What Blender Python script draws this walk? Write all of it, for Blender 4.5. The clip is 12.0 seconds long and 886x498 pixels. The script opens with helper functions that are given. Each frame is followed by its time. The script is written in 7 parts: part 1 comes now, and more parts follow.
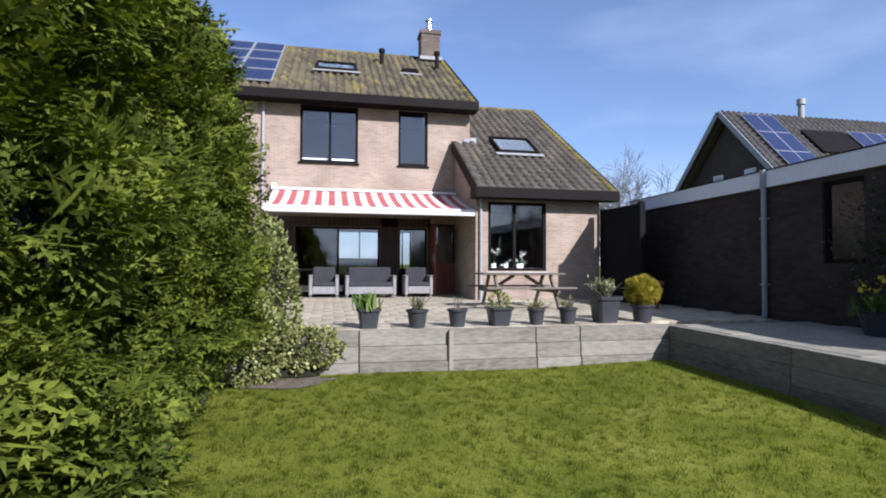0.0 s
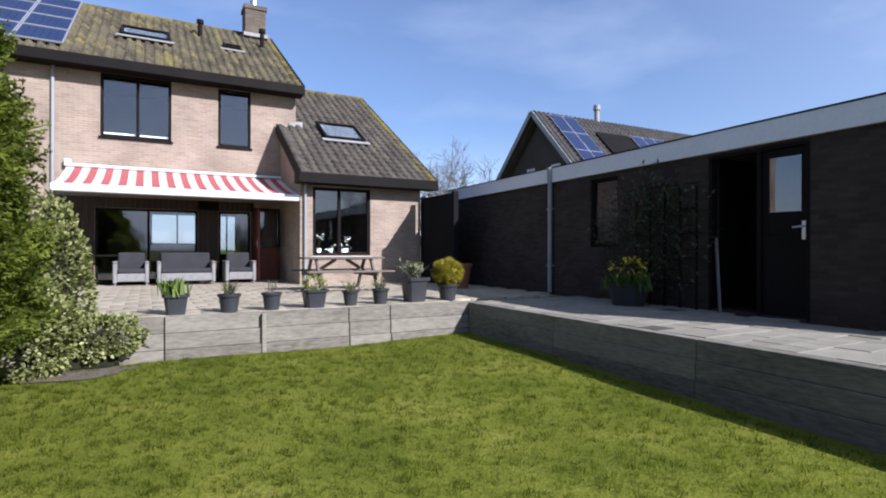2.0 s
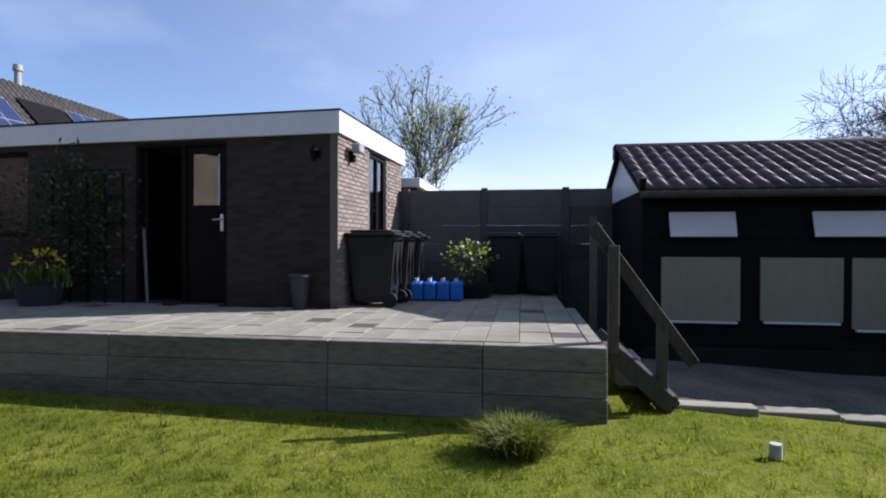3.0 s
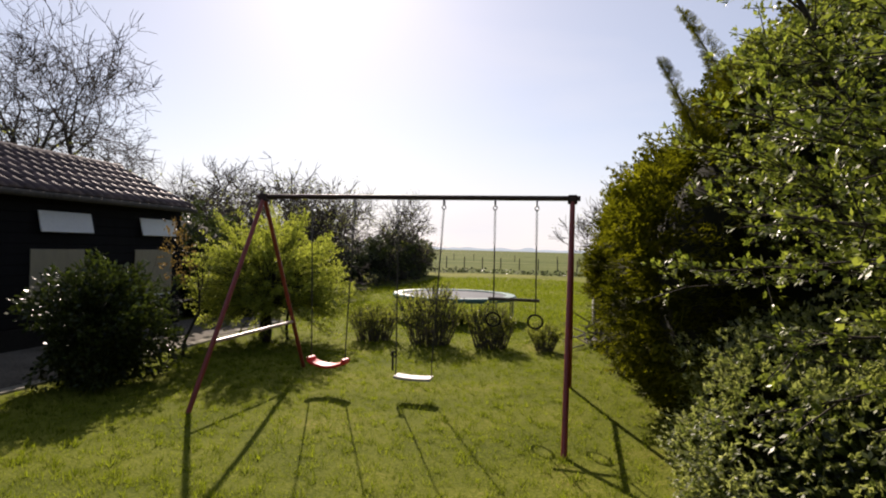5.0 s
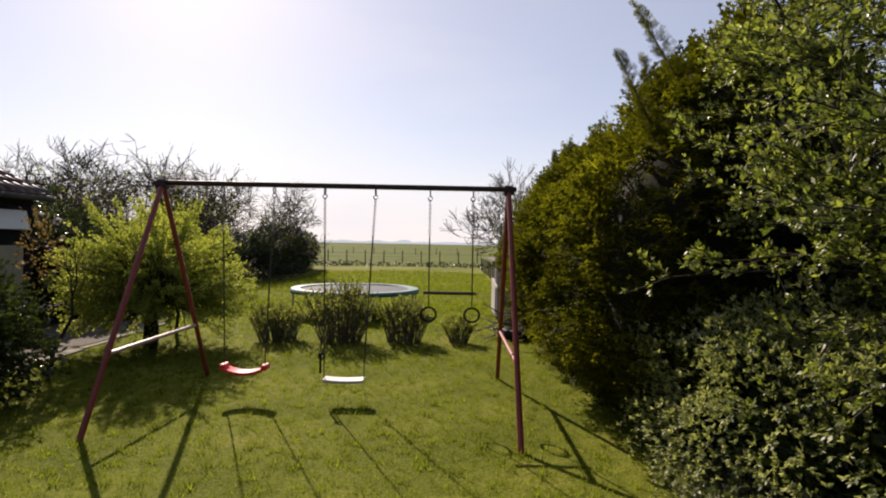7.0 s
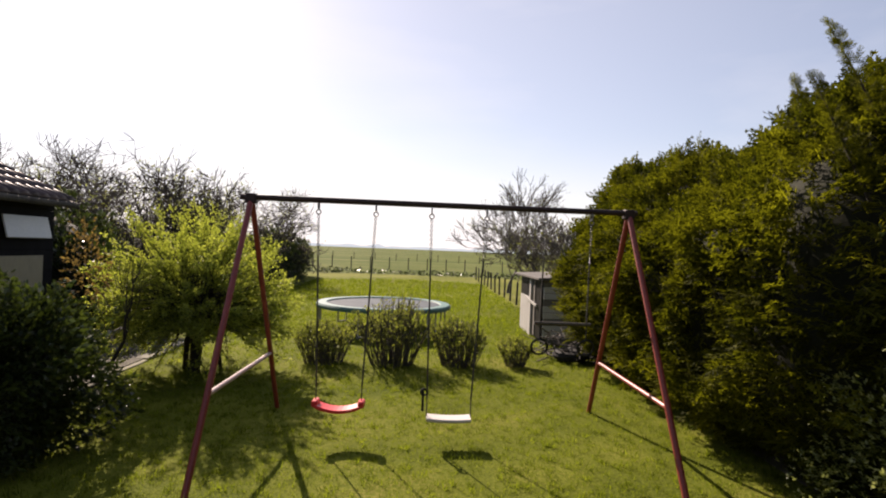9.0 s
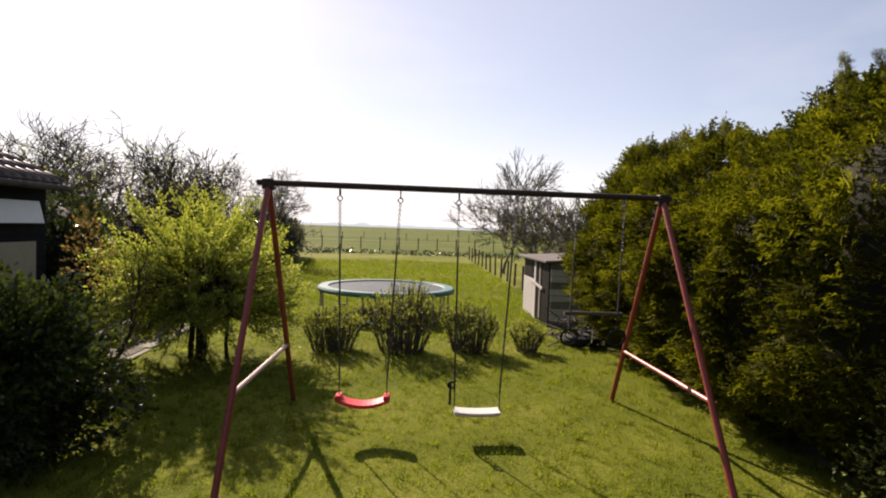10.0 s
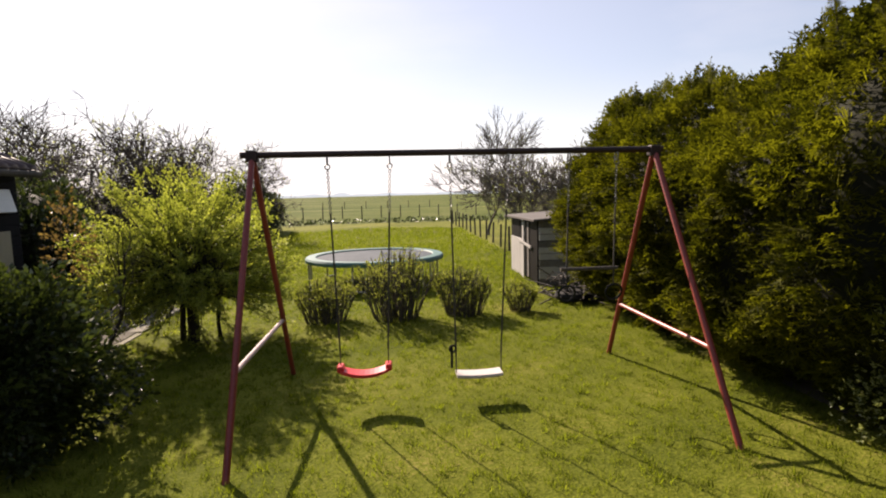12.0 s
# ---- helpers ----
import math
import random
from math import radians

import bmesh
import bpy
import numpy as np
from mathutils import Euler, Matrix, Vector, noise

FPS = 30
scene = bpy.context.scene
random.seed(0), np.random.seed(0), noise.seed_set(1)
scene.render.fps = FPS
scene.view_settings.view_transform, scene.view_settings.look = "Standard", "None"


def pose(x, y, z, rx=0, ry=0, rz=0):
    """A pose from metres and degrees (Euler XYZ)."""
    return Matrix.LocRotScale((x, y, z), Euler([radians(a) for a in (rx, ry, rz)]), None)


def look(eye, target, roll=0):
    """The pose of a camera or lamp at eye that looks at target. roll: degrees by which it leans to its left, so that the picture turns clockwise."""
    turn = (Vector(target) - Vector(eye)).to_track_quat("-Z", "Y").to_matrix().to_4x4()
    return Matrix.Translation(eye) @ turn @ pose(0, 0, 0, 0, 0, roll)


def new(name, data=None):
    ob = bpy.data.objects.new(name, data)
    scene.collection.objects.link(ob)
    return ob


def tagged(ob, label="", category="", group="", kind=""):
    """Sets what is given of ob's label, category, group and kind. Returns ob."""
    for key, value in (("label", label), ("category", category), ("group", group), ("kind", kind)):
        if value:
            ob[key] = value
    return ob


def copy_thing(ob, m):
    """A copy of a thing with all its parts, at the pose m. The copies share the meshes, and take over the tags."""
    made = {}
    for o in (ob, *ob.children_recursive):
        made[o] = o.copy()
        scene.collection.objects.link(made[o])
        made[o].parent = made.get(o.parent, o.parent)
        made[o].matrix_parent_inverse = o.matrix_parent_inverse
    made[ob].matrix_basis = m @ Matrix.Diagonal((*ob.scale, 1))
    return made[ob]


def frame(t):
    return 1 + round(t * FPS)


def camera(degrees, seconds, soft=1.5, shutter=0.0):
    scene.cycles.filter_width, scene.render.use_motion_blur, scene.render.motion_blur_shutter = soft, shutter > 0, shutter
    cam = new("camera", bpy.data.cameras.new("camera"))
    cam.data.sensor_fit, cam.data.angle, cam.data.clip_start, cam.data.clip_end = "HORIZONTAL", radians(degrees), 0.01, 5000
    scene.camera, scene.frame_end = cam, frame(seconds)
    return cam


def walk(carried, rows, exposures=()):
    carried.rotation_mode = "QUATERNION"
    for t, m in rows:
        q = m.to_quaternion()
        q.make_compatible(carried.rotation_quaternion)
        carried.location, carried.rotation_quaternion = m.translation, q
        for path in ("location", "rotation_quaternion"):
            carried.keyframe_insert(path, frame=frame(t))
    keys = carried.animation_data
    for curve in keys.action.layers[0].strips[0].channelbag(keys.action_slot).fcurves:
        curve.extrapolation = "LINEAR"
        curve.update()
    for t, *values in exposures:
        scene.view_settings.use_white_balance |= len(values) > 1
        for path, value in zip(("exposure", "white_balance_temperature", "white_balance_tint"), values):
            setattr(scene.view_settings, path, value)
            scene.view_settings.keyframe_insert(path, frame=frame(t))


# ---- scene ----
cam = camera(78.3, 12.0, soft=2.0)
PATH = [
    (0, (0.614, -0.026, 1.547), (1.023, 1.931, 1.604), 0.3),
    (0.5, (0.662, -0.194, 1.552), (1.069, 1.764, 1.598), 0.2),
    (1, (0.706, -0.373, 1.552), (1.15, 1.577, 1.575), 0.1),
    (1.5, (0.799, -0.494, 1.551), (1.404, 1.412, 1.558), -0.0),
    (2, (0.812, -0.627, 1.537), (1.769, 1.129, 1.541), 0.1),
    (2.5, (0.934, -0.796, 1.498), (2.428, 0.534, 1.495), 0.3),
    (2.8, (0.99, -0.874, 1.508), (2.832, -0.094, 1.495), 0.2),
    (3, (1.016, -0.938, 1.515), (2.995, -0.649, 1.494), 0.1),
    (3.2, (1.001, -1.009, 1.524), (2.986, -1.252, 1.502), 0.0),
    (4.8, (0.674, -1.161, 1.52), (1.241, -3.078, 1.518), 1.4),
    (5, (0.646, -1.175, 1.518), (1.116, -3.119, 1.516), 1.6),
    (5.5, (0.659, -1.193, 1.498), (0.946, -3.172, 1.498), 1.6),
    (6, (0.726, -1.229, 1.453), (0.9, -3.222, 1.465), 1.7),
    (6.5, (0.994, -1.272, 1.524), (1.056, -3.271, 1.516), 1.4),
    (7, (1.303, -1.378, 1.505), (1.322, -3.377, 1.485), 1.1),
    (7.2, (1.416, -1.428, 1.514), (1.43, -3.428, 1.491), 1.5),
    (8.8, (2.608, -1.789, 1.651), (2.514, -3.786, 1.653), 2.0),
    (9, (2.705, -1.872, 1.664), (2.619, -3.871, 1.666), 2.2),
    (9.5, (2.921, -2.016, 1.706), (2.818, -4.013, 1.687), 2.2),
    (10, (3.073, -2.129, 1.737), (2.935, -4.123, 1.661), 2.0),
    (10.5, (3.133, -2.19, 1.733), (2.985, -4.179, 1.586), 1.3),
    (11, (3.161, -2.219, 1.734), (3.006, -4.202, 1.524), -0.1),
    (11.5, (3.166, -2.218, 1.736), (2.988, -4.198, 1.509), -1.3),
    (12, (3.173, -2.207, 1.725), (2.971, -4.186, 1.521), -1.4),
]
walk(cam, [(t, look(eye, target, roll)) for t, eye, target, roll in PATH], [(0, 1.0, 5550, 19), (2, 1.0, 5550, 19), (3.2, 1.02, 5750, 18), (4.8, 0.74, 7050, 20), (7.2, 0.68, 7150, 22), (9, 0.92, 7300, 22), (10.2, 0.95, 7350, 22), (12, 1.04, 7400, 22)])

# ---- sky, sun ----
TO_SUN = Vector((0.37, -0.77, 0.53)).normalized()
world = bpy.data.worlds.new("world")
scene.world = world
world.use_nodes = True
wn, wl = world.node_tree.nodes, world.node_tree.links
wn.clear()
w_out = wn.new("ShaderNodeOutputWorld")
w_bg = wn.new("ShaderNodeBackground")
w_sky = wn.new("ShaderNodeTexSky")
w_sky.sky_type = "NISHITA"
w_sky.sun_disc = False
w_sky.sun_elevation = math.asin(TO_SUN.z)
w_sky.sun_rotation = math.atan2(TO_SUN.x, TO_SUN.y)
w_sky.air_density, w_sky.dust_density, w_sky.ozone_density = 1.0, 0.5, 3.0
w_bg.inputs["Strength"].default_value = 0.071
# thin high cloud
w_co = wn.new("ShaderNodeTexCoord")
w_map = wn.new("ShaderNodeMapping")
w_map.inputs["Scale"].default_value = (1.0, 1.6, 4.0)
w_noise = wn.new("ShaderNodeTexNoise")
w_noise.inputs["Scale"].default_value = 2.2
w_noise.inputs["Detail"].default_value = 5.0
w_ramp = wn.new("ShaderNodeValToRGB")
w_ramp.color_ramp.elements[0].position, w_ramp.color_ramp.elements[1].position = 0.5, 0.95
w_ramp.color_ramp.elements[1].color = (0.3, 0.3, 0.3, 1)
w_mix = wn.new("ShaderNodeMixRGB")
w_mix.inputs["Color2"].default_value = (7.5, 8.0, 8.6, 1)
wl.new(w_co.outputs["Generated"], w_map.inputs["Vector"])
wl.new(w_map.outputs["Vector"], w_noise.inputs["Vector"])
wl.new(w_noise.outputs["Fac"], w_ramp.inputs["Fac"])
# a milky veil of cirrus in the south
w_dot = wn.new("ShaderNodeVectorMath")
w_dot.operation = "DOT_PRODUCT"
w_dot.inputs[1].default_value = (0.5, -0.8, 0.33)
w_veil = wn.new("ShaderNodeMapRange")
w_veil.interpolation_type = "SMOOTHSTEP"
w_veil.inputs["From Min"].default_value, w_veil.inputs["From Max"].default_value = -0.2, 0.95
w_veil.inputs["To Min"].default_value, w_veil.inputs["To Max"].default_value = 0.07, 0.36
w_add = wn.new("ShaderNodeMath")
w_add.use_clamp = True
wl.new(w_co.outputs["Generated"], w_dot.inputs[0])
wl.new(w_dot.outputs["Value"], w_veil.inputs["Value"])
wl.new(w_ramp.outputs["Color"], w_add.inputs[0])
wl.new(w_veil.outputs["Result"], w_add.inputs[1])
# the veil thickens towards the horizon
w_sep = wn.new("ShaderNodeSeparateXYZ")
w_low = wn.new("ShaderNodeMapRange")
w_low.interpolation_type = "SMOOTHSTEP"
w_low.inputs["From Min"].default_value, w_low.inputs["From Max"].default_value = 0.22, 0.0
w_low.inputs["To Min"].default_value, w_low.inputs["To Max"].default_value = 0.0, 0.5
w_add2 = wn.new("ShaderNodeMath")
w_add2.use_clamp = True
wl.new(w_co.outputs["Generated"], w_sep.inputs[0])
wl.new(w_sep.outputs["Z"], w_low.inputs["Value"])
wl.new(w_add.outputs[0], w_add2.inputs[0])
wl.new(w_low.outputs["Result"], w_add2.inputs[1])
wl.new(w_add2.outputs[0], w_mix.inputs["Fac"])
wl.new(w_sky.outputs["Color"], w_mix.inputs["Color1"])
wl.new(w_mix.outputs["Color"], w_bg.inputs["Color"])
wl.new(w_bg.outputs["Background"], w_out.inputs["Surface"])

sun = new("sun", bpy.data.lights.new("sun", "SUN"))
sun.data.energy, sun.data.angle, sun.data.color = 5.0, radians(0.55), (1.0, 0.93, 0.83)
sun.matrix_basis = look((0, 0, 30), Vector((0, 0, 30)) - TO_SUN)

# ---- materials ----
MATS = {}


def shader(name, rough=0.8, metal=0.0, spec=0.3):
    m = bpy.data.materials.new(name)
    m.use_nodes = True
    b = m.node_tree.nodes["Principled BSDF"]
    b.inputs["Roughness"].default_value = rough
    b.inputs["Metallic"].default_value = metal
    b.inputs["Specular IOR Level"].default_value = spec
    return m, m.node_tree.nodes, m.node_tree.links, b


def mottled(name, a, b, scale=3.0, fine=60.0, rough=0.8, metal=0.0, bump=0.2, island=0.0, per_object=0.0, stretch=(1, 1, 1), third=None, spec=0.3, dist=0.01, steps=(0.3, 0.7, 0.85)):
    """A surface of two tones, mixed at a coarse and a fine scale, with relief; island / per_object: how far single pieces differ."""
    if name in MATS:
        return MATS[name]
    m, n, l, p = shader(name, rough, metal, spec)
    co = n.new("ShaderNodeTexCoord")
    mp = n.new("ShaderNodeMapping")
    mp.inputs["Scale"].default_value = stretch
    l.new(co.outputs["Object"], mp.inputs["Vector"])
    n1, n2 = n.new("ShaderNodeTexNoise"), n.new("ShaderNodeTexNoise")
    n1.inputs["Scale"].default_value, n1.inputs["Detail"].default_value = scale, 4
    n2.inputs["Scale"].default_value, n2.inputs["Detail"].default_value = fine, 3
    for k in (n1, n2):
        l.new(mp.outputs["Vector"], k.inputs["Vector"])
    add = n.new("ShaderNodeMath")
    add.operation = "MULTIPLY_ADD"
    add.inputs[1].default_value = 0.5
    l.new(n2.outputs["Fac"], add.inputs[0])
    half = n.new("ShaderNodeMath")
    half.operation = "MULTIPLY"
    half.inputs[1].default_value = 0.5
    l.new(n1.outputs["Fac"], half.inputs[0])
    l.new(half.outputs[0], add.inputs[2])
    fac = add.outputs[0]
    for amount, node, out in ((island, "ShaderNodeNewGeometry", "Random Per Island"), (per_object, "ShaderNodeObjectInfo", "Random")):
        if amount:
            g = n.new(node)
            sub = n.new("ShaderNodeMath")
            sub.operation = "SUBTRACT"
            sub.inputs[1].default_value = 0.5
            l.new(g.outputs[out], sub.inputs[0])
            ma = n.new("ShaderNodeMath")
            ma.operation = "MULTIPLY_ADD"
            ma.inputs[1].default_value = amount
            l.new(sub.outputs[0], ma.inputs[0])
            l.new(fac, ma.inputs[2])
            fac = ma.outputs[0]
    ramp = n.new("ShaderNodeValToRGB")
    ramp.color_ramp.elements[0].position, ramp.color_ramp.elements[1].position = steps[:2]
    ramp.color_ramp.elements[0].color, ramp.color_ramp.elements[1].color = (*a, 1), (*b, 1)
    if third:
        e = ramp.color_ramp.elements.new(steps[2])
        e.color = (*third, 1)
    l.new(fac, ramp.inputs["Fac"])
    l.new(ramp.outputs["Color"], p.inputs["Base Color"])
    if bump:
        bp = n.new("ShaderNodeBump")
        bp.inputs["Strength"].default_value, bp.inputs["Distance"].default_value = bump, dist
        l.new(add.outputs[0], bp.inputs["Height"])
        l.new(bp.outputs["Normal"], p.inputs["Normal"])
    MATS[name] = m
    return m


def leafy(name, a, b, through_light=0.4, rough=0.55, spread=0.8, tint=None, patch=1.2, spec=0.3, grain=1.4):
    """Leaves: tone by leaf, light shining through."""
    if name in MATS:
        return MATS[name]
    m, n, l, p = shader(name, rough, 0, spec)
    g = n.new("ShaderNodeNewGeometry")
    co = n.new("ShaderNodeTexCoord")
    no = n.new("ShaderNodeTexNoise")
    no.inputs["Scale"].default_value, no.inputs["Detail"].default_value = grain, 4
    l.new(co.outputs["Object"], no.inputs["Vector"])
    ma = n.new("ShaderNodeMath")
    ma.operation = "MULTIPLY_ADD"
    ma.inputs[1].default_value = spread
    l.new(g.outputs["Random Per Island"], ma.inputs[0])
    off = n.new("ShaderNodeMath")
    off.operation = "MULTIPLY_ADD"
    off.inputs[1].default_value, off.inputs[2].default_value = patch, -0.46 * patch
    l.new(no.outputs["Fac"], off.inputs[0])
    l.new(off.outputs[0], ma.inputs[2])
    ramp = n.new("ShaderNodeValToRGB")
    ramp.color_ramp.elements[0].position, ramp.color_ramp.elements[1].position = 0.1, 0.85
    ramp.color_ramp.elements[0].color, ramp.color_ramp.elements[1].color = (*a, 1), (*b, 1)
    if tint:
        e = ramp.color_ramp.elements.new(0.93)
        e.color = (*tint, 1)
    l.new(ma.outputs[0], ramp.inputs["Fac"])
    l.new(ramp.outputs["Color"], p.inputs["Base Color"])
    t = n.new("ShaderNodeBsdfTranslucent")
    mul = n.new("ShaderNodeMixRGB")
    mul.blend_type = "MULTIPLY"
    mul.inputs["Fac"].default_value = 1.0
    mul.inputs["Color2"].default_value = (1.25, 1.3, 0.6, 1)
    l.new(ramp.outputs["Color"], mul.inputs["Color1"])
    l.new(mul.outputs["Color"], t.inputs["Color"])
    mix = n.new("ShaderNodeMixShader")
    mix.inputs["Fac"].default_value = through_light
    l.new(p.outputs["BSDF"], mix.inputs[1])
    l.new(t.outputs["BSDF"], mix.inputs[2])
    l.new(mix.outputs["Shader"], n["Material Output"].inputs["Surface"])
    MATS[name] = m
    return m


def brickwork(name, a, b, mortar, axis="x", rough=0.9, bump=0.5):
    """Stretcher-bond brickwork, 21 x 5 cm bricks with 1 cm joints, for a wall along x or along y."""
    m, n, l, p = shader(name, rough, 0, 0.2)
    co = n.new("ShaderNodeTexCoord")
    sep, com = n.new("ShaderNodeSeparateXYZ"), n.new("ShaderNodeCombineXYZ")
    l.new(co.outputs["Object"], sep.inputs[0])
    l.new(sep.outputs["X" if axis == "x" else "Y"], com.inputs["X"])
    l.new(sep.outputs["Z"], com.inputs["Y"])
    t = n.new("ShaderNodeTexBrick")
    t.inputs["Scale"].default_value = 1.0
    t.inputs["Brick Width"].default_value, t.inputs["Row Height"].default_value = 0.22, 0.062
    t.inputs["Mortar Size"].default_value, t.inputs["Mortar Smooth"].default_value = 0.006, 0.2
    t.inputs["Bias"].default_value = -0.1
    t.inputs["Color1"].default_value, t.inputs["Color2"].default_value, t.inputs["Mortar"].default_value = (*a, 1), (*b, 1), (*mortar, 1)
    l.new(com.outputs[0], t.inputs["Vector"])
    no = n.new("ShaderNodeTexNoise")
    no.inputs["Scale"].default_value, no.inputs["Detail"].default_value = 1.3, 6
    l.new(co.outputs["Object"], no.inputs["Vector"])
    mr = n.new("ShaderNodeMapRange")
    mr.inputs["From Min"].default_value, mr.inputs["From Max"].default_value = 0.3, 0.7
    mr.inputs["To Min"].default_value, mr.inputs["To Max"].default_value = 0.78, 1.15
    l.new(no.outputs["Fac"], mr.inputs["Value"])
    mix = n.new("ShaderNodeMixRGB")
    mix.blend_type = "MULTIPLY"
    mix.inputs["Fac"].default_value = 1.0
    l.new(t.outputs["Color"], mix.inputs["Color1"])
    l.new(mr.outputs["Result"], mix.inputs["Color2"])
    l.new(mix.outputs["Color"], p.inputs["Base Color"])
    bp = n.new("ShaderNodeBump")
    bp.invert = True
    bp.inputs["Strength"].default_value, bp.inputs["Distance"].default_value = bump, 0.01
    l.new(t.outputs["Fac"], bp.inputs["Height"])
    l.new(bp.outputs["Normal"], p.inputs["Normal"])
    return m


BRICK_HOUSE = brickwork("house_brick", (0.24, 0.178, 0.13), (0.295, 0.233, 0.178), (0.3, 0.27, 0.228))
BRICK_CHIMNEY = brickwork("chimney_brick", (0.085, 0.068, 0.052), (0.13, 0.105, 0.08), (0.12, 0.105, 0.085))
BRICK_HOUSE_SIDE = brickwork("house_brick_side", (0.24, 0.178, 0.13), (0.295, 0.233, 0.178), (0.3, 0.27, 0.228), axis="y")
# the garage brick again, darkened so its walls carry shade in the colour
BRICK_SHADED = brickwork("garage_brick_shaded", (0.0309, 0.0228, 0.0181), (0.0503, 0.0383, 0.0309), (0.0369, 0.0316, 0.0268), axis="y")
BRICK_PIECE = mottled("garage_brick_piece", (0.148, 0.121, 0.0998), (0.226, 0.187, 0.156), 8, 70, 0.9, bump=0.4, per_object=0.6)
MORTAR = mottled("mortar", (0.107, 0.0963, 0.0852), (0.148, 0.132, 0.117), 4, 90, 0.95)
TILE_OLD = mottled("mossy_roof_tile", (0.036, 0.031, 0.021), (0.092, 0.08, 0.05), 1.3, 7, 0.9, bump=0.5, island=0.25, stretch=(2.6, 0.7, 0.7), third=(0.165, 0.135, 0.03), steps=(0.3, 0.57, 0.74))
TILE_EXT = mottled("grey_brown_roof_tile", (0.036, 0.031, 0.025), (0.078, 0.069, 0.055), 1.2, 7, 0.9, bump=0.5, island=0.25, stretch=(2.6, 0.7, 0.7), third=(0.12, 0.105, 0.04), steps=(0.3, 0.62, 0.8))
TILE_LICHEN = mottled("lichen_roof_tile", (0.05, 0.043, 0.024), (0.14, 0.115, 0.03), 2.5, 9, 0.92, bump=0.5, island=0.4)
DARK_PLINTH = mottled("near_black_base", (0.012, 0.0108, 0.00937), (0.0268, 0.0242, 0.0208), 2, 40, 0.9, bump=0.3, spec=0.1)
# path concrete kept dark, with the shed's shade in its tone
PATH_GREY = mottled("mossy_shaded_path_concrete", (0.06, 0.054, 0.045), (0.15, 0.135, 0.11), 1.6, 40, 0.92, bump=0.4, third=(0.2, 0.185, 0.15), spec=0.1, steps=(0.36, 0.58, 0.7))
TILE_GREY = mottled("grey_roof_tile", (0.0302, 0.0288, 0.0268), (0.0604, 0.0577, 0.0537), 1.5, 9, 0.85, bump=0.4, island=0.2)
TILE_SHED = mottled("dark_pantile", (0.047, 0.0302, 0.0302), (0.101, 0.0671, 0.0637), 2, 30, 0.55, bump=0.2, per_object=0.5, spec=0.3)
TRIM_DARK = mottled("dark_brown_paint", (0.00604, 0.00503, 0.0047), (0.0114, 0.00937, 0.00869), 2, 40, 0.6, bump=0.1, spec=0.06)
WHITE = mottled("white_paint", (0.55, 0.558, 0.558), (0.664, 0.664, 0.656), 1.5, 30, 0.5, bump=0.05)
FASCIA = mottled("white_fascia_board", (0.535, 0.55, 0.567), (0.648, 0.656, 0.664), 0.8, 20, 0.55, bump=0.06)
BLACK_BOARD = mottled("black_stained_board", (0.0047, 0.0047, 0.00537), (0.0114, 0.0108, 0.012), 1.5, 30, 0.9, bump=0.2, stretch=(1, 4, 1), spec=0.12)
BEIGE = mottled("painted_panel", (0.21, 0.187, 0.13), (0.27, 0.243, 0.17), 1.0, 12, 0.7, bump=0.06, stretch=(1, 1, 0.4))
CONCRETE = mottled("grey_concrete", (0.0671, 0.063, 0.057), (0.134, 0.126, 0.114), 2, 40, 0.9, bump=0.3, per_object=0.35)
SLEEPER = mottled("weathered_sleeper", (0.085, 0.077, 0.06), (0.198, 0.184, 0.15), 1.2, 16, 0.92, bump=0.6, per_object=0.2, stretch=(0.5, 0.5, 2.2), third=(0.26, 0.243, 0.205), steps=(0.3, 0.6, 0.78))
PAVER = mottled("concrete_paver", (0.148, 0.136, 0.106), (0.302, 0.286, 0.224), 3, 90, 0.95, bump=0.8, per_object=0.13)
PAVER_DARK = mottled("dark_brick_paver", (0.0516, 0.0447, 0.0387), (0.0946, 0.086, 0.0731), 4, 60, 0.95, bump=0.5)
# brown with the shade under the awning already in it
AWNING_SHADE = mottled("awning_shade_brown", (0.0301, 0.0215, 0.0172), (0.0559, 0.0404, 0.0327), 2, 40, 0.75, bump=0.2, stretch=(1, 1, 0.3), spec=0.15)
PAVER_FAR = mottled("patio_paver", (0.23, 0.2, 0.14), (0.36, 0.32, 0.235), 1.2, 30, 0.9, bump=0.25, island=0.12, steps=(0.32, 0.65, 0.85))
JOINT = mottled("joint_sand", (0.14, 0.122, 0.088), (0.21, 0.185, 0.135), 5, 80, 0.95)
SOIL = mottled("soil", (0.0738, 0.0604, 0.0456), (0.161, 0.134, 0.104), 4, 50, 0.95, bump=0.8)
LAWN = mottled("lawn", (0.0559, 0.0731, 0.00946), (0.129, 0.144, 0.0189), 1.1, 45, 0.9, bump=0.8, third=(0.206, 0.185, 0.0473), dist=0.03, spec=0.03, steps=(0.34, 0.56, 0.68))
ROUGH = mottled("rough_mown_grass", (0.086, 0.103, 0.0172), (0.163, 0.172, 0.0344), 0.35, 9, 0.95, bump=0.8, third=(0.241, 0.224, 0.0774), dist=0.04, stretch=(1.4, 0.7, 1), spec=0.03, steps=(0.35, 0.55, 0.7))
FIELD = mottled("meadow", (0.0473, 0.0731, 0.0103), (0.107, 0.125, 0.0301), 0.09, 2.0, 0.95, bump=0.3, stretch=(0.12, 1, 1), third=(0.172, 0.163, 0.0688), steps=(0.42, 0.54, 0.62), spec=0.03)
BARK = mottled("bark", (0.0189, 0.0155, 0.012), (0.0559, 0.0456, 0.0378), 6, 60, 0.9, bump=0.5)
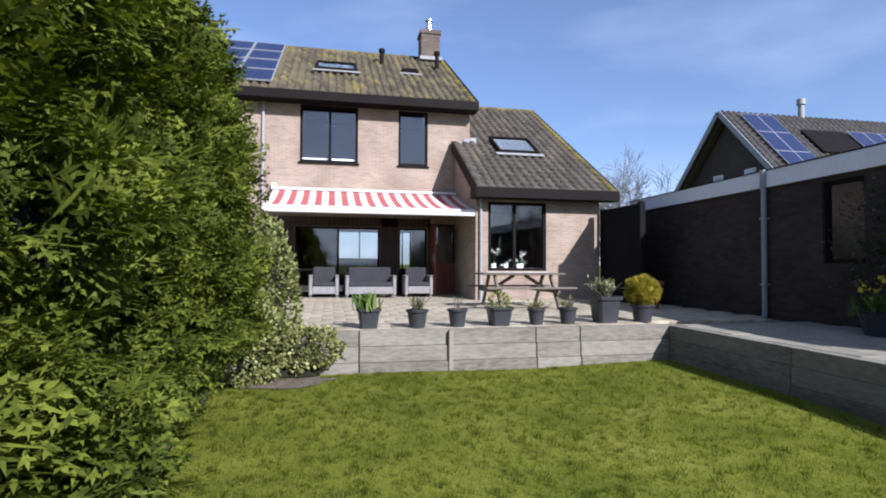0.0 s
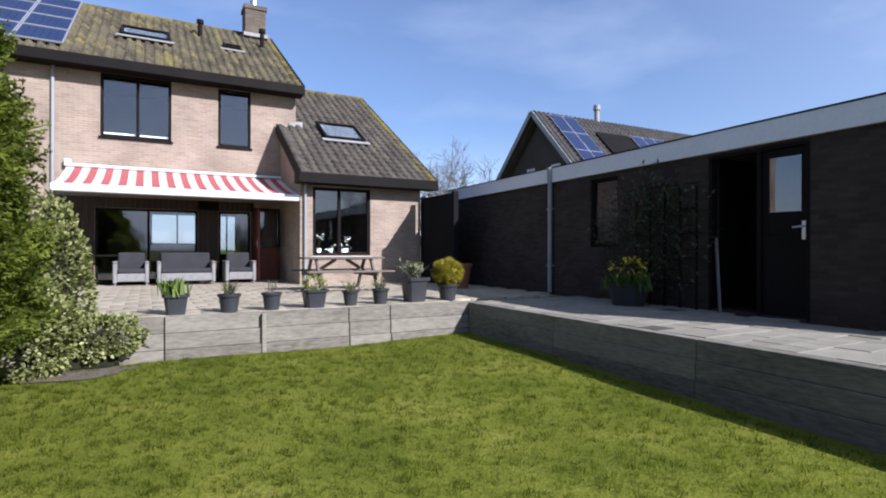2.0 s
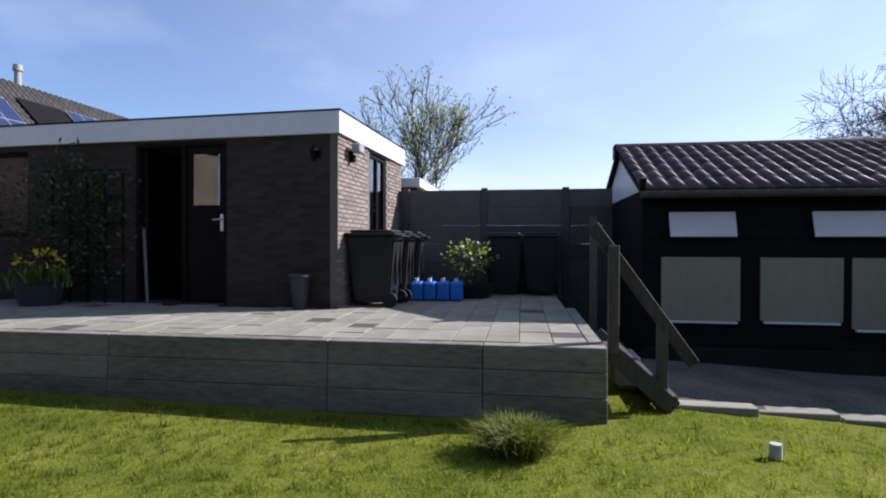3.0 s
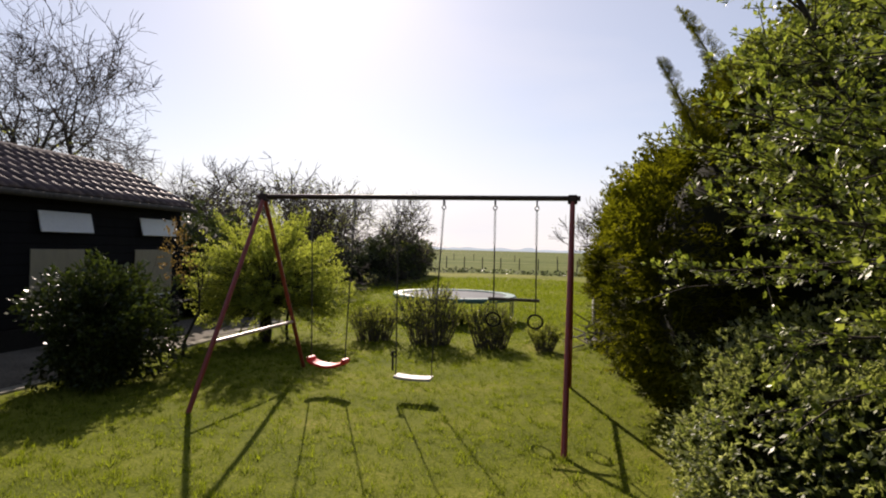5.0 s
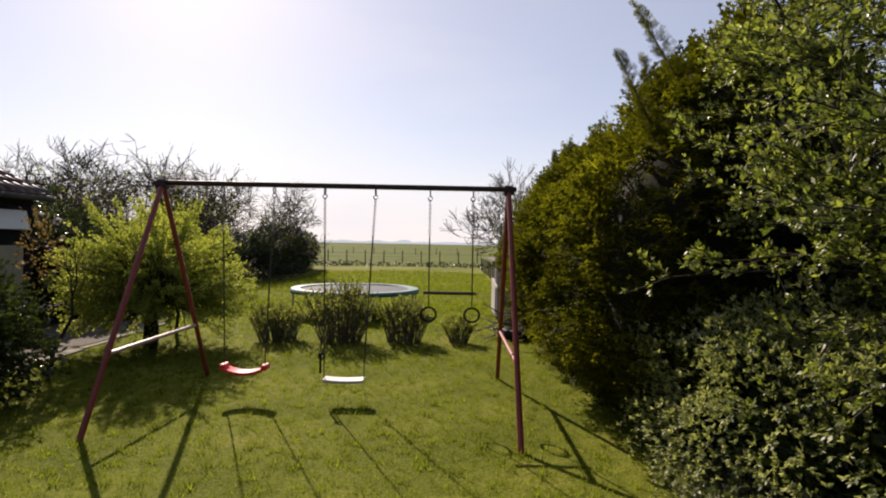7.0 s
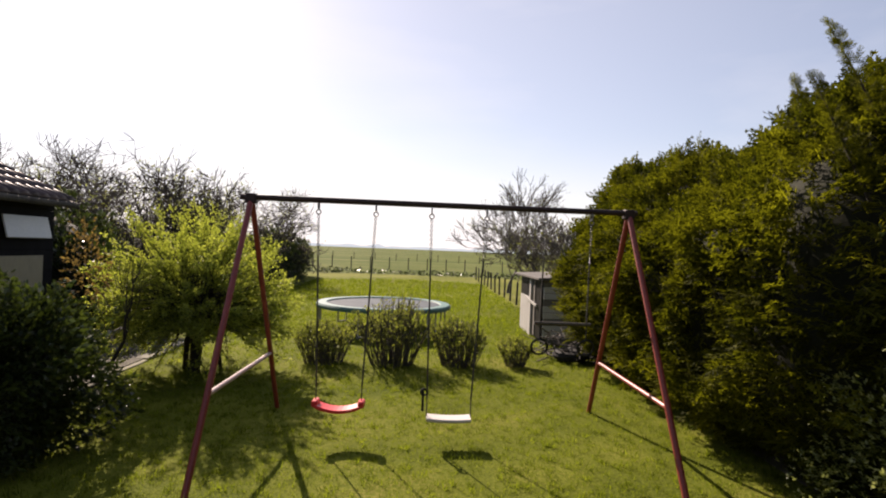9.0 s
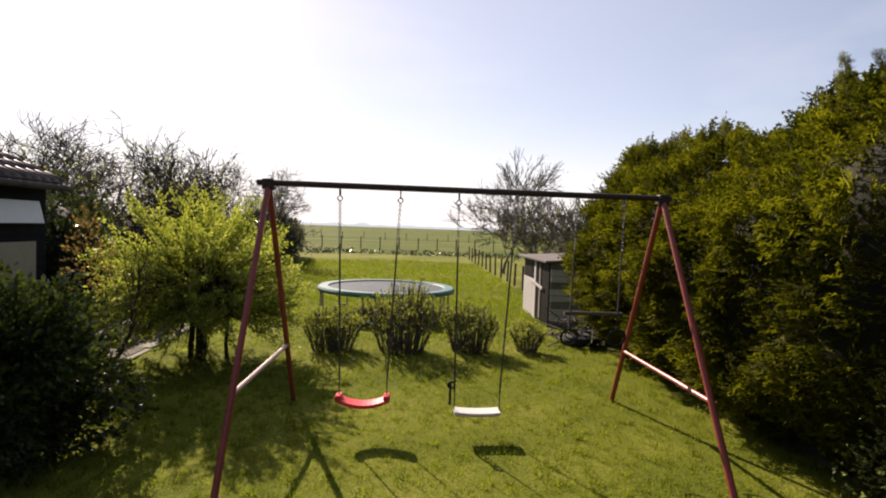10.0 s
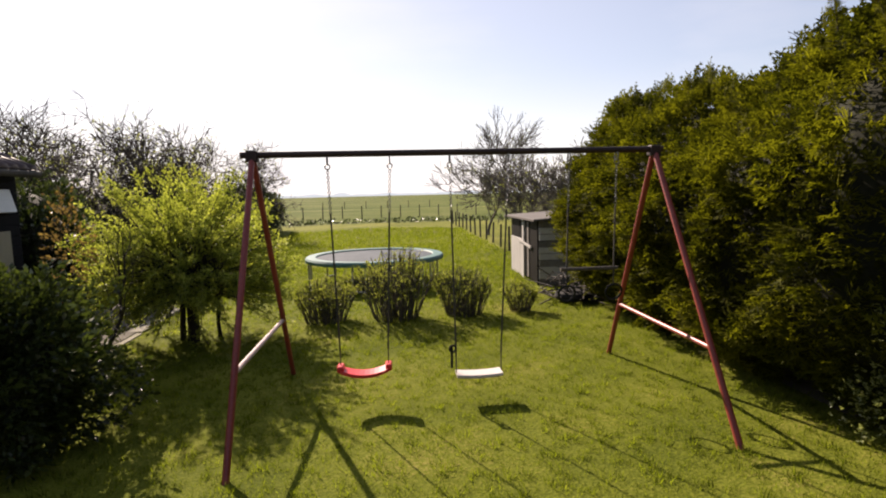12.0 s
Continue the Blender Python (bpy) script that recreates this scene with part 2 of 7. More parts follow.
BARK_GREY = mottled("grey_bark", (0.0604, 0.0537, 0.047), (0.114, 0.101, 0.0869), 6, 60, 0.9, bump=0.4)
POT = mottled("anthracite_plastic", (0.0235, 0.0249, 0.0282), (0.0402, 0.0416, 0.0456), 3, 60, 0.45, bump=0.08)
BIN = mottled("black_bin_plastic", (0.00671, 0.00671, 0.00738), (0.0148, 0.0148, 0.0161), 3, 60, 0.45, bump=0.1)
RUBBER = mottled("black_rubber", (0.00805, 0.00805, 0.00805), (0.0201, 0.0201, 0.0201), 5, 60, 0.8)
BLUE = mottled("blue_plastic", (0.02, 0.11, 0.42), (0.05, 0.2, 0.6), 3, 40, 0.4, bump=0.05)
RUST = mottled("red_painted_steel", (0.172, 0.0241, 0.0172), (0.292, 0.0473, 0.0361), 4, 50, 0.42, bump=0.25, third=(0.12, 0.043, 0.0258), spec=0.5)
BAR = mottled("dark_weathered_steel", (0.0201, 0.012, 0.0108), (0.047, 0.0235, 0.0201), 4, 50, 0.55, bump=0.25)
PINKISH = mottled("faded_brace_steel", (0.364, 0.243, 0.219), (0.502, 0.373, 0.34), 4, 60, 0.4, bump=0.2)
CHAIN = mottled("galvanised_chain", (0.0869, 0.0869, 0.0869), (0.161, 0.161, 0.161), 10, 80, 0.35, metal=0.8)
ROPE = mottled("rope", (0.0402, 0.0369, 0.0335), (0.0937, 0.0869, 0.0738), 10, 120, 0.9)
RED_SEAT = mottled("red_plastic", (0.6, 0.03, 0.035), (0.75, 0.06, 0.06), 5, 60, 0.4, bump=0.05)
PALE_SEAT = mottled("weathered_pale_seat", (0.486, 0.437, 0.388), (0.631, 0.591, 0.55), 5, 60, 0.5, bump=0.1)
WOOD_OLD = mottled("weathered_timber", (0.03, 0.026, 0.021), (0.085, 0.074, 0.06), 2, 30, 0.85, bump=0.4, stretch=(1, 1, 0.3), per_object=0.3)
WOOD_TABLE = mottled("greyed_table_wood", (0.0738, 0.0604, 0.047), (0.141, 0.12, 0.0937), 2, 30, 0.8, bump=0.3, stretch=(0.4, 2, 2), per_object=0.3)
WOOD_RED = mottled("red_brown_door", (0.107, 0.0235, 0.0134), (0.181, 0.047, 0.0268), 2, 30, 0.45, bump=0.1, stretch=(3, 3, 0.5))
RATTAN = mottled("grey_rattan", (0.134, 0.131, 0.127), (0.242, 0.235, 0.228), 10, 160, 0.7, bump=0.6)
CUSHION = mottled("dark_cushion", (0.0201, 0.0201, 0.0228), (0.0402, 0.0402, 0.0443), 3, 90, 0.9)
AWN_RED = mottled("awning_red_cloth", (0.281, 0.0663, 0.0663), (0.335, 0.0936, 0.0897), 2, 200, 0.85, bump=0.1)
AWN_WHITE = mottled("awning_cream_cloth", (0.56, 0.47, 0.42), (0.64, 0.55, 0.49), 2, 200, 0.85, bump=0.1)
METAL = mottled("brushed_metal", (0.364, 0.364, 0.364), (0.486, 0.486, 0.486), 4, 80, 0.35, metal=0.9)
ZINC = mottled("grey_pvc_pipe", (0.201, 0.208, 0.215), (0.268, 0.275, 0.282), 3, 50, 0.5)
LEAD = mottled("lead_flashing", (0.17, 0.17, 0.165), (0.3, 0.3, 0.29), 5, 40, 0.6)
SOLAR = mottled("solar_cells", (0.009, 0.015, 0.045), (0.018, 0.03, 0.085), 2, 30, 0.3, spec=0.4)
ALU = mottled("aluminium_frame", (0.405, 0.413, 0.429), (0.502, 0.51, 0.526), 4, 50, 0.4, metal=0.6)
MAT_BLACK = mottled("trampoline_mat", (0.055, 0.07, 0.08), (0.095, 0.112, 0.125), 3, 90, 0.75, spec=0.1)
TRAMP_PAD = mottled("green_blue_pad", (0.0387, 0.129, 0.107), (0.0946, 0.198, 0.172), 3, 40, 0.5)
GREY_WOOD = mottled("grey_hut_board", (0.0869, 0.0791, 0.0671), (0.181, 0.168, 0.148), 2, 30, 0.85, bump=0.4, per_object=0.4)
PALE_BOARD = mottled("pale_hut_board", (0.335, 0.322, 0.295), (0.443, 0.429, 0.402), 2, 30, 0.8, bump=0.2)
ROOM = mottled("room_wall", (0.129, 0.116, 0.103), (0.181, 0.163, 0.146), 1, 20, 0.9)
CURTAIN = mottled("white_curtain", (0.486, 0.486, 0.486), (0.607, 0.607, 0.607), 2, 30, 0.9)
STONE = mottled("pale_stone", (0.335, 0.329, 0.316), (0.47, 0.463, 0.443), 5, 40, 0.8, bump=0.3)
GABLE = mottled("dark_gable_boards", (0.0335, 0.0255, 0.0215), (0.0671, 0.0523, 0.0436), 1.5, 25, 0.8, bump=0.3)
FENCE = mottled("fence_concrete", (0.06, 0.055, 0.05), (0.115, 0.105, 0.095), 1.5, 30, 0.9, bump=0.35, per_object=0.3)
# aerial haze put into a pale blue colour and a faint emission
HAZE = mottled("far_trees_haze_glow", (0.42, 0.47, 0.5), (0.52, 0.57, 0.6), 0.02, 0.3, 1.0, bump=0, spec=0)
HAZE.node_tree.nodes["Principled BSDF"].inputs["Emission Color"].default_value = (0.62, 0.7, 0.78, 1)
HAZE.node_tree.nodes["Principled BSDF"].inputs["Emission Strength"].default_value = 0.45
# fill for hedges and bushes, their inner shade put into a near-black tone
CORE = mottled("shaded_inner_twigs", (0.00805, 0.00937, 0.00402), (0.0201, 0.0215, 0.00937), 4, 40, 0.95)
TERRA = mottled("terracotta", (0.148, 0.0604, 0.0268), (0.215, 0.0937, 0.047), 3, 40, 0.8)

CONIFER = leafy("conifer_fronds", (0.034, 0.05, 0.006), (0.2, 0.235, 0.03), 0.34, patch=1.5, rough=0.7, spec=0.12, spread=0.5, grain=4.0)
CONIFER_OLIVE = leafy("olive_conifer_fronds", (0.03, 0.035, 0.004), (0.2, 0.198, 0.018), 0.46, patch=1.7, rough=0.75, spec=0.08, spread=0.45, grain=2.2)
GRASS = leafy("grass_blades", (0.0645, 0.0843, 0.012), (0.194, 0.232, 0.0258), 0.72, rough=0.9, spread=0.6, tint=(0.224, 0.241, 0.0473), patch=1.7, spec=0.05, grain=9.0)
STRAW = leafy("dry_grass_blades", (0.2, 0.17, 0.07), (0.42, 0.36, 0.17), 0.4)
SHRUB = leafy("light_shrub_leaves", (0.085, 0.115, 0.026), (0.33, 0.37, 0.105), 0.44, rough=0.42, spread=0.7, spec=0.45)
VARIEG = leafy("variegated_leaves", (0.095, 0.12, 0.044), (0.38, 0.4, 0.22), 0.42, rough=0.5, tint=(0.46, 0.47, 0.35), spec=0.35)
WILLOW = leafy("yellow_green_leaves", (0.145, 0.175, 0.036), (0.4, 0.425, 0.12), 0.6, spread=0.7)
IVY = leafy("ivy_leaves", (0.085, 0.102, 0.024), (0.34, 0.355, 0.14), 0.2, tint=(0.44, 0.44, 0.25), patch=0.8, grain=4.0)
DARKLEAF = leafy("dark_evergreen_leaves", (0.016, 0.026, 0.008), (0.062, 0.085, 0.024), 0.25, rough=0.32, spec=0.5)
BUDS = leafy("spring_buds", (0.11, 0.13, 0.033), (0.32, 0.335, 0.105), 0.45)
BRONZE = leafy("bronze_leaves", (0.086, 0.0559, 0.0301), (0.189, 0.125, 0.0645), 0.4)
GOLD = leafy("golden_conifer", (0.12, 0.11, 0.01), (0.42, 0.36, 0.035), 0.3, grain=9.0)
YELLOW = leafy("yellow_petals", (0.473, 0.361, 0.0172), (0.645, 0.533, 0.0516), 0.3)
PETAL = leafy("white_petals", (0.567, 0.55, 0.535), (0.688, 0.672, 0.656), 0.3)
FRESH = leafy("fresh_green_leaves", (0.0604, 0.107, 0.0201), (0.175, 0.242, 0.0604), 0.35)


def glass(name, tone):
    m, n, l, p = shader(name, 0.0, 0, 0.5)
    p.inputs["Base Color"].default_value = (*tone, 1)
    p.inputs["Transmission Weight"].default_value = 1.0
    p.inputs["IOR"].default_value = 1.75
    return m


GLASS = glass("window_glass", (0.75, 0.8, 0.82))
GLASS_DARK = glass("dusty_dark_glass", (0.12, 0.12, 0.12))
GLASS_DARK.node_tree.nodes["Principled BSDF"].inputs["IOR"].default_value = 1.4
GLASS_DARK.node_tree.nodes["Principled BSDF"].inputs["Roughness"].default_value = 0.25


# ---- building helpers ----
def part(name, data, material, parent=None, label="", world=True):
    """One mesh object from a bmesh or a mesh, under a thing or part; world: its numbers are world places."""
    if isinstance(data, bmesh.types.BMesh):
        me = bpy.data.meshes.new(name)
        data.to_mesh(me)
        data.free()
    else:
        me = data
    if material and not me.materials:
        me.materials.append(material)
    ob = new(name, me)
    if parent:
        ob.parent = parent
        if world:
            m = parent.matrix_basis.copy()
            up = parent.parent
            if up:
                m = up.matrix_basis @ parent.matrix_parent_inverse @ m
            ob.matrix_parent_inverse = m.inverted()
    if label:
        ob["label"] = label
    return ob


def thing(name, x, y, z, label, category, group="", rz=0.0, kind=""):
    e = new(name)
    e.empty_display_size = 0.2
    e.matrix_basis = pose(x, y, z, 0, 0, rz)
    return tagged(e, label, category, group, kind)


def block(bm, lo, hi, bev=0.0, m=None):
    """A box between two corners, its edges taken off by bev."""
    r = bmesh.ops.create_cube(bm, size=1.0)
    vs = r["verts"]
    for v in vs:
        v.co = Vector([lo[i] + (v.co[i] + 0.5) * (hi[i] - lo[i]) for i in range(3)])
    if bev:
        es = list({e for v in vs for e in v.link_edges})
        g = bmesh.ops.bevel(bm, geom=es, offset=bev, segments=1, affect="EDGES", profile=0.5)
        vs = list({v for f in g["faces"] for v in f.verts} | {v for v in vs if v.is_valid})
    if m is not None:
        bmesh.ops.transform(bm, matrix=m, verts=vs)
    return vs


def box(name, lo, hi, material, parent=None, bev=0.0, label="", m=None, world=True):
    bm = bmesh.new()
    block(bm, lo, hi, bev, m)
    return part(name, bm, material, parent, label, world)


def beam(bm, a, b, w, h=None, bev=0.0):
    """A straight timber or bar of section w x h from a to b."""
    a, b = Vector(a), Vector(b)
    h = h or w
    d = b - a
    m = Matrix.Translation((a + b) / 2) @ d.to_track_quat("Z", "Y").to_matrix().to_4x4()
    block(bm, (-w / 2, -h / 2, -d.length / 2), (w / 2, h / 2, d.length / 2), bev, m)


def rod(bm, a, b, r, r2=None, seg=10):
    """A round bar from a to b."""
    a, b = Vector(a), Vector(b)
    d = b - a
    m = Matrix.Translation((a + b) / 2) @ d.to_track_quat("Z", "Y").to_matrix().to_4x4()
    bmesh.ops.create_cone(bm, cap_ends=True, segments=seg, radius1=r, radius2=r if r2 is None else r2, depth=d.length, matrix=m)


def ring(bm, centre, big, small, m=None, seg=16, side=6):
    """A torus about z, turned by m."""
    m = m or Matrix()
    rows = []
    for i in range(seg):
        a = 2 * math.pi * i / seg
        row = []
        for j in range(side):
            b = 2 * math.pi * j / side
            q = Vector(((big + small * math.cos(b)) * math.cos(a), (big + small * math.cos(b)) * math.sin(a), small * math.sin(b)))
            row.append(bm.verts.new(Vector(centre) + m @ q))
        rows.append(row)
    for i in range(seg):
        for j in range(side):
            bm.faces.new((rows[i][j], rows[(i + 1) % seg][j], rows[(i + 1) % seg][(j + 1) % side], rows[i][(j + 1) % side]))


def lathe(bm, profile, seg=20, square=0.0, cx=0, cy=0):
    """A turned body from (radius, z) pairs; square 1 makes it four-sided with rounded corners."""
    rows = []
    for r, z in profile:
        row = []
        for i in range(seg):
            a = 2 * math.pi * (i + 0.5) / seg
            c, s = math.cos(a), math.sin(a)
            k = 1.0
            if square:
                k = 1.0 / (abs(c) ** 6 + abs(s) ** 6) ** (1 / 6)
            row.append(bm.verts.new((cx + r * k * c, cy + r * k * s, z)))
        rows.append(row)
    for a, b in zip(rows, rows[1:]):
        for i in range(seg):
            bm.faces.new((a[i], a[(i + 1) % seg], b[(i + 1) % seg], b[i]))
    bm.faces.new(rows[0][::-1])
    bm.faces.new(rows[-1])


def mesh_np(name, verts, faces):
    """A mesh from arrays; all faces have the same number of corners."""
    me = bpy.data.meshes.new(name)
    verts, faces = np.asarray(verts, np.float32), np.asarray(faces, np.int32)
    k = faces.shape[1]
    me.vertices.add(len(verts))
    me.vertices.foreach_set("co", verts.ravel())
    me.loops.add(faces.size)
    me.loops.foreach_set("vertex_index", faces.ravel())
    me.polygons.add(len(faces))
    me.polygons.foreach_set("loop_start", np.arange(len(faces), dtype=np.int32) * k)
    me.polygons.foreach_set("loop_total", np.full(len(faces), k, np.int32))
    me.update(calc_edges=True)
    return me


def unit(v):
    return v / np.maximum(np.linalg.norm(v, axis=1, keepdims=True), 1e-9)


def strew(name, tv, tf, places, ahead, up, sizes):
    """Copies of a small template (its length along y, its face along z), joined into one mesh."""
    tv, tf = np.asarray(tv, float), np.asarray(tf, int)
    ahead = unit(np.asarray(ahead, float))
    side = unit(np.cross(ahead, np.asarray(up, float)))
    top = np.cross(side, ahead)
    s = np.asarray(sizes, float).reshape(-1, 1, 1)
    v = (tv[None, :, 0:1] * side[:, None] + tv[None, :, 1:2] * ahead[:, None] + tv[None, :, 2:3] * top[:, None]) * s + np.asarray(places)[:, None]
    f = tf[None] + (np.arange(len(places)) * len(tv))[:, None, None]
    return mesh_np(name, v.reshape(-1, 3), f.reshape(-1, tf.shape[1]))


def frond(pairs=6, width=1.0):
    """A flat conifer spray, one unit long."""
    v, f = [], []

    def blade(x0, y0, x1, y1, w, z1):
        d = math.hypot(x1 - x0, y1 - y0)
        nx, ny = -(y1 - y0) / d * w, (x1 - x0) / d * w
        i = len(v)
        mx, my = x0 + 0.55 * (x1 - x0), y0 + 0.55 * (y1 - y0)
        v.extend([(x0, y0, 0), (mx + nx, my + ny, z1 * 0.4), (x1, y1, z1), (mx - nx, my - ny, z1 * 0.4)])
        f.append((i, i + 1, i + 2, i + 3))

    blade(0, 0, 0, 1, 0.035 * width, -0.12)
    for i in range(pairs):
        y = 0.1 + 0.75 * i / pairs
        r = 0.42 * math.sin(math.pi * (0.22 + 0.7 * i / pairs))
        for s in (-1, 1):
            blade(0, y, s * r, y + 0.85 * r, 0.04 * width, -0.06 - 0.05 * (i % 2))
    return v, f


def bough(sprays, seed, width=1.0):
    """A flat layered conifer bough, one unit long, of side sprays with small side shoots."""
    r = random.Random(seed)
    v, f = [], []

    def blade(p, d, ln, w, droop):
        n = (-d[1] * w, d[0] * w)
        i = len(v)
        q = (p[0] + d[0] * ln * 0.5, p[1] + d[1] * ln * 0.5, p[2] + droop * 0.3)
        v.extend([p, (q[0] + n[0], q[1] + n[1], q[2]), (p[0] + d[0] * ln, p[1] + d[1] * ln, p[2] + droop), (q[0] - n[0], q[1] - n[1], q[2])])
        f.append((i, i + 1, i + 2, i + 3))

    blade((0, 0, 0), (0, 1), 1.0, 0.03 * width, -0.1)
    for k in range(sprays):
        t = 0.08 + 0.84 * (k + r.random() * 0.5) / sprays
        side = 1 if k % 2 else -1
        a = radians(r.uniform(38, 66))
        ln = (0.5 - 0.3 * t) * r.uniform(0.75, 1.2)
        z = -0.1 * t * t + r.uniform(-0.09, 0.09)
        d = (side * math.sin(a), math.cos(a))
        droop = r.uniform(-0.16, 0.04)
        blade((0, t, z), d, ln, 0.034 * width, droop)
        for u in (0.4,):
            for s2 in (-1, 1):
                b = a * side + s2 * radians(42)
                p = (d[0] * ln * u, t + d[1] * ln * u, z + droop * u * 0.7)
                blade(p, (math.sin(b), math.cos(b)), ln * 0.55, 0.034 * width, -0.04 + r.uniform(-0.04, 0.04))
    return v, f


LEAF = ([(0, 0, 0), (0.24, 0.45, 0.06), (0, 1, -0.08), (-0.24, 0.45, 0.06)], [(0, 1, 2, 3)])
OVAL = ([(0, 0, 0), (0.3, 0.3, 0.05), (0.28, 0.7, 0.04), (0, 1, -0.08), (-0.28, 0.7, 0.04), (-0.3, 0.3, 0.05)], [(0, 1, 2, 3, 4, 5)])


def bunch(n, seed, spread=0.55, leaf=0.5):
    """A short twig's worth of leaves, as one template."""
    rng = np.random.default_rng(seed)
    v, f = [], []
    for i in range(n):
        a, y = rng.uniform(0, 6.28), rng.uniform(0.0, 0.6)
        d = np.array([math.cos(a) * spread, 0.7, math.sin(a) * spread * 0.8])
        d /= np.linalg.norm(d)
        s = np.cross(d, [rng.normal(), rng.normal(), 1.0])
        s /= np.linalg.norm(s)
        ln = leaf * rng.uniform(0.7, 1.2)
        p = np.array([0, y, 0])
        k = len(v)
        v.extend([tuple(p), tuple(p + d * ln * 0.5 + s * ln * 0.25), tuple(p + d * ln), tuple(p + d * ln * 0.5 - s * ln * 0.25)])
        f.append((k, k + 1, k + 2, k + 3))
    return v, f


def tubes(name, a, b, ra, rb, side=5):
    """Tapered limbs between the rows of a and b, joined."""
    a, b = np.asarray(a, float), np.asarray(b, float)
    d = unit(b - a)
    ref = np.where(np.abs(d[:, 2:3]) > 0.9, [[1.0, 0, 0]], [[0, 0, 1.0]])
    u = unit(np.cross(d, ref))
    w = np.cross(d, u)
    ang = 2 * np.pi * np.arange(side) / side
    circ = np.cos(ang)[None, :, None] * u[:, None] + np.sin(ang)[None, :, None] * w[:, None]
    lo = a[:, None] + circ * np.asarray(ra)[:, None, None]
    hi = b[:, None] + circ * np.asarray(rb)[:, None, None]
    v = np.concatenate([lo, hi], 1)
    j = np.arange(side)
    f = np.stack([j, (j + 1) % side, (j + 1) % side + side, j + side], 1)
    f = f[None] + (np.arange(len(a)) * 2 * side)[:, None, None]
    return mesh_np(name, v.reshape(-1, 3), f.reshape(-1, 4))


def limbs(seed, base, height, r0, levels=5, forks=3, lean=0.55, first=0.28, up=0.25, wander=0.18):
    """The limbs of a tree as rows of ends and radii, and the tips."""
    rng = np.random.default_rng(seed)
    a, b, ra, rb, tips = [], [], [], [], []

    def grow(p, d, ln, r, level):
        steps = 3 if level < 3 else 2
        for i in range(steps):
            d = d + rng.normal(0, wander, 3) + np.array([0, 0, up * 0.25])
            d /= np.linalg.norm(d)
            q = p + d * ln / steps
            r2 = r * (0.86 if level < levels else 0.6)
            a.append(p), b.append(q), ra.append(r), rb.append(r2)
            p, r = q, r2
            if 0 < level < levels and rng.random() < 0.75:
                sd = d + rng.normal(0, lean, 3)
                sd /= np.linalg.norm(sd)
                grow(p, sd, ln * rng.uniform(0.5, 0.75), r * 0.55, level + 1)
        if level >= levels:
            tips.append((p, d))
            return
        for i in range(forks if level == 0 else rng.integers(2, 4)):
            sd = d + rng.normal(0, lean, 3) * (1.3 if level == 0 else 1) + np.array([0, 0, up * 0.3])
            sd /= np.linalg.norm(sd)
            grow(p, sd, ln * rng.uniform(0.62, 0.85) if level else height * first * rng.uniform(0.8, 1.1), r * rng.uniform(0.55, 0.72), level + 1)

    grow(np.array(base, float), np.array([0.0, 0.0, 1.0]), height * first, r0, 0)
    return np.array(a), np.array(b), np.array(ra), np.array(rb), tips


def lawn_z(x, y):
    """The height of the ground."""
    def s(e0, e1, v):
        t = min(max((v - e0) / (e1 - e0), 0), 1)
        return t * t * (3 - 2 * t)
    z = 0.07 * s(0, 6, y) + 0.05 * s(3, 6, x) * s(2, 7, y) - 0.17 * s(-1.5, -5.5, y)
    near = s(-45, -36, y)
    z += near * (0.025 * noise.noise((x * 0.5, y * 0.5, 0)) + 0.2 * s(-26, -31, y) * (0.5 + noise.noise((x * 0.15, y * 0.2, 3))))
    return z


# ---- ground ----
T = 0.64  # terrace level


def build_ground():
    xs = [-4000, -1500, -500, -150, -60, -30, -18, -12, -8, -5, -3, *np.arange(-2, 9.01, 0.35), 10, 12, 15, 20, 30, 60, 150, 500, 1500, 4000]
    ys = [-4000, -2000, -1000, -500, -250, -150, -100, -75, -60, -50, -44, *np.arange(-39, 8.01, 0.4), 10, 14, 20, 35, 80, 200, 600, 1500, 4000]
    v = [(x, y, lawn_z(x, y)) for y in ys for x in xs]
    nx = len(xs)
    f, kinds = [], []
    for j in range(len(ys) - 1):
        for i in range(nx - 1):
            k = j * nx + i
            f.append((k, k + 1, k + nx + 1, k + nx))
            kinds.append(1 if ys[j] < -36.5 or xs[i] < -12 or xs[i] > 25 else 2 if ys[j] < -20.5 else 0)
    me = mesh_np("ground", v, f)
    me.materials.append(LAWN)
    me.materials.append(FIELD)
    me.materials.append(ROUGH)
    me.polygons.foreach_set("material_index", np.array(kinds, np.int32))
    me.polygons.foreach_set("use_smooth", np.ones(len(f), bool))
    tagged(part("ground", me, None), "mown green lawn running out into flat meadow", "lawn", kind="structure")


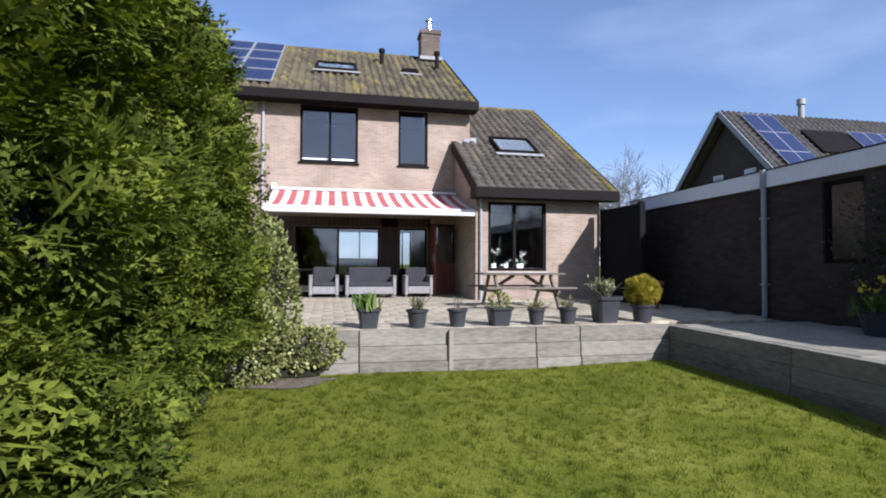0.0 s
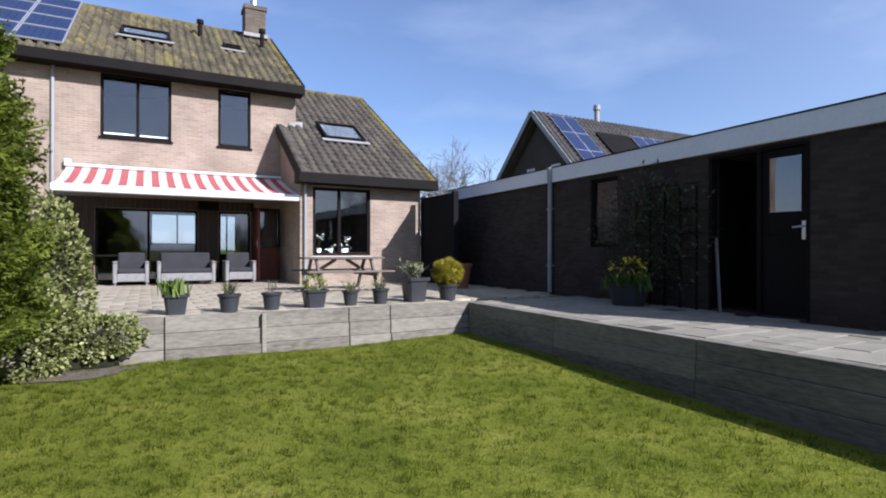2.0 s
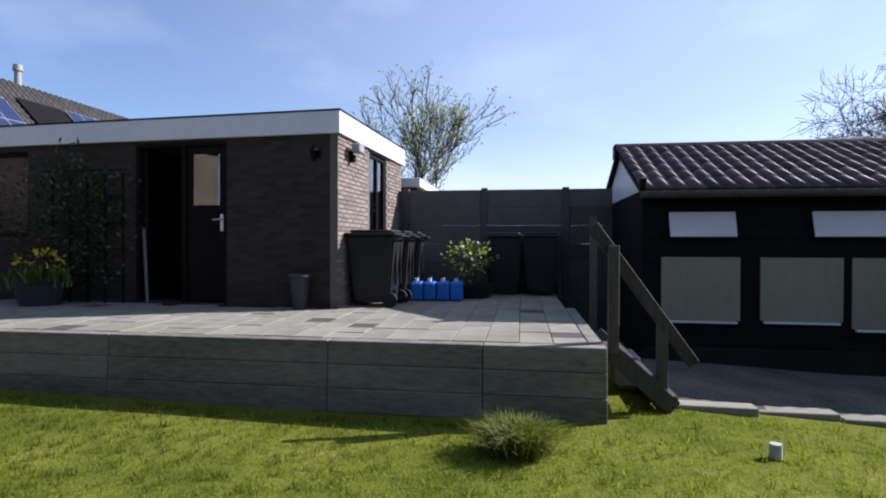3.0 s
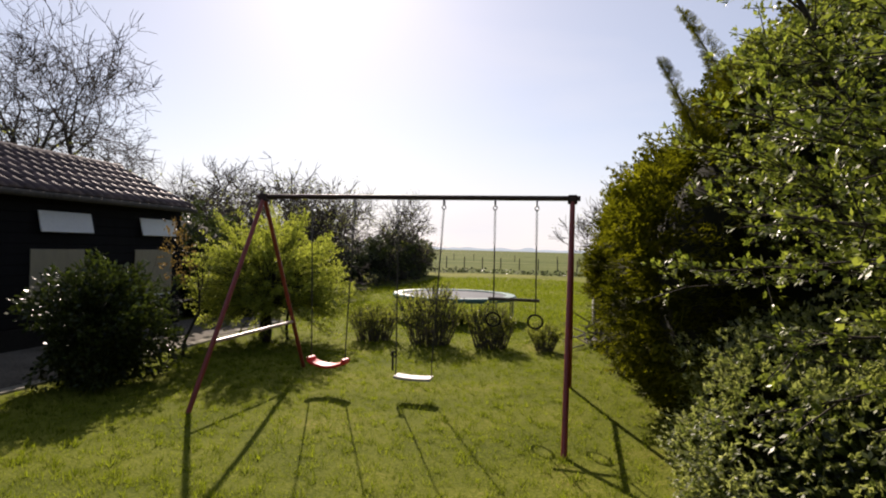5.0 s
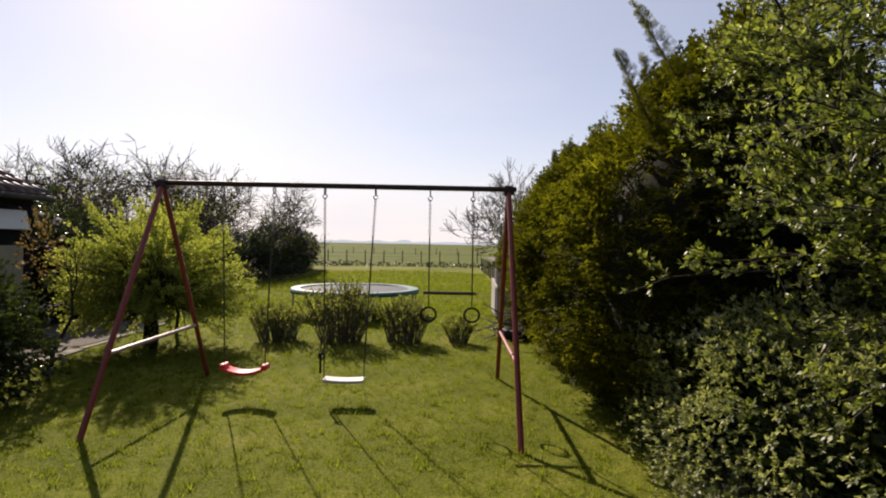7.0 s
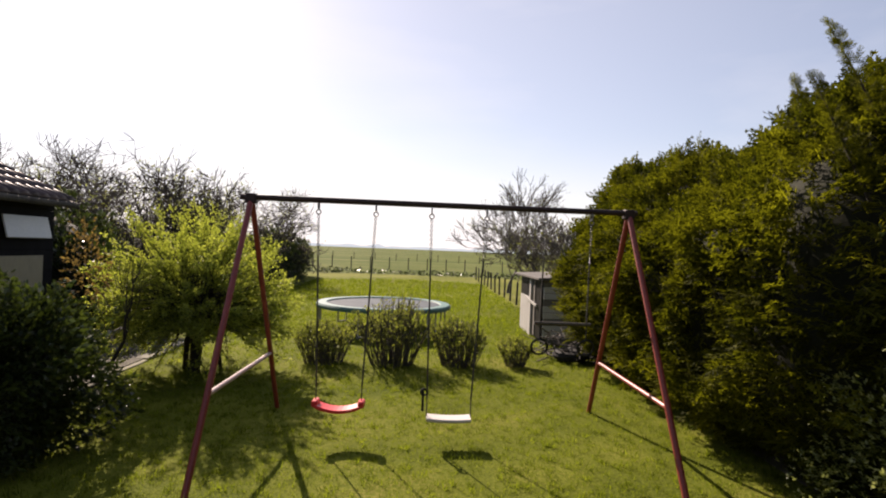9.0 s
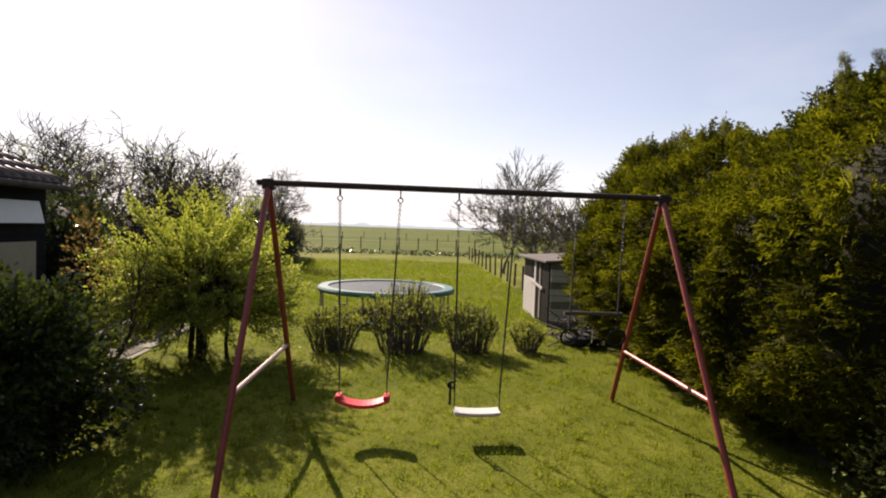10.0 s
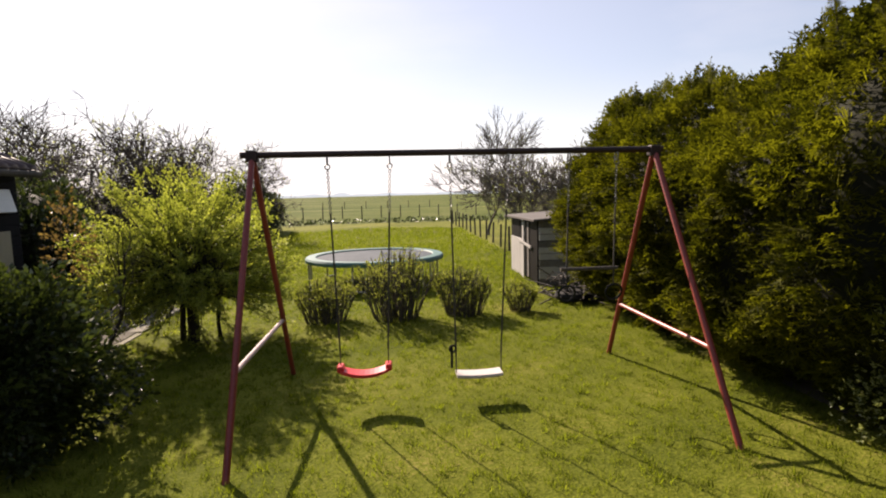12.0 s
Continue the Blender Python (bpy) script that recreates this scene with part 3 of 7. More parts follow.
def build_grass():
    rng = np.random.default_rng(5)
    tv, tf = [], []
    for i in range(4):
        a, ln = 2.4 * i, 0.7 + 0.3 * ((i * 7) % 5) / 5
        c, s = math.cos(a), math.sin(a)
        k = len(tv)
        tv.extend([(c * 0.25 - s * 0.07, ln * 0.0, s * 0.25 + c * 0.07), (c * 0.25 + s * 0.07, 0, s * 0.25 - c * 0.07), (c * 0.75, ln, s * 0.75)])
        tf.append((k, k + 1, k + 2))
    pts = []
    for (x0, x1, y0, y1, n) in ((-0.6, 5.7, 2.0, 7.4, 26000), (-0.7, 6.3, -4.4, 2.0, 34000), (-0.7, 6.6, -9.5, -4.2, 32000), (-0.5, 7.0, -17, -9.5, 22000), (-0.6, 8.5, -23, -17, 9000), (-0.6, 8.0, -30, -23, 6000)):
        p = np.stack([rng.uniform(x0, x1, n), rng.uniform(y0, y1, n)], 1)
        pts.append(p)
    p = np.concatenate(pts)
    keep = ~((p[:, 0] > 6.42) & (p[:, 1] < -2.1) & (p[:, 1] > -8)) & ~((p[:, 0] > 5.55) & (p[:, 1] > -1.75))
    p = p[keep]
    z = np.array([lawn_z(x, y) for x, y in p])
    n = len(p)
    ahead = np.stack([rng.normal(0, 0.3, n), rng.normal(0, 0.3, n), np.ones(n)], 1)
    up = np.stack([rng.normal(0, 1, n), rng.normal(0, 1, n), np.zeros(n) + 0.01], 1)
    far = np.clip((-p[:, 1] - 9) / 20, 0, 1)
    size = rng.uniform(0.02, 0.042, n) * (1 + 0.6 * rng.random(n) ** 4) * (1 + 2.2 * far)
    clump = np.array([noise.noise(Vector((x * 6.5, y * 6.5, 3.0))) for x, y in p])
    size *= np.clip(1.0 + 0.9 * clump, 0.5, 1.4)
    me = strew("grass", tv, tf, np.column_stack([p, z - 0.004]), ahead, up, size)
    tagged(part("grass", me, GRASS), "short green lawn grass with paler tufts", "grass", kind="stuff")


build_ground()
build_grass()

# soil strip under the hedge and ivy
bm = bmesh.new()
for i in range(26):
    y0 = -12.4 + i * 0.78
    q = [bm.verts.new((x, y, lawn_z(x, y) + 0.012)) for x, y in ((-1.6, y0), (-0.6 + 0.08 * math.sin(i), y0), (-0.6 + 0.08 * math.sin(i + 1), y0 + 0.78), (-1.6, y0 + 0.78))]
    bm.faces.new(q)
tagged(part("hedge_bed", bm, SOIL), "bare dark soil below the hedge", "soil", kind="structure")
bm = bmesh.new()
blob = [bm.verts.new((0.05 + 0.62 * math.cos(a) * (1 + 0.15 * math.sin(3 * a) + 0.1 * math.sin(7 * a)), 7.02 + 0.36 * math.sin(a) * (1 + 0.1 * math.cos(5 * a)), lawn_z(0.2, 6.9) + 0.014)) for a in np.arange(0, 6.28, 0.3)]
bm.faces.new(blob)
tagged(part("flower_bed", bm, SOIL), "bare soil patch at the foot of the ivy", "soil", kind="structure")

# ---- terrace ----
WALL_X, WALL_Y, END_Y = 5.72, 7.45, -1.65
bm = bmesh.new()
block(bm, (-3.0, WALL_Y + 0.13, -0.3), (WALL_X + 0.12, 15.9, T - 0.05))
block(bm, (WALL_X + 0.12, END_Y + 0.12, -0.3), (16, 15.9, T - 0.05))
tagged(part("terrace", bm, JOINT), "raised terrace bed of sand and gravel", "terrace", kind="structure")

# retaining walls of stacked sleepers
wall_front = thing("retaining_wall", 3, WALL_Y, 0, "weathered grey sleeper retaining wall at the patio edge", "retaining wall", kind="structure")
wall_side = thing("retaining_wall", WALL_X, 3, 0, "weathered grey sleeper retaining wall along the raised path", "retaining wall", kind="structure")
rng = random.Random(4)
H4 = T / 3.0
for row in range(-1, 3):
    z0, z1 = row * H4, (row + 1) * H4 - 0.004
    lean = 0.025 * (2 - row)
    for x0, x1 in ((-1.2, 1.02), (1.03, 2.28), (2.29, 3.56), (3.57, 4.25), (4.26, WALL_X + 0.1)):
        j = rng.uniform(-0.002, 0.002)
        box("sleeper", (x0, WALL_Y - lean + j, z0), (x1 - 0.006, WALL_Y + 0.14 - lean + j, z1 + (0.0 if row < 2 else rng.uniform(0, 0.008))), SLEEPER, wall_front, 0.005)
    y = WALL_Y - lean - 0.002
    cuts = [WALL_Y - lean - 0.002, 5.2, 3.0, 0.8, -0.6, END_Y]
    for y1, y0 in zip(cuts, cuts[1:]):
        j = rng.uniform(-0.002, 0.002)
        box("sleeper", (WALL_X - lean * 0.6 + j, y0 + 0.004, z0), (WALL_X + 0.14 - lean * 0.6 + j, y1 - 0.004, z1), SLEEPER, wall_side, 0.005)
    box("sleeper", (WALL_X + 0.15, END_Y + 0.005, z0), (8.6, END_Y + 0.13, z1), SLEEPER, wall_side, 0.005)
box("joint_post", (2.255, WALL_Y - 0.075, 0.0), (2.315, WALL_Y + 0.1, T - 0.01), SLEEPER, wall_front, 0.006)

# pavers of the patio, seen from afar: joined
me_v, me_f = [], []
rng = random.Random(8)


def slab(x0, x1, y0, y1, z):
    g, k = 0.003, len(me_v)
    zz = z + rng.uniform(-0.002, 0.002)
    b = 0.004
    me_v.extend([(x0 + g, y0 + g, z - 0.05), (x1 - g, y0 + g, z - 0.05), (x1 - g, y1 - g, z - 0.05), (x0 + g, y1 - g, z - 0.05),
                 (x0 + g, y0 + g, zz - b), (x1 - g, y0 + g, zz - b), (x1 - g, y1 - g, zz - b), (x0 + g, y1 - g, zz - b),
                 (x0 + g + b, y0 + g + b, zz), (x1 - g - b, y0 + g + b, zz), (x1 - g - b, y1 - g - b, zz), (x0 + g + b, y1 - g - b, zz)])
    for q in ((0, 1, 5, 4), (1, 2, 6, 5), (2, 3, 7, 6), (3, 0, 4, 7), (4, 5, 9, 8), (5, 6, 10, 9), (6, 7, 11, 10), (7, 4, 8, 11), (8, 9, 10, 11)):
        me_f.append(tuple(k + i for i in q))


for j in range(21):
    for i in range(31):
        x0, y0 = -2.9 + 0.4 * i + (0.2 if j % 2 else 0), WALL_Y + 0.15 + 0.4 * j
        if x0 + 0.4 > 8.3 or y0 + 0.4 > 15.95 or (x0 > 5.4 and y0 < 7.8):
            continue
        slab(x0, x0 + 0.4, y0, y0 + 0.4, T)
for j in range(44):
    slab(9.4 + 0.4 * (j % 4), 9.8 + 0.4 * (j % 4), END_Y + 0.15 + 0.3 * (j // 4), END_Y + 0.45 + 0.3 * (j // 4), T - 0.001)
patio = tagged(part("patio_paving", mesh_np("patio_paving", me_v, me_f), PAVER_FAR), "sandy concrete pavers of the patio, dry and uneven", "paving", kind="structure")

# ---- house ----
YF, YE = 15.9, 13.5
house = thing("house", 1.7, 16, T, "brick semi-detached house with mossy brown tiled roof", "house")


def wall_with_holes(name, axis, at, thick, a0, a1, z0, z1, holes, material, parent, label=""):
    """A wall along x or y from a0 to a1, with real openings (a0, a1, z0, z1)."""
    cut_a = sorted({a0, a1, *[h[0] for h in holes], *[h[1] for h in holes]})
    cut_z = sorted({z0, z1, *[h[2] for h in holes], *[h[3] for h in holes]})
    bm = bmesh.new()
    for p0, p1 in zip(cut_a, cut_a[1:]):
        for q0, q1 in zip(cut_z, cut_z[1:]):
            pm, qm = (p0 + p1) / 2, (q0 + q1) / 2
            if any(h[0] < pm < h[1] and h[2] < qm < h[3] for h in holes):
                continue
            if axis == "x":
                block(bm, (p0, at, q0), (p1, at + thick, q1))
            else:
                block(bm, (at, p0, q0), (at + thick, p1, q1))
    bmesh.ops.remove_doubles(bm, verts=bm.verts, dist=0.0005)
    return part(name, bm, material, parent, label)


def window_x(parent, x0, x1, z0, z1, y, mullions=(), sill=True, frame_mat=None, fw=0.07, transom=None):
    """A window in a wall that faces -y: frame, panes and sill."""
    fm = frame_mat or TRIM_DARK
    w = part("window", bmesh.new(), None, parent)
    bm = bmesh.new()
    block(bm, (x0, y + 0.03, z0), (x0 + fw, y + 0.12, z1), 0.006)
    block(bm, (x1 - fw, y + 0.03, z0), (x1, y + 0.12, z1), 0.006)
    block(bm, (x0 + fw, y + 0.033, z1 - fw), (x1 - fw, y + 0.117, z1), 0.006)
    block(bm, (x0 + fw, y + 0.033, z0), (x1 - fw, y + 0.117, z0 + fw), 0.006)
    for mx in mullions:
        block(bm, (mx - fw / 2, y + 0.034, z0 + fw), (mx + fw / 2, y + 0.116, z1 - fw), 0.006)
    w.data.materials.append(fm)
    bm.to_mesh(w.data)
    bm.free()
    cuts = [x0 + fw, *[c for mx in mullions for c in (mx - fw / 2, mx + fw / 2)], x1 - fw]
    for p0, p1 in zip(cuts[::2], cuts[1::2]):
        g = box("pane", (p0, y + 0.075, z0 + fw), (p1, y + 0.085, z1 - fw), GLASS, w)
        g.visible_shadow = False
    if sill:
        box("sill", (x0 - 0.04, y - 0.05, z0 - 0.06), (x1 + 0.04, y + 0.03, z0 - 0.004), TRIM_DARK, w, 0.006)
    return w


WIN_UP = [(-0.24, 1.40, 4.47, 6.11), (2.58, 3.46, 4.47, 6.10)]
WIN_DOWN = [(-0.35, 2.06, T + 0.05, 2.62), (2.6, 3.46, T + 0.05, 2.62), (3.56, 4.3, T + 0.02, 2.75)]
wall_with_holes("wall", "x", YF, 0.3, -8.0, 4.75, T - 0.1, 6.2, WIN_UP + WIN_DOWN, BRICK_HOUSE, house)
box("wall", (4.46, YF + 0.3, T - 0.1), (4.75, 25, 6.2), BRICK_HOUSE_SIDE, house)
WIN_STREET = [(0.95, 2.95, 1.75, 3.05), (3.5, 4.3, 1.3, 3.05)]
wall_with_holes("wall", "x", 24.7, 0.3, -8.0, 4.46, T - 0.1, 6.2, WIN_STREET, BRICK_HOUSE, house)
box("wall", (-8.3, YF, T - 0.1), (-8.0, 25, 6.2), BRICK_HOUSE_SIDE, house)
box("floor", (-8, YF + 0.3, 3.3), (4.46, 24.7, 3.55), ROOM, house)
box("floor", (-8, YF + 0.3, T - 0.08), (8, 24.7, T), WOOD_OLD, house)
box("partition", (-8, 18.6, 3.55), (4.46, 18.7, 6.2), ROOM, house)
box("partition", (-1.6, YF + 0.3, T), (-1.5, 24.7, 3.3), ROOM, house)
# gable above the side wall
bm = bmesh.new()
for x in (4.46, 4.75):
    bm.verts.new((x, YF, 6.2)), bm.verts.new((x, 25, 6.2)), bm.verts.new((x, 20.4, 9.2))
bm.verts.ensure_lookup_table()
v = bm.verts
for q in ((0, 1, 2), (5, 4, 3), (0, 3, 4, 1), (1, 4, 5, 2), (2, 5, 3, 0)):
    bm.faces.new([v[i] for i in q])
part("gable", bm, BRICK_HOUSE_SIDE, house)
window_x(house, *WIN_UP[0], YF, (0.60,))
window_x(house, *WIN_UP[1], YF)
for w4 in WIN_STREET:
    window_x(house, *w4, 24.8, ((w4[0] + w4[1]) / 2,), sill=False, fw=0.06)
# added boards between and beside the garden windows, dark for the awning's shade
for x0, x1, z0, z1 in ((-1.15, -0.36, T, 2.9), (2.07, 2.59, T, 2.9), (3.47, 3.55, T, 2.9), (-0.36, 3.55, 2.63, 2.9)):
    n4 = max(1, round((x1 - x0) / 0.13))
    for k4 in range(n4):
        box("cladding_board", (x0 + (x1 - x0) * k4 / n4 + 0.003, YF - 0.02, z0), (x0 + (x1 - x0) * (k4 + 1) / n4 - 0.003, YF - 0.002, z1), AWNING_SHADE, house, 0.003)
window_x(house, *WIN_DOWN[0], YF, (0.86,), fw=0.06)
window_x(house, *WIN_DOWN[1], YF, fw=0.06)
for x0, x1 in ((0.66, 1.33), (-0.17, 0.54)):
    box("blind_rail", (x0, YF + 0.14, 4.56), (x1, YF + 0.17, 4.60), WHITE, house)

# back door: fixed dark half with a red lower panel, and the leaf that stands open
door = box("door", (3.62, YF + 0.06, T + 0.02), (4.28, YF + 0.11, 1.6), WOOD_RED, house, 0.006, "red-brown lower door panel")
box("door_glass", (3.66, YF + 0.07, 1.62), (4.24, YF + 0.08, 2.68), GLASS, door)
bm = bmesh.new()
for p in (((3.56, YF + 0.03, T), (3.61, YF + 0.13, 2.75)), ((4.25, YF + 0.03, 1.6), (4.3, YF + 0.13, 2.75)), ((3.61, YF + 0.03, 2.69), (4.25, YF + 0.13, 2.75))):
    block(bm, *p, 0.005)
part("frame", bm, TRIM_DARK, door)
leaf = box("door", (3.54, YF - 0.74, T + 0.03), (3.60, YF + 0.0, 2.68), WOOD_RED, house, 0.006, "red-brown door leaf standing open")
bm = bmesh.new()
rod(bm, (3.50, YF - 0.66, 1.72), (3.50, YF - 0.52, 1.72), 0.012)
block(bm, (3.525, YF - 0.69, 1.6), (3.54, YF - 0.63, 1.82), 0.003)
rod(bm, (3.54, YF - 0.66, 1.72), (3.495, YF - 0.66, 1.72), 0.011)
part("handle", bm, METAL, leaf)

# main roof
def tiled(name, x0, x1, ya, za, yb, zb, tile_w, course, material, parent, skip=()):
    """Courses of curved tiles laid up a slope from (ya, za) to (yb, zb), facing -y; joined."""
    ln = math.hypot(yb - ya, zb - za)
    uy, uz = (yb - ya) / ln, (zb - za) / ln
    ny, nz = -uz, uy
    rows = int(ln / course)
    cols = max(1, int((x1 - x0) / tile_w))
    w = (x1 - x0) / cols
    prof = [(0.0, -0.01), (0.1, 0.045), (0.32, 0.062), (0.54, 0.045), (0.66, 0.0), (0.82, -0.012), (1.0, -0.01)]
    v, f = [], []
    r = random.Random(name)
    for j in range(rows):
        s0, s1 = j * ln / rows - 0.03, (j + 1) * ln / rows
        for i in range(cols):
            xa = x0 + i * w
            if any(q[0] < xa + w / 2 < q[1] and q[2] < s0 + 0.1 < q[3] for q in skip):
                continue
            k, dz = len(v), r.uniform(-0.004, 0.004)
            for s, lift in ((s0, -0.008), (s0, 0.08 + dz), (s1, 0.012 + dz)):
                for px, ph in prof:
                    h = lift + (ph if lift > -0.005 else 0)
                    v.append((xa + px * w, ya + uy * s + ny * h, za + uz * s + nz * h))
            n = len(prof)
            for a in range(n - 1):
                f.append((k + a, k + a + 1, k + n + a + 1, k + n + a))
                f.append((k + n + a, k + n + a + 1, k + 2 * n + a + 1, k + 2 * n + a))
    ob = part(name, mesh_np(name, v, f), material, parent)
    ob["kind"] = "stuff"
    return ob


EAVE_Y, EAVE_Z, RIDGE_Y, RIDGE_Z = 15.45, 6.32, 20.4, 9.4
roof = part("roof", bmesh.new(), TRIM_DARK, house)
bm = bmesh.new()
for (ya, za, yb, zb) in ((EAVE_Y, EAVE_Z, RIDGE_Y, RIDGE_Z), (RIDGE_Y, RIDGE_Z, 25.4, EAVE_Z)):
    q = [bm.verts.new(p) for p in ((-8.4, ya, za), (4.86, ya, za), (4.86, yb, zb), (-8.4, yb, zb), (-8.4, ya, za - 0.12), (4.86, ya, za - 0.12), (4.86, yb, zb - 0.12), (-8.4, yb, zb - 0.12))]
    for idx in ((0, 1, 2, 3), (7, 6, 5, 4), (0, 4, 5, 1), (1, 5, 6, 2), (2, 6, 7, 3), (3, 7, 4, 0)):
        bm.faces.new([q[i] for i in idx])
bm.to_mesh(roof.data)
bm.free()
tiled("tiles", -8.4, 4.64, EAVE_Y, EAVE_Z, RIDGE_Y, RIDGE_Z, 0.225, 0.28, TILE_OLD, roof)
tiled("verge_tiles", 4.64, 4.86, EAVE_Y, EAVE_Z, RIDGE_Y, RIDGE_Z, 0.22, 0.28, TILE_LICHEN, roof)
bm = bmesh.new()
for i in range(33):
    rod(bm, (-8.4 + i * 0.4, RIDGE_Y, RIDGE_Z + 0.0), (-8.01 + i * 0.4, RIDGE_Y, RIDGE_Z + 0.01), 0.12, 0.105, 10)
part("ridge_tiles", bm, TILE_LICHEN, roof)
fas = box("fascia", (-8.4, EAVE_Y - 0.08, 6.1), (4.9, YF, 6.36), TRIM_DARK, house, 0.01, "deep dark brown boxed gutter and soffit")
bm = bmesh.new()
for i in range(1):
    beam(bm, (4.88, EAVE_Y, EAVE_Z - 0.05), (4.88, RIDGE_Y, RIDGE_Z - 0.05), 0.05, 0.22)
part("bargeboard", bm, TRIM_DARK, house)


def on_slope(s, x, h=0.0, ya=EAVE_Y, za=EAVE_Z, yb=RIDGE_Y, zb=RIDGE_Z):
    ln = math.hypot(yb - ya, zb - za)
    return Vector((x, ya + (yb - ya) * s / ln - (zb - za) / ln * h, za + (zb - za) * s / ln + (yb - ya) / ln * h))


def slope_frame(s, x, h=0.0, **k):
    o = on_slope(s, x, h, **k)
    u = (on_slope(s + 1, x, h, **k) - o).normalized()
    nrm = Vector((1, 0, 0)).cross(u)
    return Matrix(((1, u.x, nrm.x, o.x), (0, u.y, nrm.y, o.y), (0, u.z, nrm.z, o.z), (0, 0, 0, 1)))


def skylight(x0, x1, s0, s1, **k):
    m = slope_frame(s0, x0, 0.115, **k)
    w, l = x1 - x0, s1 - s0
    bm = bmesh.new()
    for lo, hi in (((0, 0, 0), (0.07, l, 0.1)), ((w - 0.07, 0, 0), (w, l, 0.1)), ((0.07, 0, 0), (w - 0.07, 0.07, 0.1)), ((0.07, l - 0.07, 0), (w - 0.07, l, 0.1))):
        block(bm, lo, hi, 0.008, m)
    sk = part("skylight", bm, TRIM_DARK, house)
    box("pane", (0.07, 0.07, 0.05), (w - 0.07, l - 0.07, 0.06), GLASS, sk, m=m)
    box("blind", (0.07, 0.07, 0.0), (w - 0.07, l - 0.07, 0.02), CURTAIN, sk, m=m)
    box("flashing", (-0.1, -0.16, 0.02), (w + 0.1, 0.0, 0.035), LEAD, sk, m=m)


skylight(0.14, 1.42, 2.35, 3.3)
skylight(2.93, 3.46, 2.75, 3.15)

# solar panels on the neighbour's half
panel_proto = None
for row in range(4):
    for col in range(5):
        m = slope_frame(0.3 + row * 1.34, -1.0 - 1.02 * col - 1.0, 0.15)
        if panel_proto is None:
            panel_proto = new("solar_panel")
            panel_proto.matrix_basis = m
            tagged(panel_proto, "dark blue solar panel in a pale aluminium frame on the roof", "solar panel", "solar panels on the house roof")
            bm = bmesh.new()
            for lo, hi in (((0, 0, 0), (0.03, 1.3, 0.04)), ((0.97, 0, 0), (1.0, 1.3, 0.04)), ((0.03, 0, 0), (0.97, 0.03, 0.04)), ((0.03, 1.27, 0), (0.97, 1.3, 0.04))):
                block(bm, lo, hi)
            part("frame", bm, ALU, panel_proto, world=False)
            bm = bmesh.new()
            for a in range(6):
                for b in range(8):
                    block(bm, (0.035 + a * 0.156, 0.035 + b * 0.153, 0.02), (0.185 + a * 0.156, 0.182 + b * 0.153, 0.03))
            part("cell_grid", bm, SOLAR, panel_proto, world=False)
        else:
            copy_thing(panel_proto, m)

# chimney and vents
ch = part("chimney", bmesh.new(), BRICK_CHIMNEY, house)
bm = bmesh.new()
block(bm, (3.86, 19.6, 8.80), (4.56, 20.3, 10.22))
block(bm, (3.82, 19.56, 10.10), (4.60, 20.34, 10.24))
bm.to_mesh(ch.data)
bm.free()
bm = bmesh.new()
rod(bm, (4.2, 19.95, 10.24), (4.2, 19.95, 10.55), 0.14, 0.12, 14)
rod(bm, (4.2, 19.95, 10.55), (4.2, 19.95, 10.75), 0.09, 0.09, 14)
rod(bm, (4.2, 19.95, 10.70), (4.2, 19.95, 10.75), 0.14, 0.14, 14)
part("flue", bm, METAL, ch)
box("flashing", (3.8, 19.5, 9.10), (4.62, 20.36, 9.22), LEAD, ch)
for x, s, h in ((2.35, 4.15, 0.5), (4.28, 3.9, 0.62)):
    o = on_slope(s, x)
    bm = bmesh.new()
    rod(bm, o, o + Vector((0, 0, h)), 0.075, 0.07, 12)
    rod(bm, o + Vector((0, 0, h - 0.02)), o + Vector((0, 0, h + 0.1)), 0.11, 0.11, 12)
    part("vent_pipe", bm, TRIM_DARK, house)
bm = bmesh.new()
rod(bm, (-1.24, YF - 0.06, T), (-1.24, YF - 0.06, 6.1), 0.04, seg=12)
part("downpipe", bm, ZINC, house, "grey downpipe")

# extension
WIN_E = (4.63, 6.23, 1.39, 3.19)
wall_with_holes("wall", "x", YE, 0.3, 4.3, 7.76, T - 0.1, 3.4, [WIN_E], BRICK_HOUSE, house)
bm = bmesh.new()
sec = [(YE + 0.3, T - 0.1), (YF, T - 0.1), (YF, 3.4 + (YF - 13.12) * 0.62), (YE + 0.3, 3.4 + (YE + 0.3 - 13.12) * 0.62)]
qa, qb = [bm.verts.new((4.3, a, b)) for a, b in sec], [bm.verts.new((4.58, a, b)) for a, b in sec]
bm.faces.new(qa), bm.faces.new(qb[::-1])
for i in range(4):
    bm.faces.new((qa[i], qb[i], qb[(i + 1) % 4], qa[(i + 1) % 4]))
part("wall", bm, BRICK_HOUSE_SIDE, house)
box("wall", (7.48, YE + 0.3, T - 0.1), (7.76, 24, 3.6), BRICK_HOUSE_SIDE, house)
box("partition", (4.76, 19.0, T - 0.1), (7.48, 19.1, 3.6), ROOM, house)
box("ceiling", (4.59, YE + 0.31, 3.42), (7.47, 19.0, 3.48), ROOM, house)
window_x(house, *WIN_E, YE, (5.36,), sill=False, fw=0.08)
box("sill", (4.58, YE - 0.06, 1.31), (6.28, YE + 0.03, 1.37), STONE, house, 0.006, "pale stone window sill")
box("inner_sill", (4.7, YE + 0.13, 1.42), (6.16, YE + 0.42, 1.47), WHITE, house, 0.005)
E2Y, E2Z, R2Y, R2Z = 13.12, 3.49, 19.15, 7.24
X0, X1 = 4.2, 8.06
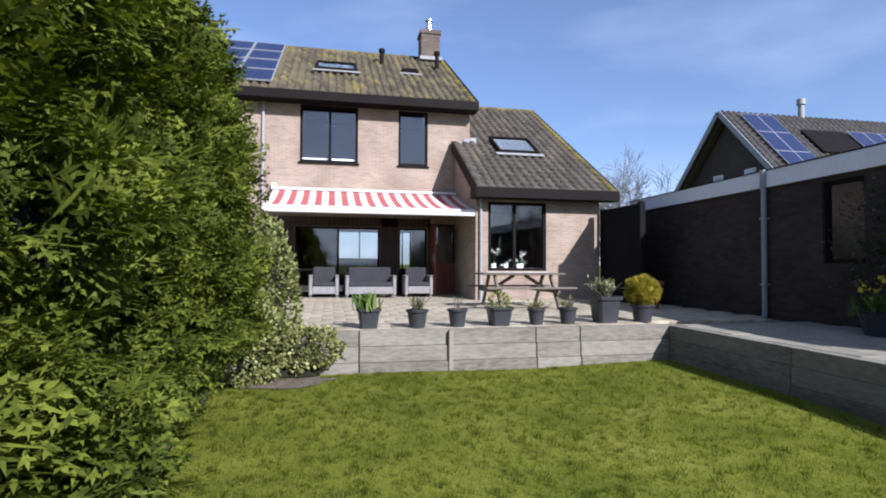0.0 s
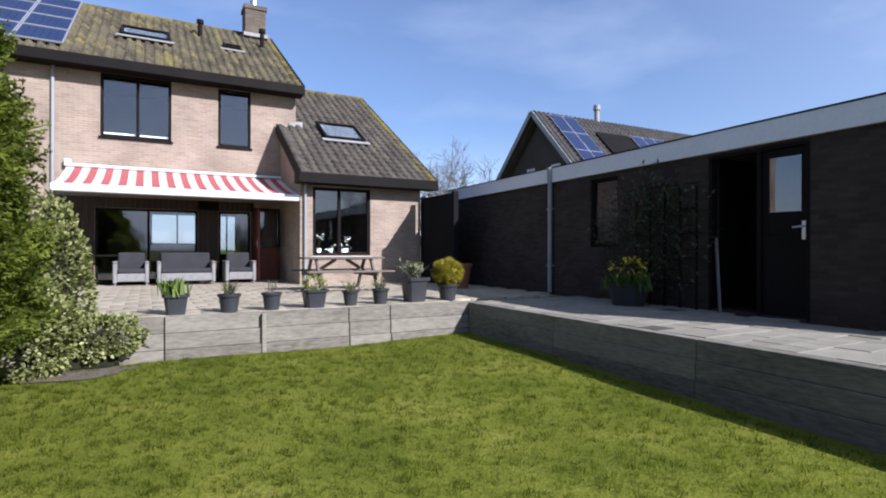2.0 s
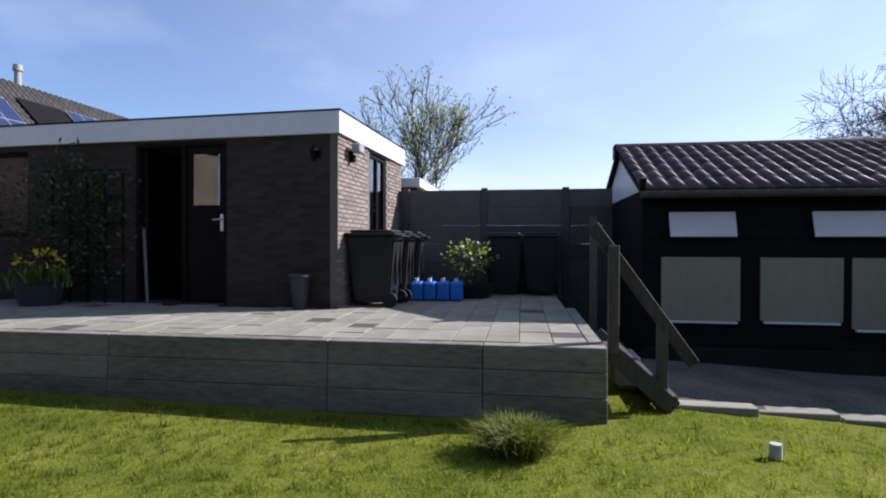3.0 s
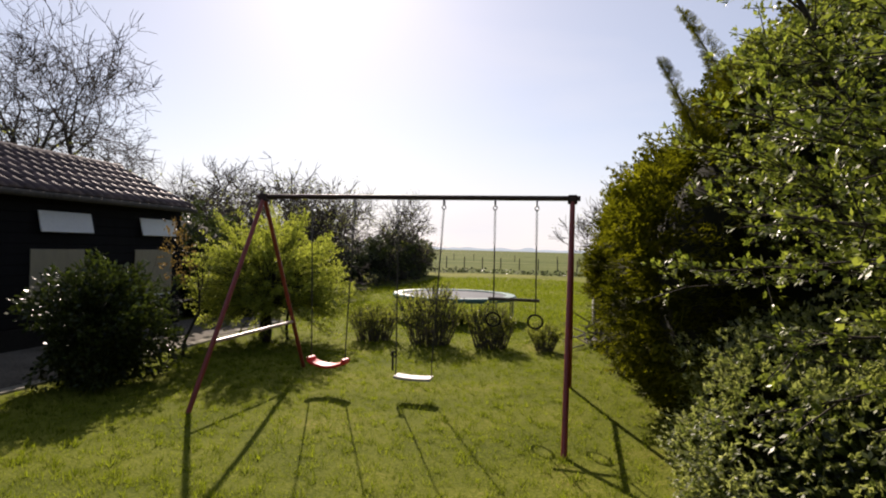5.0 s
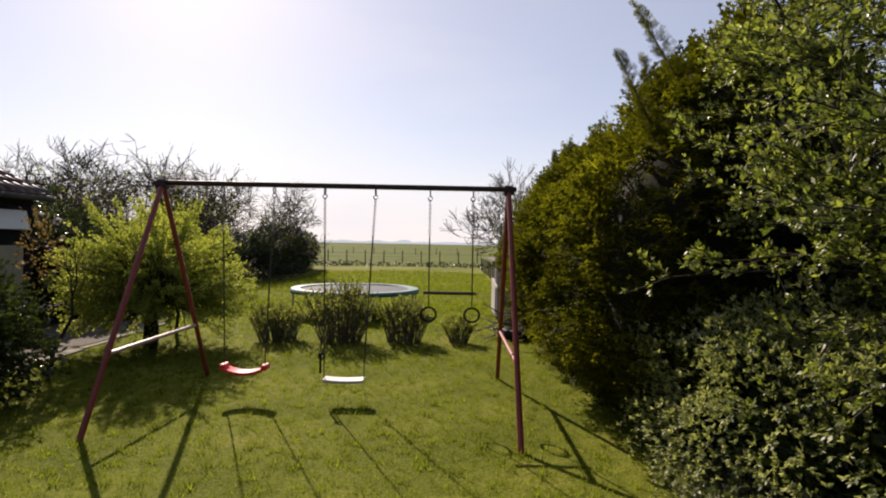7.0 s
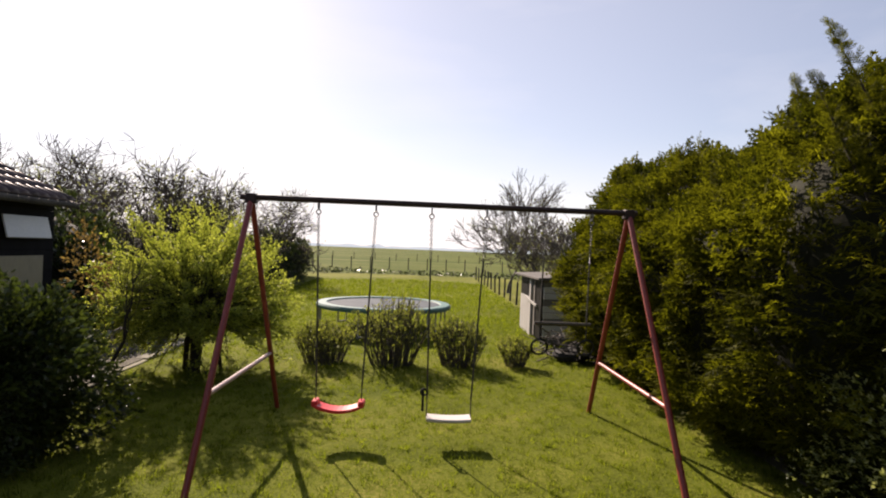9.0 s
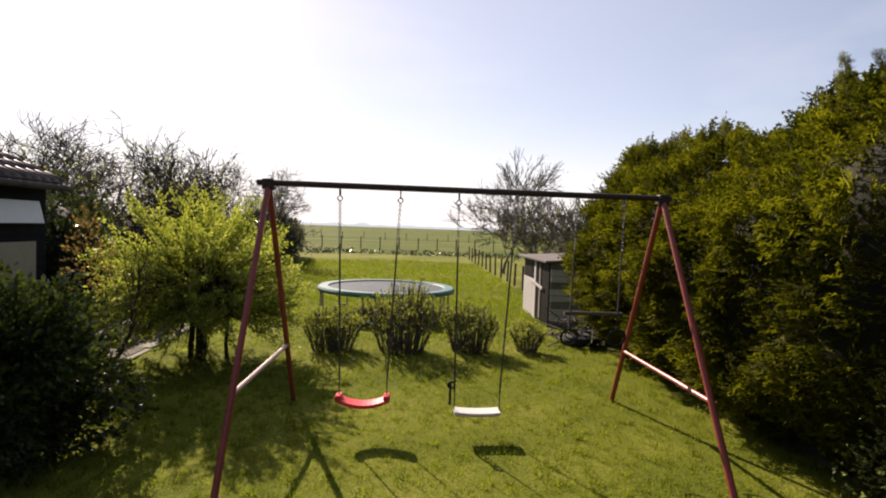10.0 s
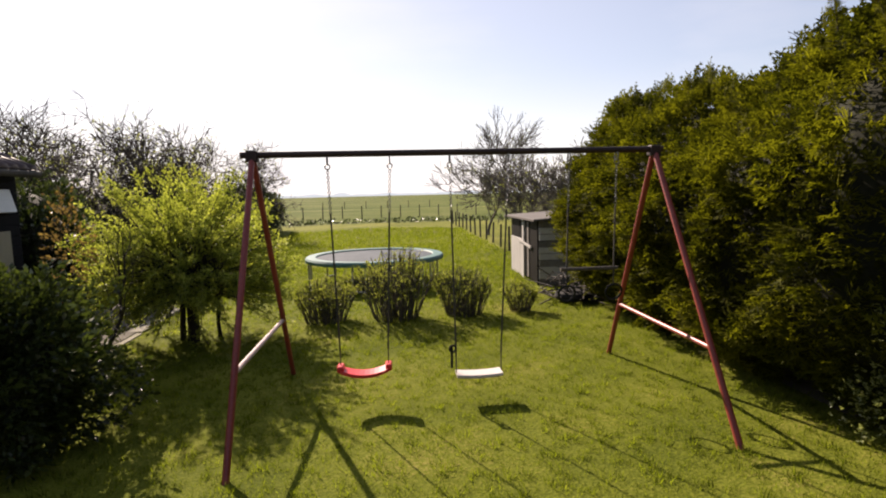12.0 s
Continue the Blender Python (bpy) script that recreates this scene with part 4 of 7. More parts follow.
roof2 = part("roof", bmesh.new(), TRIM_DARK, house)
bm = bmesh.new()
for ya, za, yb, zb, xa in ((E2Y, E2Z, 15.89, E2Z + (15.89 - E2Y) * (R2Z - E2Z) / (R2Y - E2Y), X0), (15.89, E2Z + (15.89 - E2Y) * (R2Z - E2Z) / (R2Y - E2Y), R2Y, R2Z, 4.76), (R2Y, R2Z, 25, 3.6, 4.76)):
    q = [bm.verts.new(p) for p in ((xa, ya, za), (X1, ya, za), (X1, yb, zb), (xa, yb, zb), (xa, ya, za - 0.14), (X1, ya, za - 0.14), (X1, yb, zb - 0.14), (xa, yb, zb - 0.14))]
    for idx in ((0, 1, 2, 3), (7, 6, 5, 4), (0, 4, 5, 1), (1, 5, 6, 2), (2, 6, 7, 3), (3, 7, 4, 0)):
        bm.faces.new([q[i] for i in idx])
bm.to_mesh(roof2.data)
bm.free()
tiled("tiles", X0, 4.78, E2Y, E2Z, 15.89, E2Z + (15.89 - E2Y) * (R2Z - E2Z) / (R2Y - E2Y), 0.225, 0.28, TILE_EXT, roof2)
tiled("tiles", 4.72, X1 - 0.22, E2Y, E2Z, R2Y, R2Z, 0.225, 0.28, TILE_EXT, roof2)
tiled("verge_tiles", X1 - 0.22, X1, E2Y, E2Z, R2Y, R2Z, 0.22, 0.28, TILE_LICHEN, roof2)
bm = bmesh.new()
for i in range(9):
    rod(bm, (4.76 + i * 0.37, R2Y, R2Z + 0.02), (5.12 + i * 0.37, R2Y, R2Z + 0.03), 0.11, 0.1, 10)
part("ridge_tiles", bm, TILE_LICHEN, roof2)
box("fascia", (X0 - 0.05, E2Y - 0.1, 3.24), (X1 + 0.04, YE + 0.0, 3.5), TRIM_DARK, house, 0.01)
bm = bmesh.new()
beam(bm, (X0 - 0.02, E2Y, E2Z - 0.06), (X0 - 0.02, 15.88, E2Z - 0.06 + (15.88 - E2Y) * 0.622), 0.04, 0.26)
part("bargeboard", bm, TRIM_DARK, house)
bm = bmesh.new()
beam(bm, (X1 + 0.02, E2Y, E2Z - 0.06), (X1 + 0.02, R2Y, R2Z - 0.06), 0.04, 0.22)
part("bargeboard", bm, TRIM_DARK, house)
bm = bmesh.new()
block(bm, (4.25, YF - 0.035, 5.1), (4.9, YF - 0.012, 5.22), 0.0)
block(bm, (4.55, YF - 0.035, 5.18), (4.95, YF - 0.014, 5.36), 0.0)
block(bm, (4.76, YF - 0.02, 5.18), (4.95, YF + 0.3, 5.4), 0.0)
part("flashing", bm, LEAD, house, "white lead flashing where the roofs meet")
K2 = dict(ya=E2Y, za=E2Z, yb=R2Y, zb=R2Z)
skylight(5.38, 6.64, 2.25, 3.5, **K2)
bm = bmesh.new()
rod(bm, (4.42, YE - 0.06, T), (4.42, YE - 0.06, 3.25), 0.035, seg=12)
part("downpipe", bm, ZINC, house, "pale grey downpipe")
# neighbour windows / light on the wall
bm = bmesh.new()
block(bm, (-1.0, YF - 0.15, 3.62), (-0.85, YF, 3.8), 0.02)
part("wall_lamp", bm, WHITE, house)

# orchids and planter behind the window
for x, h in ((4.86, 1.88), (5.62, 1.84), (5.55, 1.66), (5.2, 1.6)):
    t0 = thing("orchid", x, YE + 0.27, 1.47, "white orchid in a pale pot on the window sill", "plant", "orchids in the window")
    bm = bmesh.new()
    lathe(bm, [(0.05, 1.47), (0.065, 1.58), (0.06, 1.58)], 12, cx=x, cy=YE + 0.27)
    part("pot", bm, WHITE, t0)
    bm = bmesh.new()
    rod(bm, (x, YE + 0.27, 1.57), (x + 0.03, YE + 0.25, h), 0.005, seg=5)
    part("stem", bm, FRESH, t0)
    r = np.random.default_rng(int(x * 100))
    n = 10
    part("flowers", strew("flowers", *OVAL, np.array([x + 0.03, YE + 0.24, h]) + r.normal(0, [0.08, 0.02, 0.05], (n, 3)), r.normal(0, 1, (n, 3)), np.array([[0, -1, 0.2]] * n), np.full(n, 0.05)), PETAL, t0)["kind"] = "stuff"

# awning
awning = thing("awning", 1.7, 14.7, 2.8, "red and cream striped awning let out over the patio", "awning")
AX0, AX1 = -0.95, 4.32
AYB, AZB, AYF, AZF = YF - 0.05, 3.62, 13.62, 2.98
nst = 31
for i in range(nst):
    a, b = AX0 + (AX1 - AX0) * i / nst, AX0 + (AX1 - AX0) * (i + 1) / nst
    bm = bmesh.new()
    rows = []
    for k in range(7):
        t = k / 6
        sag = -0.05 * math.sin(math.pi * t)
        rows.append([bm.verts.new((x, AYB + (AYF - AYB) * t, AZB + (AZF - AZB) * t + sag + dz)) for x, dz in ((a, 0), (b, 0), (b, -0.006), (a, -0.006))])
    for r0, r1 in zip(rows, rows[1:]):
        for q in range(4):
            bm.faces.new((r0[q], r0[(q + 1) % 4], r1[(q + 1) % 4], r1[q]))
    part("stripe", bm, AWN_RED if i % 2 else AWN_WHITE, awning)
box("front_bar", (AX0 - 0.05, AYF - 0.08, 2.80), (AX1 + 0.05, AYF + 0.03, 2.97), WHITE, awning, 0.02)
box("cassette", (AX0 - 0.05, YF - 0.14, 3.62), (AX1 + 0.03, YF, 3.70), WHITE, awning, 0.03)
for x in (AX0 + 0.4, AX1 - 0.5):
    bm = bmesh.new()
    rod(bm, (x, AYB - 0.1, 3.5), (x + 0.5, 14.7, 3.15), 0.025)
    rod(bm, (x + 0.5, 14.7, 3.15), (x, AYF + 0.02, 2.9), 0.022)
    part("arm", bm, WHITE, awning)

# ---- garage ----
GA = math.degrees(math.atan2(8.72 - 8.03, 13.56 - 1.52))
GM = pose(8.03, 1.52, 0, 0, 0, -GA)  # local: x across, y along the long wall
garage = new("garage")
garage.matrix_basis = GM
tagged(garage, "flat-roofed brown brick garage with a white fascia", "garage")
GL, GW, GT = 12.0, 3.1, 3.28


def gpart(name, bm, material, parent=garage, label=""):
    return part(name, bm, material, parent, label, world=False)


def gbox(name, lo, hi, material, parent=garage, bev=0.0, label=""):
    bm = bmesh.new()
    block(bm, lo, hi, bev)
    return gpart(name, bm, material, parent, label)


def gwall(axis, at, thick, a0, a1, z0, z1, holes, material):
    ob = wall_with_holes("wall", axis, at, thick, a0, a1, z0, z1, holes, material, None)
    ob.parent = garage
    return ob


OPEN1, DOORG, WING = (2.28, 3.1, T + 0.03, 2.92), (1.66, 2.27, T + 0.03, 2.92), (5.0, 5.75, 1.6, 2.9)
# long walls in the shade-darkened copy of the end wall's brick
gwall("y", 0.0, 0.22, 0.1, GL, T - 0.2, 2.98, [(1.66, 3.1, T + 0.03, 2.92), WING], BRICK_SHADED)
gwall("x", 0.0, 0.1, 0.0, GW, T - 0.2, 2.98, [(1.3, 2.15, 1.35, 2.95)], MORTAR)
gbox("wall", (GW - 0.2, 0.1, T - 0.2), (GW, GL, 2.98), BRICK_SHADED)
gbox("wall", (0.22, GL - 0.2, T - 0.2), (GW - 0.2, GL, 2.98), BRICK_SHADED)
gbox("roof", (0.0, 0.0, 2.985), (GW, GL, 3.2), CONCRETE)
gbox("fascia", (-0.06, -0.06, 2.98), (-0.001, GL, GT), FASCIA, bev=0.006)
gbox("fascia", (0.0, -0.06, 2.98), (GW + 0.06, -0.001, GT), FASCIA, bev=0.006)
gbox("roof_edge", (-0.07, -0.07, GT), (GW + 0.07, GL, GT + 0.02), TRIM_DARK)
# floor, partition and added lining near-black: the unlit interior is painted in
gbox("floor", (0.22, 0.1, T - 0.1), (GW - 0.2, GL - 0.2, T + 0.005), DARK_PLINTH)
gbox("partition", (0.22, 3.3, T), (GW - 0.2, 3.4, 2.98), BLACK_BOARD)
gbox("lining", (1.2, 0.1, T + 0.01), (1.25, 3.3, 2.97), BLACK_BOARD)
# door and the dark opening beside it
dr = gbox("door", (0.04, 1.7, T + 0.04), (0.09, 2.3, 1.75), TRIM_DARK, bev=0.006, label="black door with a glazed upper half")
bm = bmesh.new()
for lo, hi in (((0.04, 1.7, 1.75), (0.09, 1.78, 2.88)), ((0.04, 2.22, 1.75), (0.09, 2.3, 2.88)), ((0.04, 1.78, 2.78), (0.09, 2.22, 2.88)), ((0.04, 1.78, 1.75), (0.09, 2.22, 2.05))):
    block(bm, lo, hi, 0.004)
gpart("door_frame", bm, TRIM_DARK, dr)
gbox("pane", (0.06, 1.78, 2.05), (0.07, 2.22, 2.78), GLASS, dr)
bm = bmesh.new()
rod(bm, (-0.01, 1.74, 1.85), (-0.01, 1.86, 1.84), 0.011)
rod(bm, (0.04, 1.74, 1.85), (-0.015, 1.74, 1.85), 0.011)
block(bm, (0.025, 1.715, 1.68), (0.04, 1.765, 1.92), 0.003)
gpart("handle", bm, METAL, dr)
bm = bmesh.new()
for lo, hi in (((0.0, 1.64, T), (0.13, 1.70, 2.95)), ((0.0, 2.3, T), (0.13, 2.36, 2.9)), ((0.0, 3.06, T), (0.13, 3.12, 2.95)), ((0.0, 1.7, 2.89), (0.13, 3.06, 2.95))):
    block(bm, lo, hi, 0.005)
gpart("door_frame", bm, TRIM_DARK)
bm = bmesh.new()
for lo, hi in (((0.05, 5.0, 1.6), (0.12, 5.07, 2.9)), ((0.05, 5.68, 1.6), (0.12, 5.75, 2.9)), ((0.05, 5.07, 2.83), (0.12, 5.68, 2.9)), ((0.05, 5.07, 1.6), (0.12, 5.68, 1.67))):
    block(bm, lo, hi, 0.005)
w = gpart("window", bm, TRIM_DARK)
gbox("pane", (0.08, 5.07, 1.67), (0.09, 5.68, 2.83), GLASS_DARK, w)
bm = bmesh.new()
for lo, hi in (((1.3, 0.02, 1.35), (1.38, 0.09, 2.95)), ((2.07, 0.02, 1.35), (2.15, 0.09, 2.95)), ((1.7, 0.02, 1.35), (1.76, 0.09, 2.95)), ((1.38, 0.02, 2.88), (2.07, 0.09, 2.95)), ((1.38, 0.02, 1.35), (2.07, 0.09, 1.42))):
    block(bm, lo, hi, 0.005)
w = gpart("window", bm, TRIM_DARK)
gbox("pane", (1.38, 0.05, 1.42), (1.7, 0.06, 2.88), GLASS, w)
gbox("pane", (1.76, 0.05, 1.42), (2.07, 0.06, 2.88), GLASS, w)
bm = bmesh.new()
rod(bm, (-0.07, 6.95, T), (-0.07, 6.95, 3.05), 0.045, seg=14)
rod(bm, (-0.07, 6.95, 3.0), (-0.07, 6.95, 3.3), 0.065, 0.065, 14)
for z in (1.2, 2.4):
    block(bm, (-0.12, 6.89, z), (0.0, 7.01, z + 0.03))
gpart("downpipe", bm, ZINC, label="grey plastic downpipe")


def wall_lantern(m):
    e = new("wall_lantern")
    e.matrix_basis = m
    tagged(e, "small black lantern on the garage wall", "wall lamp")
    bm = bmesh.new()
    block(bm, (-0.02, -0.05, -0.06), (0, 0.05, 0.06), 0.005)
    rod(bm, (-0.01, 0, 0.03), (-0.1, 0, 0.1), 0.01)
    rod(bm, (-0.1, 0, 0.1), (-0.12, 0, 0.05), 0.01)
    part("bracket", bm, TRIM_DARK, e, world=False)
    bm = bmesh.new()
    lathe(bm, [(0.03, -0.12), (0.06, 0.02)], 6, cx=-0.12)
    part("glass", bm, GLASS, e, world=False)
    bm = bmesh.new()
    lathe(bm, [(0.075, 0.02), (0.02, 0.08), (0.008, 0.11)], 6, cx=-0.12)
    part("cap", bm, TRIM_DARK, e, world=False)


wall_lantern(GM @ pose(-0.0, 0.28, 2.72))
sl = new("security_lamp")
sl.matrix_basis = GM @ pose(0.42, -0.0, 2.78)
tagged(sl, "grey security floodlight with sensor on the brick wall", "wall lamp")
bm = bmesh.new()
block(bm, (-0.1, -0.2, 0.0), (0.1, -0.08, 0.13), 0.015)
part("lamp_head", bm, ZINC, sl, world=False)
bm = bmesh.new()
rod(bm, (0, 0, 0), (0, -0.1, 0.04), 0.03)
block(bm, (-0.04, -0.1, -0.12), (0.04, -0.02, -0.02), 0.01)
part("sensor", bm, TRIM_DARK, sl, world=False)

# low garage of the neighbours beyond
far = thing("neighbour_garage", 13.5, 2, T, "low flat garage with pale fascia beyond the fence", "garage")
box("wall", (11.6, 1.15, 0.0), (15, 3.4, 2.62), BRICK_SHADED, far)
box("fascia", (11.5, 1.05, 2.62), (15, 3.5, 2.8), FASCIA, far, 0.01)

# garden wall piece between garage and extension
gw = thing("garden_gate_wall", 8.4, 12.6, T, "dark panelled gate wall between house and garage", "gate")
box("panel", (7.78, 13.3, T), (8.66, 13.36, 3.02), BLACK_BOARD, gw, 0.004)
box("panel", (7.66, 11.4, T), (7.74, 13.1, 3.0), BLACK_BOARD, gw, 0.004)
box("post", (7.62, 11.3, T), (7.76, 11.4, 3.04), BLACK_BOARD, gw, 0.006)
box("post", (7.62, 13.1, T), (7.76, 13.2, 3.04), BLACK_BOARD, gw, 0.006)

# ---- concrete fence ----
fence = thing("concrete_fence", 10.9, -0.6, T, "grey concrete panel fence behind the terrace", "fence")
FX = 10.95
for i, y in enumerate((2.6, 1.2, -0.25, -1.7, -3.1)):
    box("post", (FX - 0.06, y - 0.06, 0.2), (FX + 0.06, y + 0.06, 2.52), FENCE, fence, 0.01)
    if i < 4:
        yn = (2.6, 1.2, -0.25, -1.7, -3.1)[i + 1]
        for k in range(-2, 6):
            box("panel", (FX - 0.025, yn + 0.06, T - 0.1 + 0.325 * k), (FX + 0.025, y - 0.06, T - 0.1 + 0.325 * (k + 1) - 0.002), FENCE, fence, 0.004)

# ---- shed ----
SX, SY0, SY1 = 8.5, -2.5, -10.75
shed = thing("shed", 10, -6.6, 0, "long black timber shed with dark pantiled roof", "shed")
bm = bmesh.new()
block(bm, (SX + 0.03, SY1, -0.25), (SX + 0.1, -6.80, 2.22))
block(bm, (SX + 0.03, -6.25, -0.25), (SX + 0.1, SY0, 2.22))
block(bm, (SX + 0.03, -6.80, -0.25), (SX + 0.1, -6.25, 1.34))
block(bm, (SX + 0.03, -6.80, 1.83), (SX + 0.1, -6.25, 2.22))
block(bm, (SX + 0.1, SY1, -0.25), (11.6, SY1 + 0.08, 2.22))
block(bm, (SX + 0.1, SY0 - 0.08, -0.25), (11.6, SY0, 2.22))
block(bm, (11.5, SY1 + 0.08, -0.25), (11.6, SY0 - 0.08, 2.22))
part("wall", bm, BLACK_BOARD, shed)
for i in range(13):
    z = 0.18 + i * 0.155
    for ya, yb in (((SY1, -6.83), (-6.22, SY0)) if 1.2 < z < 1.84 else ((SY1, SY0),)):
        box("board", (SX + 0.0, ya, z), (SX + 0.03, yb, z + 0.15), BLACK_BOARD, shed, 0.004)
box("plinth", (SX - 0.03, SY1, -0.3), (SX + 0.03, SY0, 0.17), DARK_PLINTH, shed, 0.005)
for y in (SY0, SY1):
    bm = bmesh.new()
    q = [bm.verts.new(p) for p in ((SX, y, 2.2), (11.6, y, 2.2), (10.05, y, 2.95))]
    q2 = [bm.verts.new((p.co.x, y - 0.04, p.co.z)) for p in q]
    bm.faces.new(q), bm.faces.new(q2[::-1])
    for i in range(3):
        bm.faces.new((q[i], q2[i], q2[(i + 1) % 3], q[(i + 1) % 3]))
    part("gable", bm, WHITE, shed, "pale gable board")
bm = bmesh.new()
for xa, za, xb, zb in ((8.25, 2.2, 10.05, 3.0), (11.85, 2.2, 10.05, 3.0)):
    q = [bm.verts.new(p) for p in ((xa, SY0 + 0.08, za), (xa, SY1 - 0.05, za), (xb, SY1 - 0.05, zb), (xb, SY0 + 0.08, zb), (xa, SY0 + 0.08, za - 0.05), (xa, SY1 - 0.05, za - 0.05), (xb, SY1 - 0.05, zb - 0.05), (xb, SY0 + 0.08, zb - 0.05))]
    for idx in ((0, 1, 2, 3), (7, 6, 5, 4), (0, 4, 5, 1), (1, 5, 6, 2), (2, 6, 7, 3), (3, 7, 4, 0)):
        bm.faces.new([q[i] for i in idx])
shed_roof = part("roof", bm, TRIM_DARK, shed)
bm = bmesh.new()
rod(bm, (8.2, SY0 + 0.08, 2.14), (8.2, SY1 - 0.05, 2.14), 0.05, seg=10)
part("gutter", bm, WOOD_OLD, shed)
bm = bmesh.new()
block(bm, (8.14, SY0 + 0.02, 2.2), (8.22, SY0 + 0.1, 2.34), 0.01)
part("gutter_end", bm, TRIM_DARK, shed)
bm = bmesh.new()
block(bm, (9.9, SY0 + 0.09, 2.85), (10.1, SY0 + 0.13, 3.08), 0.01)
part("verge_board", bm, TRIM_DARK, shed)

# top-hung lights standing ajar, and painted panels below
for y0, y1 in ((-2.83, -3.64), (-4.55, -5.45), (-7.67, -8.59), (-9.64, -10.55)):
    bm = bmesh.new()
    m = Matrix.Translation((SX - 0.004, 0, 1.92)) @ Matrix.Rotation(radians(14), 4, "Y")
    block(bm, (-0.03, y1, -0.33), (0.0, y0, 0.0), 0.006, m)
    part("hatch", bm, WHITE, shed, "white top-hung hatch standing ajar")
for y0, y1, z0 in ((-2.74, -3.71, 0.52), (-3.95, -4.92, 0.53), (-5.02, -6.0, 0.45), (-7.58, -8.5, 0.5), (-9.56, -10.5, 0.5)):
    pn = box("panel", (SX - 0.022, y1, z0), (SX - 0.002, y0, 1.34), BEIGE, shed, 0.004, "dull beige painted panel")
    box("sill", (SX - 0.05, y1 + 0.04, z0 - 0.035), (SX - 0.002, y0 - 0.04, z0 - 0.005), WHITE, pn, 0.004)
box("panel", (SX - 0.02, -6.02, 1.38), (SX - 0.002, -5.6, 1.55), GREY_WOOD, shed, 0.003, "small grey board")
bm = bmesh.new()
for lo, hi in (((SX - 0.03, -6.82, 1.32), (SX + 0.03, -6.77, 1.85)), ((SX - 0.03, -6.28, 1.32), (SX + 0.03, -6.23, 1.85)), ((SX - 0.03, -6.77, 1.80), (SX + 0.03, -6.28, 1.85)), ((SX - 0.03, -6.77, 1.32), (SX + 0.03, -6.28, 1.37))):
    block(bm, lo, hi, 0.005)
w = part("window", bm, ZINC, shed, "small square window in a grey frame")
box("pane", (SX - 0.004, -6.77, 1.37), (SX + 0.004, -6.28, 1.80), GLASS_DARK, w)
bm = bmesh.new()
block(bm, (SX - 0.06, -6.32, 0.0), (SX - 0.03, -6.2, 1.22), 0.005)
tagged(part("plank", bm, GREY_WOOD), "pale grey plank leaning on the shed wall", "plank")

# pantiles of the shed, each its own piece
tile_me = None
slope_l = math.hypot(1.8, 0.8)
for j in range(6):
    for i in range(42):
        if tile_me is None:
            prof = [(0.0, 0.003), (0.035, 0.036), (0.08, 0.05), (0.125, 0.034), (0.16, 0.003), (0.205, 0.0)]
            v, f = [], []
            for s, lift in ((0.0, -0.012), (0.0, 0.012), (0.36, 0.0)):
                v += [(s, -px, ph * (lift > -0.005) + lift) for px, ph in prof]
            n = len(prof)
            for a in range(n - 1):
                f += [(a, a + 1, n + a + 1, n + a), (n + a, n + a + 1, 2 * n + a + 1, 2 * n + a)]
            tile_me = mesh_np("tile", v, f)
            tile_me.materials.append(TILE_SHED)
            tile_me.polygons.foreach_set("use_smooth", np.ones(len(f), bool))
        t = new("tile", tile_me)
        t.parent = shed_roof
        s = 0.0 + j * slope_l / 6
        t.matrix_basis = Matrix.Translation((8.22 + 1.8 * s / slope_l, SY0 + 0.08 - i * 0.2, 2.215 + 0.8 * s / slope_l)) @ Matrix.Rotation(-math.atan2(0.8, 1.8), 4, "Y")
bm = bmesh.new()
for i in range(21):
    rod(bm, (10.05, SY0 + 0.1 - i * 0.4, 3.02), (10.05, SY0 - 0.29 - i * 0.4, 3.03), 0.09, 0.08, 10)
part("ridge_tiles", bm, TILE_SHED, shed_roof)

# path along the shed
bm = bmesh.new()
prev = None
for i in range(23):
    y = -2.15 - i * 0.45
    e = 6.45 + 0.06 * math.sin(i * 1.7) + 0.02 * i
    row = [bm.verts.new((x, y, lawn_z(x, y) + dz)) for x, dz in ((e, -0.02), (e + 0.02, 0.03), (8.6, 0.04))]
    if prev:
        for a in range(2):
            bm.faces.new((prev[a], prev[a + 1], row[a + 1], row[a]))
    prev = row
shed_path = tagged(part("path", bm, PATH_GREY), "worn concrete path with pale sunlit-toned edging in front of the shed", "path", kind="structure")
# edging slabs in a paler tone that paints the path's sunlit strip
rng = random.Random(77)
y = -2.2
while y > -11.5:
    ln, wd = rng.uniform(0.5, 1.0), rng.uniform(0.16, 0.24)
    xa, zz = 6.36 + 0.02 * (-y - 2) / 0.45 + rng.uniform(-0.05, 0.05), lawn_z(6.4, y)
    box("edging_slab", (-wd / 2, -ln + 0.02, -0.05), (wd / 2, 0, 0.022 + rng.uniform(0, 0.01)), PAVER, shed_path, 0.008, m=pose(xa + wd / 2, y, zz, 0, 0, rng.uniform(-3, 3)))
    y -= ln

# ---- steps with handrail at the terrace end ----
steps = thing("garden_steps", 6.6, -2.0, 0, "weathered timber steps with a sloping handrail", "steps")
bm = bmesh.new()
beam(bm, (6.02, -1.74, T - 0.1), (6.02, -1.74, 1.5), 0.09, bev=0.006)
part("post", bm, WOOD_OLD, steps)
bm = bmesh.new()
beam(bm, (6.2, -2.2, -0.1), (6.2, -2.2, 0.8), 0.09, bev=0.006)
part("post", bm, WOOD_OLD, steps)
bm = bmesh.new()
beam(bm, (6.07, -1.56, 1.68), (6.22, -2.48, 0.42), 0.045, 0.11, bev=0.006)
part("handrail", bm, WOOD_OLD, steps)
